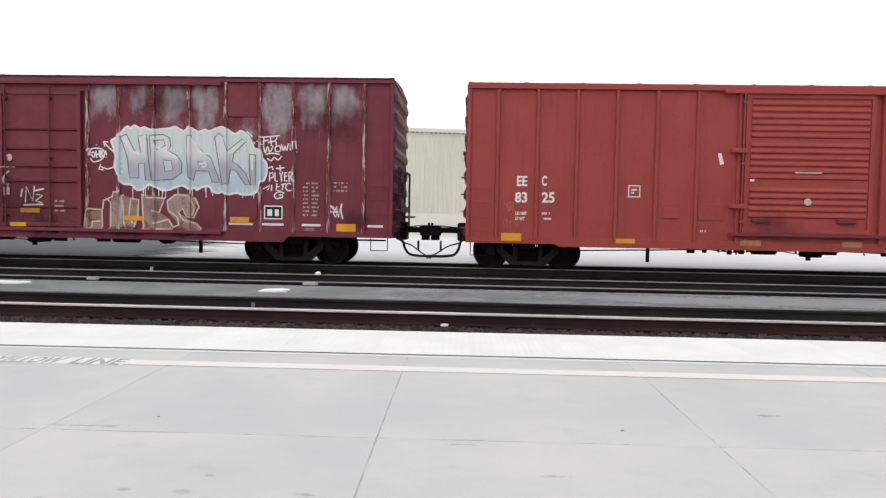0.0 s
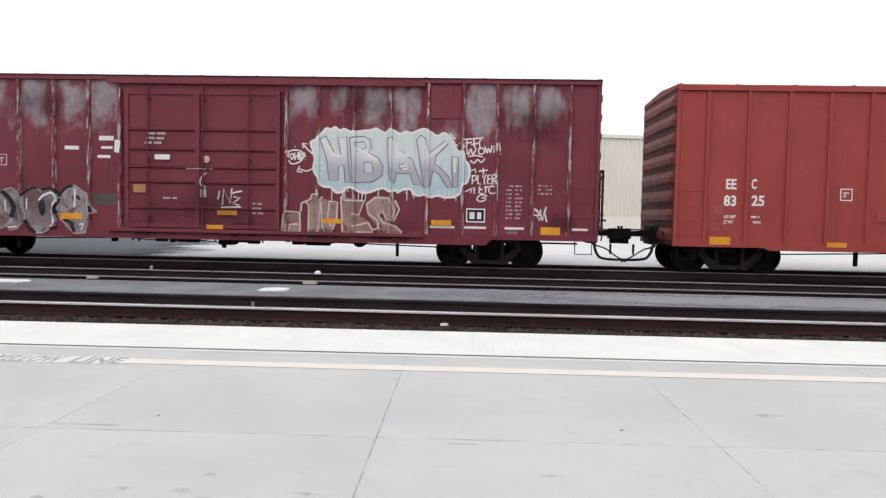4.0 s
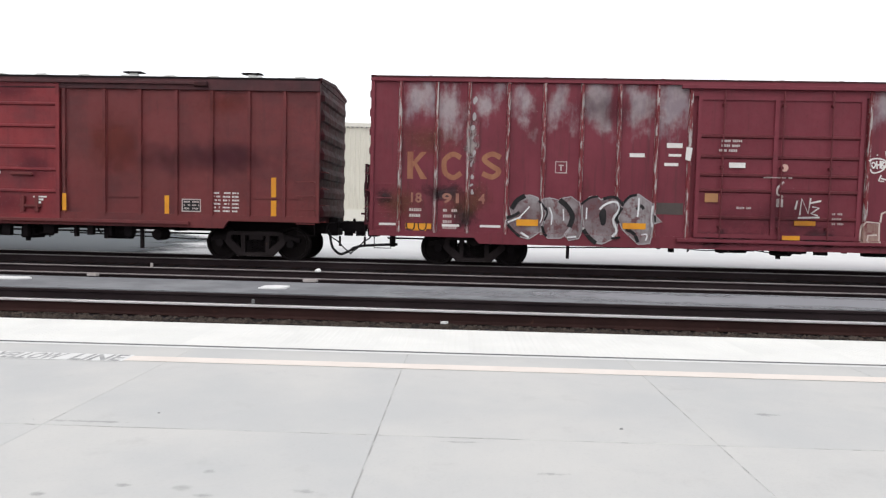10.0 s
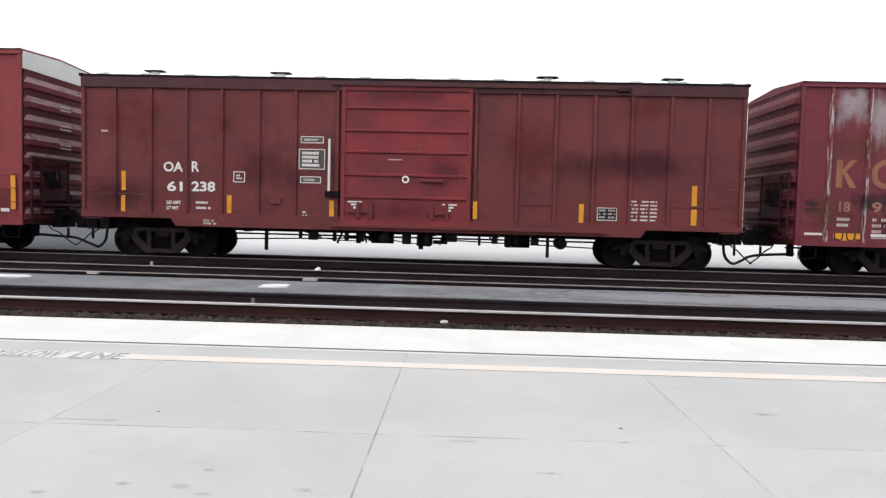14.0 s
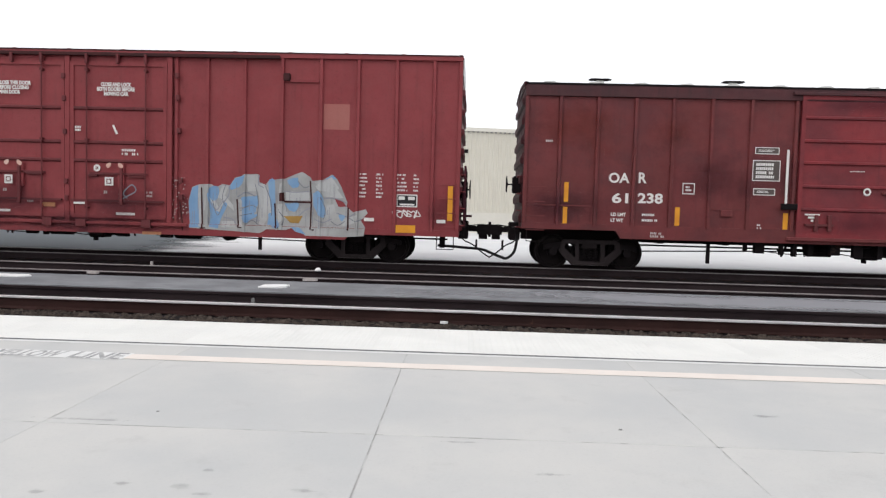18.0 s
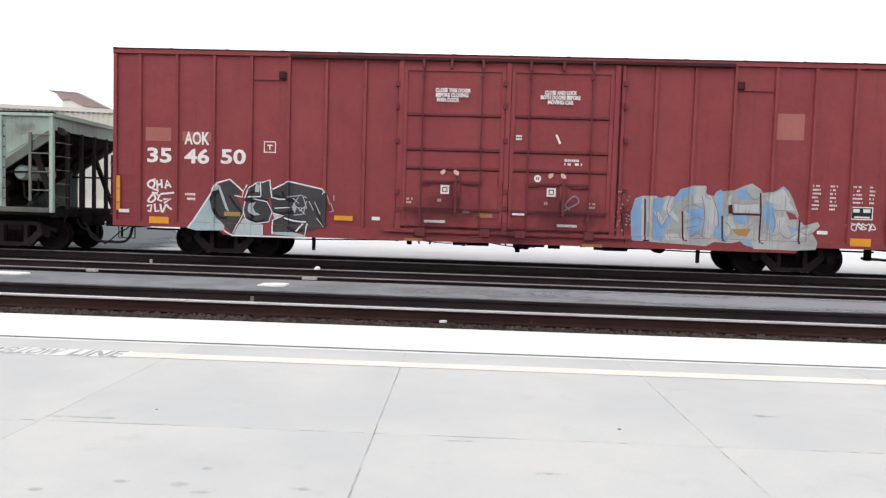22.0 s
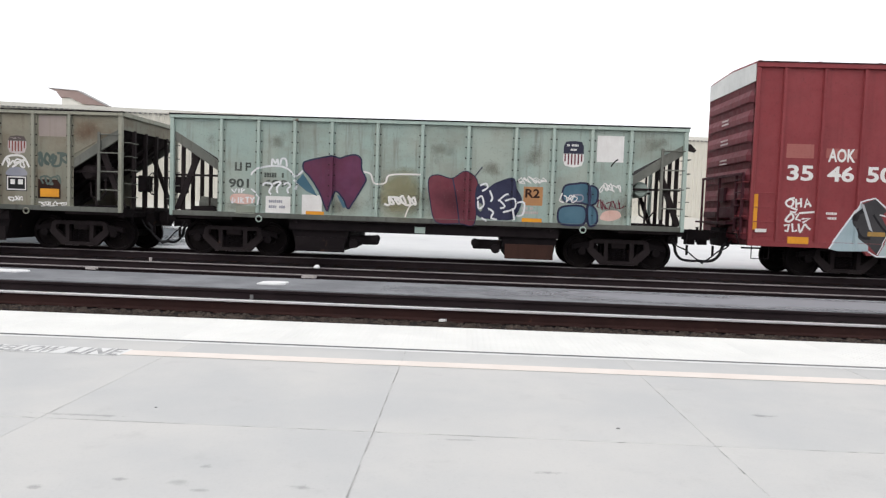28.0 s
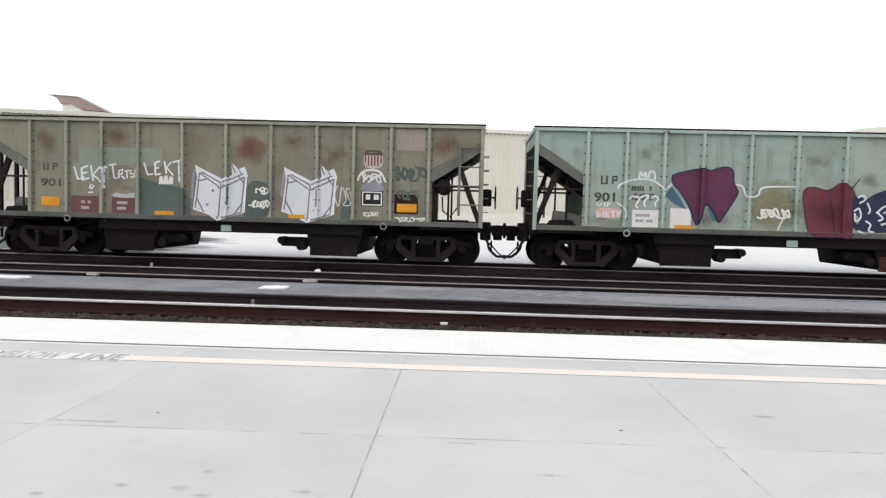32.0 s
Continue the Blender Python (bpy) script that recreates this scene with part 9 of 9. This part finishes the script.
# ---- litter on the tracks and marks on the platform ----
def litter(name, label, x, y, z, outline, h, material, category="litter", tilt=(0, 0, 0)):
    bm = prism(bmesh.new(), outline, 0, h, "z")
    if category == "stone":      # stones taper towards their top
        for v in bm.verts:
            if v.co.z > h * 0.5:
                v.co.x, v.co.y = v.co.x * 0.7, v.co.y * 0.7
    ob = part(name, bm, material)
    ob.location, ob.rotation_euler = (x, y, z), tilt
    return tagged(ob, label, category)


litter("paper_sheet", "crumpled white paper on the asphalt between tracks", -3.36, 11.52, -0.05, [(-0.24, -0.14), (0.05, -0.17), (0.22, -0.08), (0.24, 0.1), (-0.02, 0.15), (-0.2, 0.1)], 0.03, "paper", tilt=(0.05, -0.02, 0))
litter("paper_sheet", "flat white board on the asphalt between tracks", -8.35, 11.95, -0.05, [(-0.5, -0.2), (0.3, -0.2), (0.45, 0.0), (0.3, 0.15), (-0.5, 0.15)], 0.02, "paper")
litter("wood_scrap", "pale scrap of wood beside the rail", -7.24, 12.76, -0.05, [(-0.10, -0.03), (0.09, -0.04), (0.11, 0.04), (-0.09, 0.03)], 0.045, "card")
litter("wood_scrap", "pale scrap of wood beside the rail", -3.02, 12.70, -0.05, [(-0.14, -0.04), (0.10, -0.05), (0.13, 0.03), (-0.12, 0.04)], 0.045, "card")
lump = bmesh.new()
bmesh.ops.create_icosphere(lump, subdivisions=2, radius=0.065)
for v in lump.verts:
    v.co = Vector((v.co.x * 1.1, v.co.y * 0.9, max(v.co.z, -0.02) * 0.9 + 0.02)) * (1 + 0.12 * math.sin(31 * v.co.x + 17 * v.co.y))
tagged(part("white_stone", lump, "paper", smooth=True), "round white lump beside the middle rail", "stone").location = (-3.27, 14.36, -0.02)
litter("paper_sheet", "small white scrap below the platform edge", -0.35, 8.98, -0.16, [(-0.05, -0.02), (0.03, -0.03), (0.05, 0.015), (-0.02, 0.03)], 0.03, "paper")
litter("marker_peg", "small pale peg between the near rails", -3.22, 9.95, -0.19, [(-0.02, -0.02), (0.02, -0.02), (0.02, 0.02), (-0.02, 0.02)], 0.15, "pebble", "peg")
litter("marker_peg", "small pale peg between the far tracks", -7.25, 15.2, -0.19, [(-0.025, -0.02), (0.025, -0.02), (0.025, 0.02), (-0.025, 0.02)], 0.20, "card", "peg")
litter("pebble", "dark pebble beside the safety line", 3.42, 5.60, 0.0, [(-0.03, -0.012), (0.02, -0.014), (0.035, 0.006), (-0.01, 0.016)], 0.006, "pebble", "stone")
litter("pebble", "dark pebble on the platform", 0.94, 4.21, 0.0, [(-0.014, -0.008), (0.012, -0.009), (0.015, 0.006), (-0.007, 0.009)], 0.005, "pebble", "stone")
litter("pebble", "dark pebble on the platform", -1.96, 4.20, 0.0, [(-0.008, -0.006), (0.009, -0.006), (0.008, 0.006), (-0.007, 0.006)], 0.004, "pebble", "stone")


def floor_decal(name, loops, material, z, label):
    bm = bmesh.new()
    for f in loops:
        bm.faces.new([bm.verts.new((x, y, z)) for x, y in f])
    ob = part(name, bm, material, platform, label)
    return ob


floor_decal("safety_line", rect(-2.90, 47, 5.645, 5.83), "cream", 0.003, "bleached yellow safety line")
floor_decal("safety_line", rect(-47, -7.2, 5.645, 5.83), "cream", 0.003, "bleached yellow safety line")
floor_decal("platform_lettering", word("YELLOW", -4.07, -3.47, 5.62, 5.86), "letters", 0.003, "worn grey lettering")
floor_decal("platform_lettering", word("LINE", -3.37, -2.93, 5.62, 5.86), "letters", 0.003, "worn grey lettering")
floor_decal("floor_stain", rect(-1.42, -1.26, 3.04, 3.16), "stain", 0.002, "grey stain on the slab")
floor_decal("bleached_strip", rect(-7.2, -2.90, 5.61, 5.87), "bleached", 0.002, "white ground of the lettering")
for sx, sy, w, h in ((-0.78, 3.10, 0.07, 0.03), (1.28, 3.16, 0.06, 0.03), (0.42, 3.42, 0.08, 0.02), (-1.62, 3.11, 0.05, 0.02), (-2.3, 4.02, 0.30, 0.02), (-0.05, 3.86, 0.10, 0.018), (0.55, 3.03, 0.05, 0.03), (2.0, 4.6, 0.09, 0.03), (-1.30, 3.30, 0.03, 0.03), (-1.22, 3.02, 0.05, 0.02), (-1.95, 2.98, 0.04, 0.02)):
    floor_decal("floor_stain", rect(sx - 1.5 * w, sx + 1.5 * w, sy - 1.6 * h, sy + 1.6 * h), "stain", 0.0016, "faint grey stain on the slab")


# Thin white strip paints the highlight on the slabs' edge.
floor_decal("bleached_edge", rect(-47, 47, 6.222, 6.29), "bleached", 0.0022, "painted white highlight of the slab edge")
cracks = random.Random(21)
dirt = []
for jx, fill in ((-0.545, 0.62), (1.44, 0.45), (-2.53, 0.04), (3.425, 0.3)):
    y = 2.0
    while y < 6.2:
        s = cracks.uniform(0.03, 0.14)
        if cracks.random() < fill:
            w = cracks.uniform(0.0012, 0.0030)
            dirt += rect(jx - w, jx + w, y, y + s)
        y += s + 0.004
for x in [i * 0.11 for i in range(-42, 42)]:
    if cracks.random() < 0.45:
        w = cracks.uniform(0.0015, 0.0035)
        dirt += rect(x, x + cracks.uniform(0.04, 0.11), 3.94 - w, 3.94 + w)
tagged(floor_decal("joint_dirt", dirt, "joint_dirt", 0.0012, "dark dirt broken along the slab joints"), kind="stuff")


# ---- the platform's slabs and edge tiles, many alike ----
def platform_pieces():
    gap, pitch, x0 = 0.005, 1.985, -0.545
    for y0, y1 in ((-6.0, -2.05), (-2.05, 1.955), (1.955, 3.94), (3.94, 6.295)):
        first = part("slab", slab_mesh(pitch - gap, y1 - y0 - gap, 0.05, 0.003), "concrete", platform)
        first.location = (x0 - 14 * pitch + gap / 2, y0 + gap / 2, 0)
        for i in range(-13, 14):
            again(first, (x0 + i * pitch + gap / 2, y0 + gap / 2, rnd.uniform(-0.0015, 0.0)), platform)
    w, d = 0.915, EDGE - 6.37
    bm = slab_mesh(w - 0.0015, d, 0.05, 0.001)
    pts = [(0.05 + 0.061 * i, 0.06 + 0.061 * j) for i in range(14) for j in range(19)]
    for px, py in pts:
        lo = [bm.verts.new((px + 0.013 * math.cos(a), py + 0.013 * math.sin(a), 0.0)) for a in [k * math.pi / 3 for k in range(6)]]
        hi = [bm.verts.new((px + 0.009 * math.cos(a), py + 0.009 * math.sin(a), 0.0024)) for a in [k * math.pi / 3 for k in range(6)]]
        for k in range(6):
            bm.faces.new((lo[k], lo[(k + 1) % 6], hi[(k + 1) % 6], hi[k]))
        bm.faces.new(hi)
    part("edge_sealant", cube(-48, 48, 6.292, 6.372, -0.03, -0.002), "sealant", platform, "dark sealant strip along the edge tiles")
    part("edge_bed", cube(-24 * w, 0.02 + 25 * w, 6.375, EDGE - 0.02, -0.03, -0.0016), "tactile", platform, "white bed of the edge tiles")
    tile = part("tactile_tile", bm, "tactile", platform, "white tactile edge tile with raised domes")
    tile.location = (-24 * w, 6.37, 0)
    for i in range(-23, 25):
        again(tile, (0.02 + i * w, 6.37, 0), platform)
    for s, a, b in (("west", -48, -24 * w), ("east", 0.02 + 25 * w, 48)):
        part("edge_strip", cube(a, b, 6.37, EDGE, -0.034, 0.0), "tactile", platform)
        a2, b2 = (-48, x0 - 14 * pitch) if s == "west" else (x0 + 14 * pitch, 48)
        part("slab_row", cube(a2, b2, -6.0, 6.295, -0.034, -0.001), "concrete", platform)


platform_pieces()


# ---- what moves ----
def rolled(t):
    """Metres rolled at any time, softly between the rows."""
    k = max(i for i in range(len(ROLLED) - 1) if ROLLED[i][0] <= t + 1e-9)
    (t0, a), (t1, b) = ROLLED[k], ROLLED[k + 1]
    before, after = ROLLED[max(k - 1, 0)], ROLLED[min(k + 2, len(ROLLED) - 1)]
    v0 = (b - before[1]) / (t1 - before[0])
    v1 = (after[1] - a) / (after[0] - t0)
    u, h = (t - t0) / (t1 - t0), t1 - t0
    return (2 * u ** 3 - 3 * u * u + 1) * a + (u ** 3 - 2 * u * u + u) * h * v0 + (3 * u * u - 2 * u ** 3) * b + (u ** 3 - u * u) * h * v1


def motions():
    steps = [i * 0.2 for i in range(161)]
    for car, x in ROLLING:
        walk(car, [(t, pose(x + s, TRACK_Y, 0)) for t, s in [(t, rolled(t)) for t in [i * 0.5 for i in range(65)]]])
    for wheel, x in SPINNING:
        walk(wheel, [(t, pose(x, 0, WHEEL_R, 0, math.degrees(rolled(t) / WHEEL_R), 0)) for t in steps])


motions()
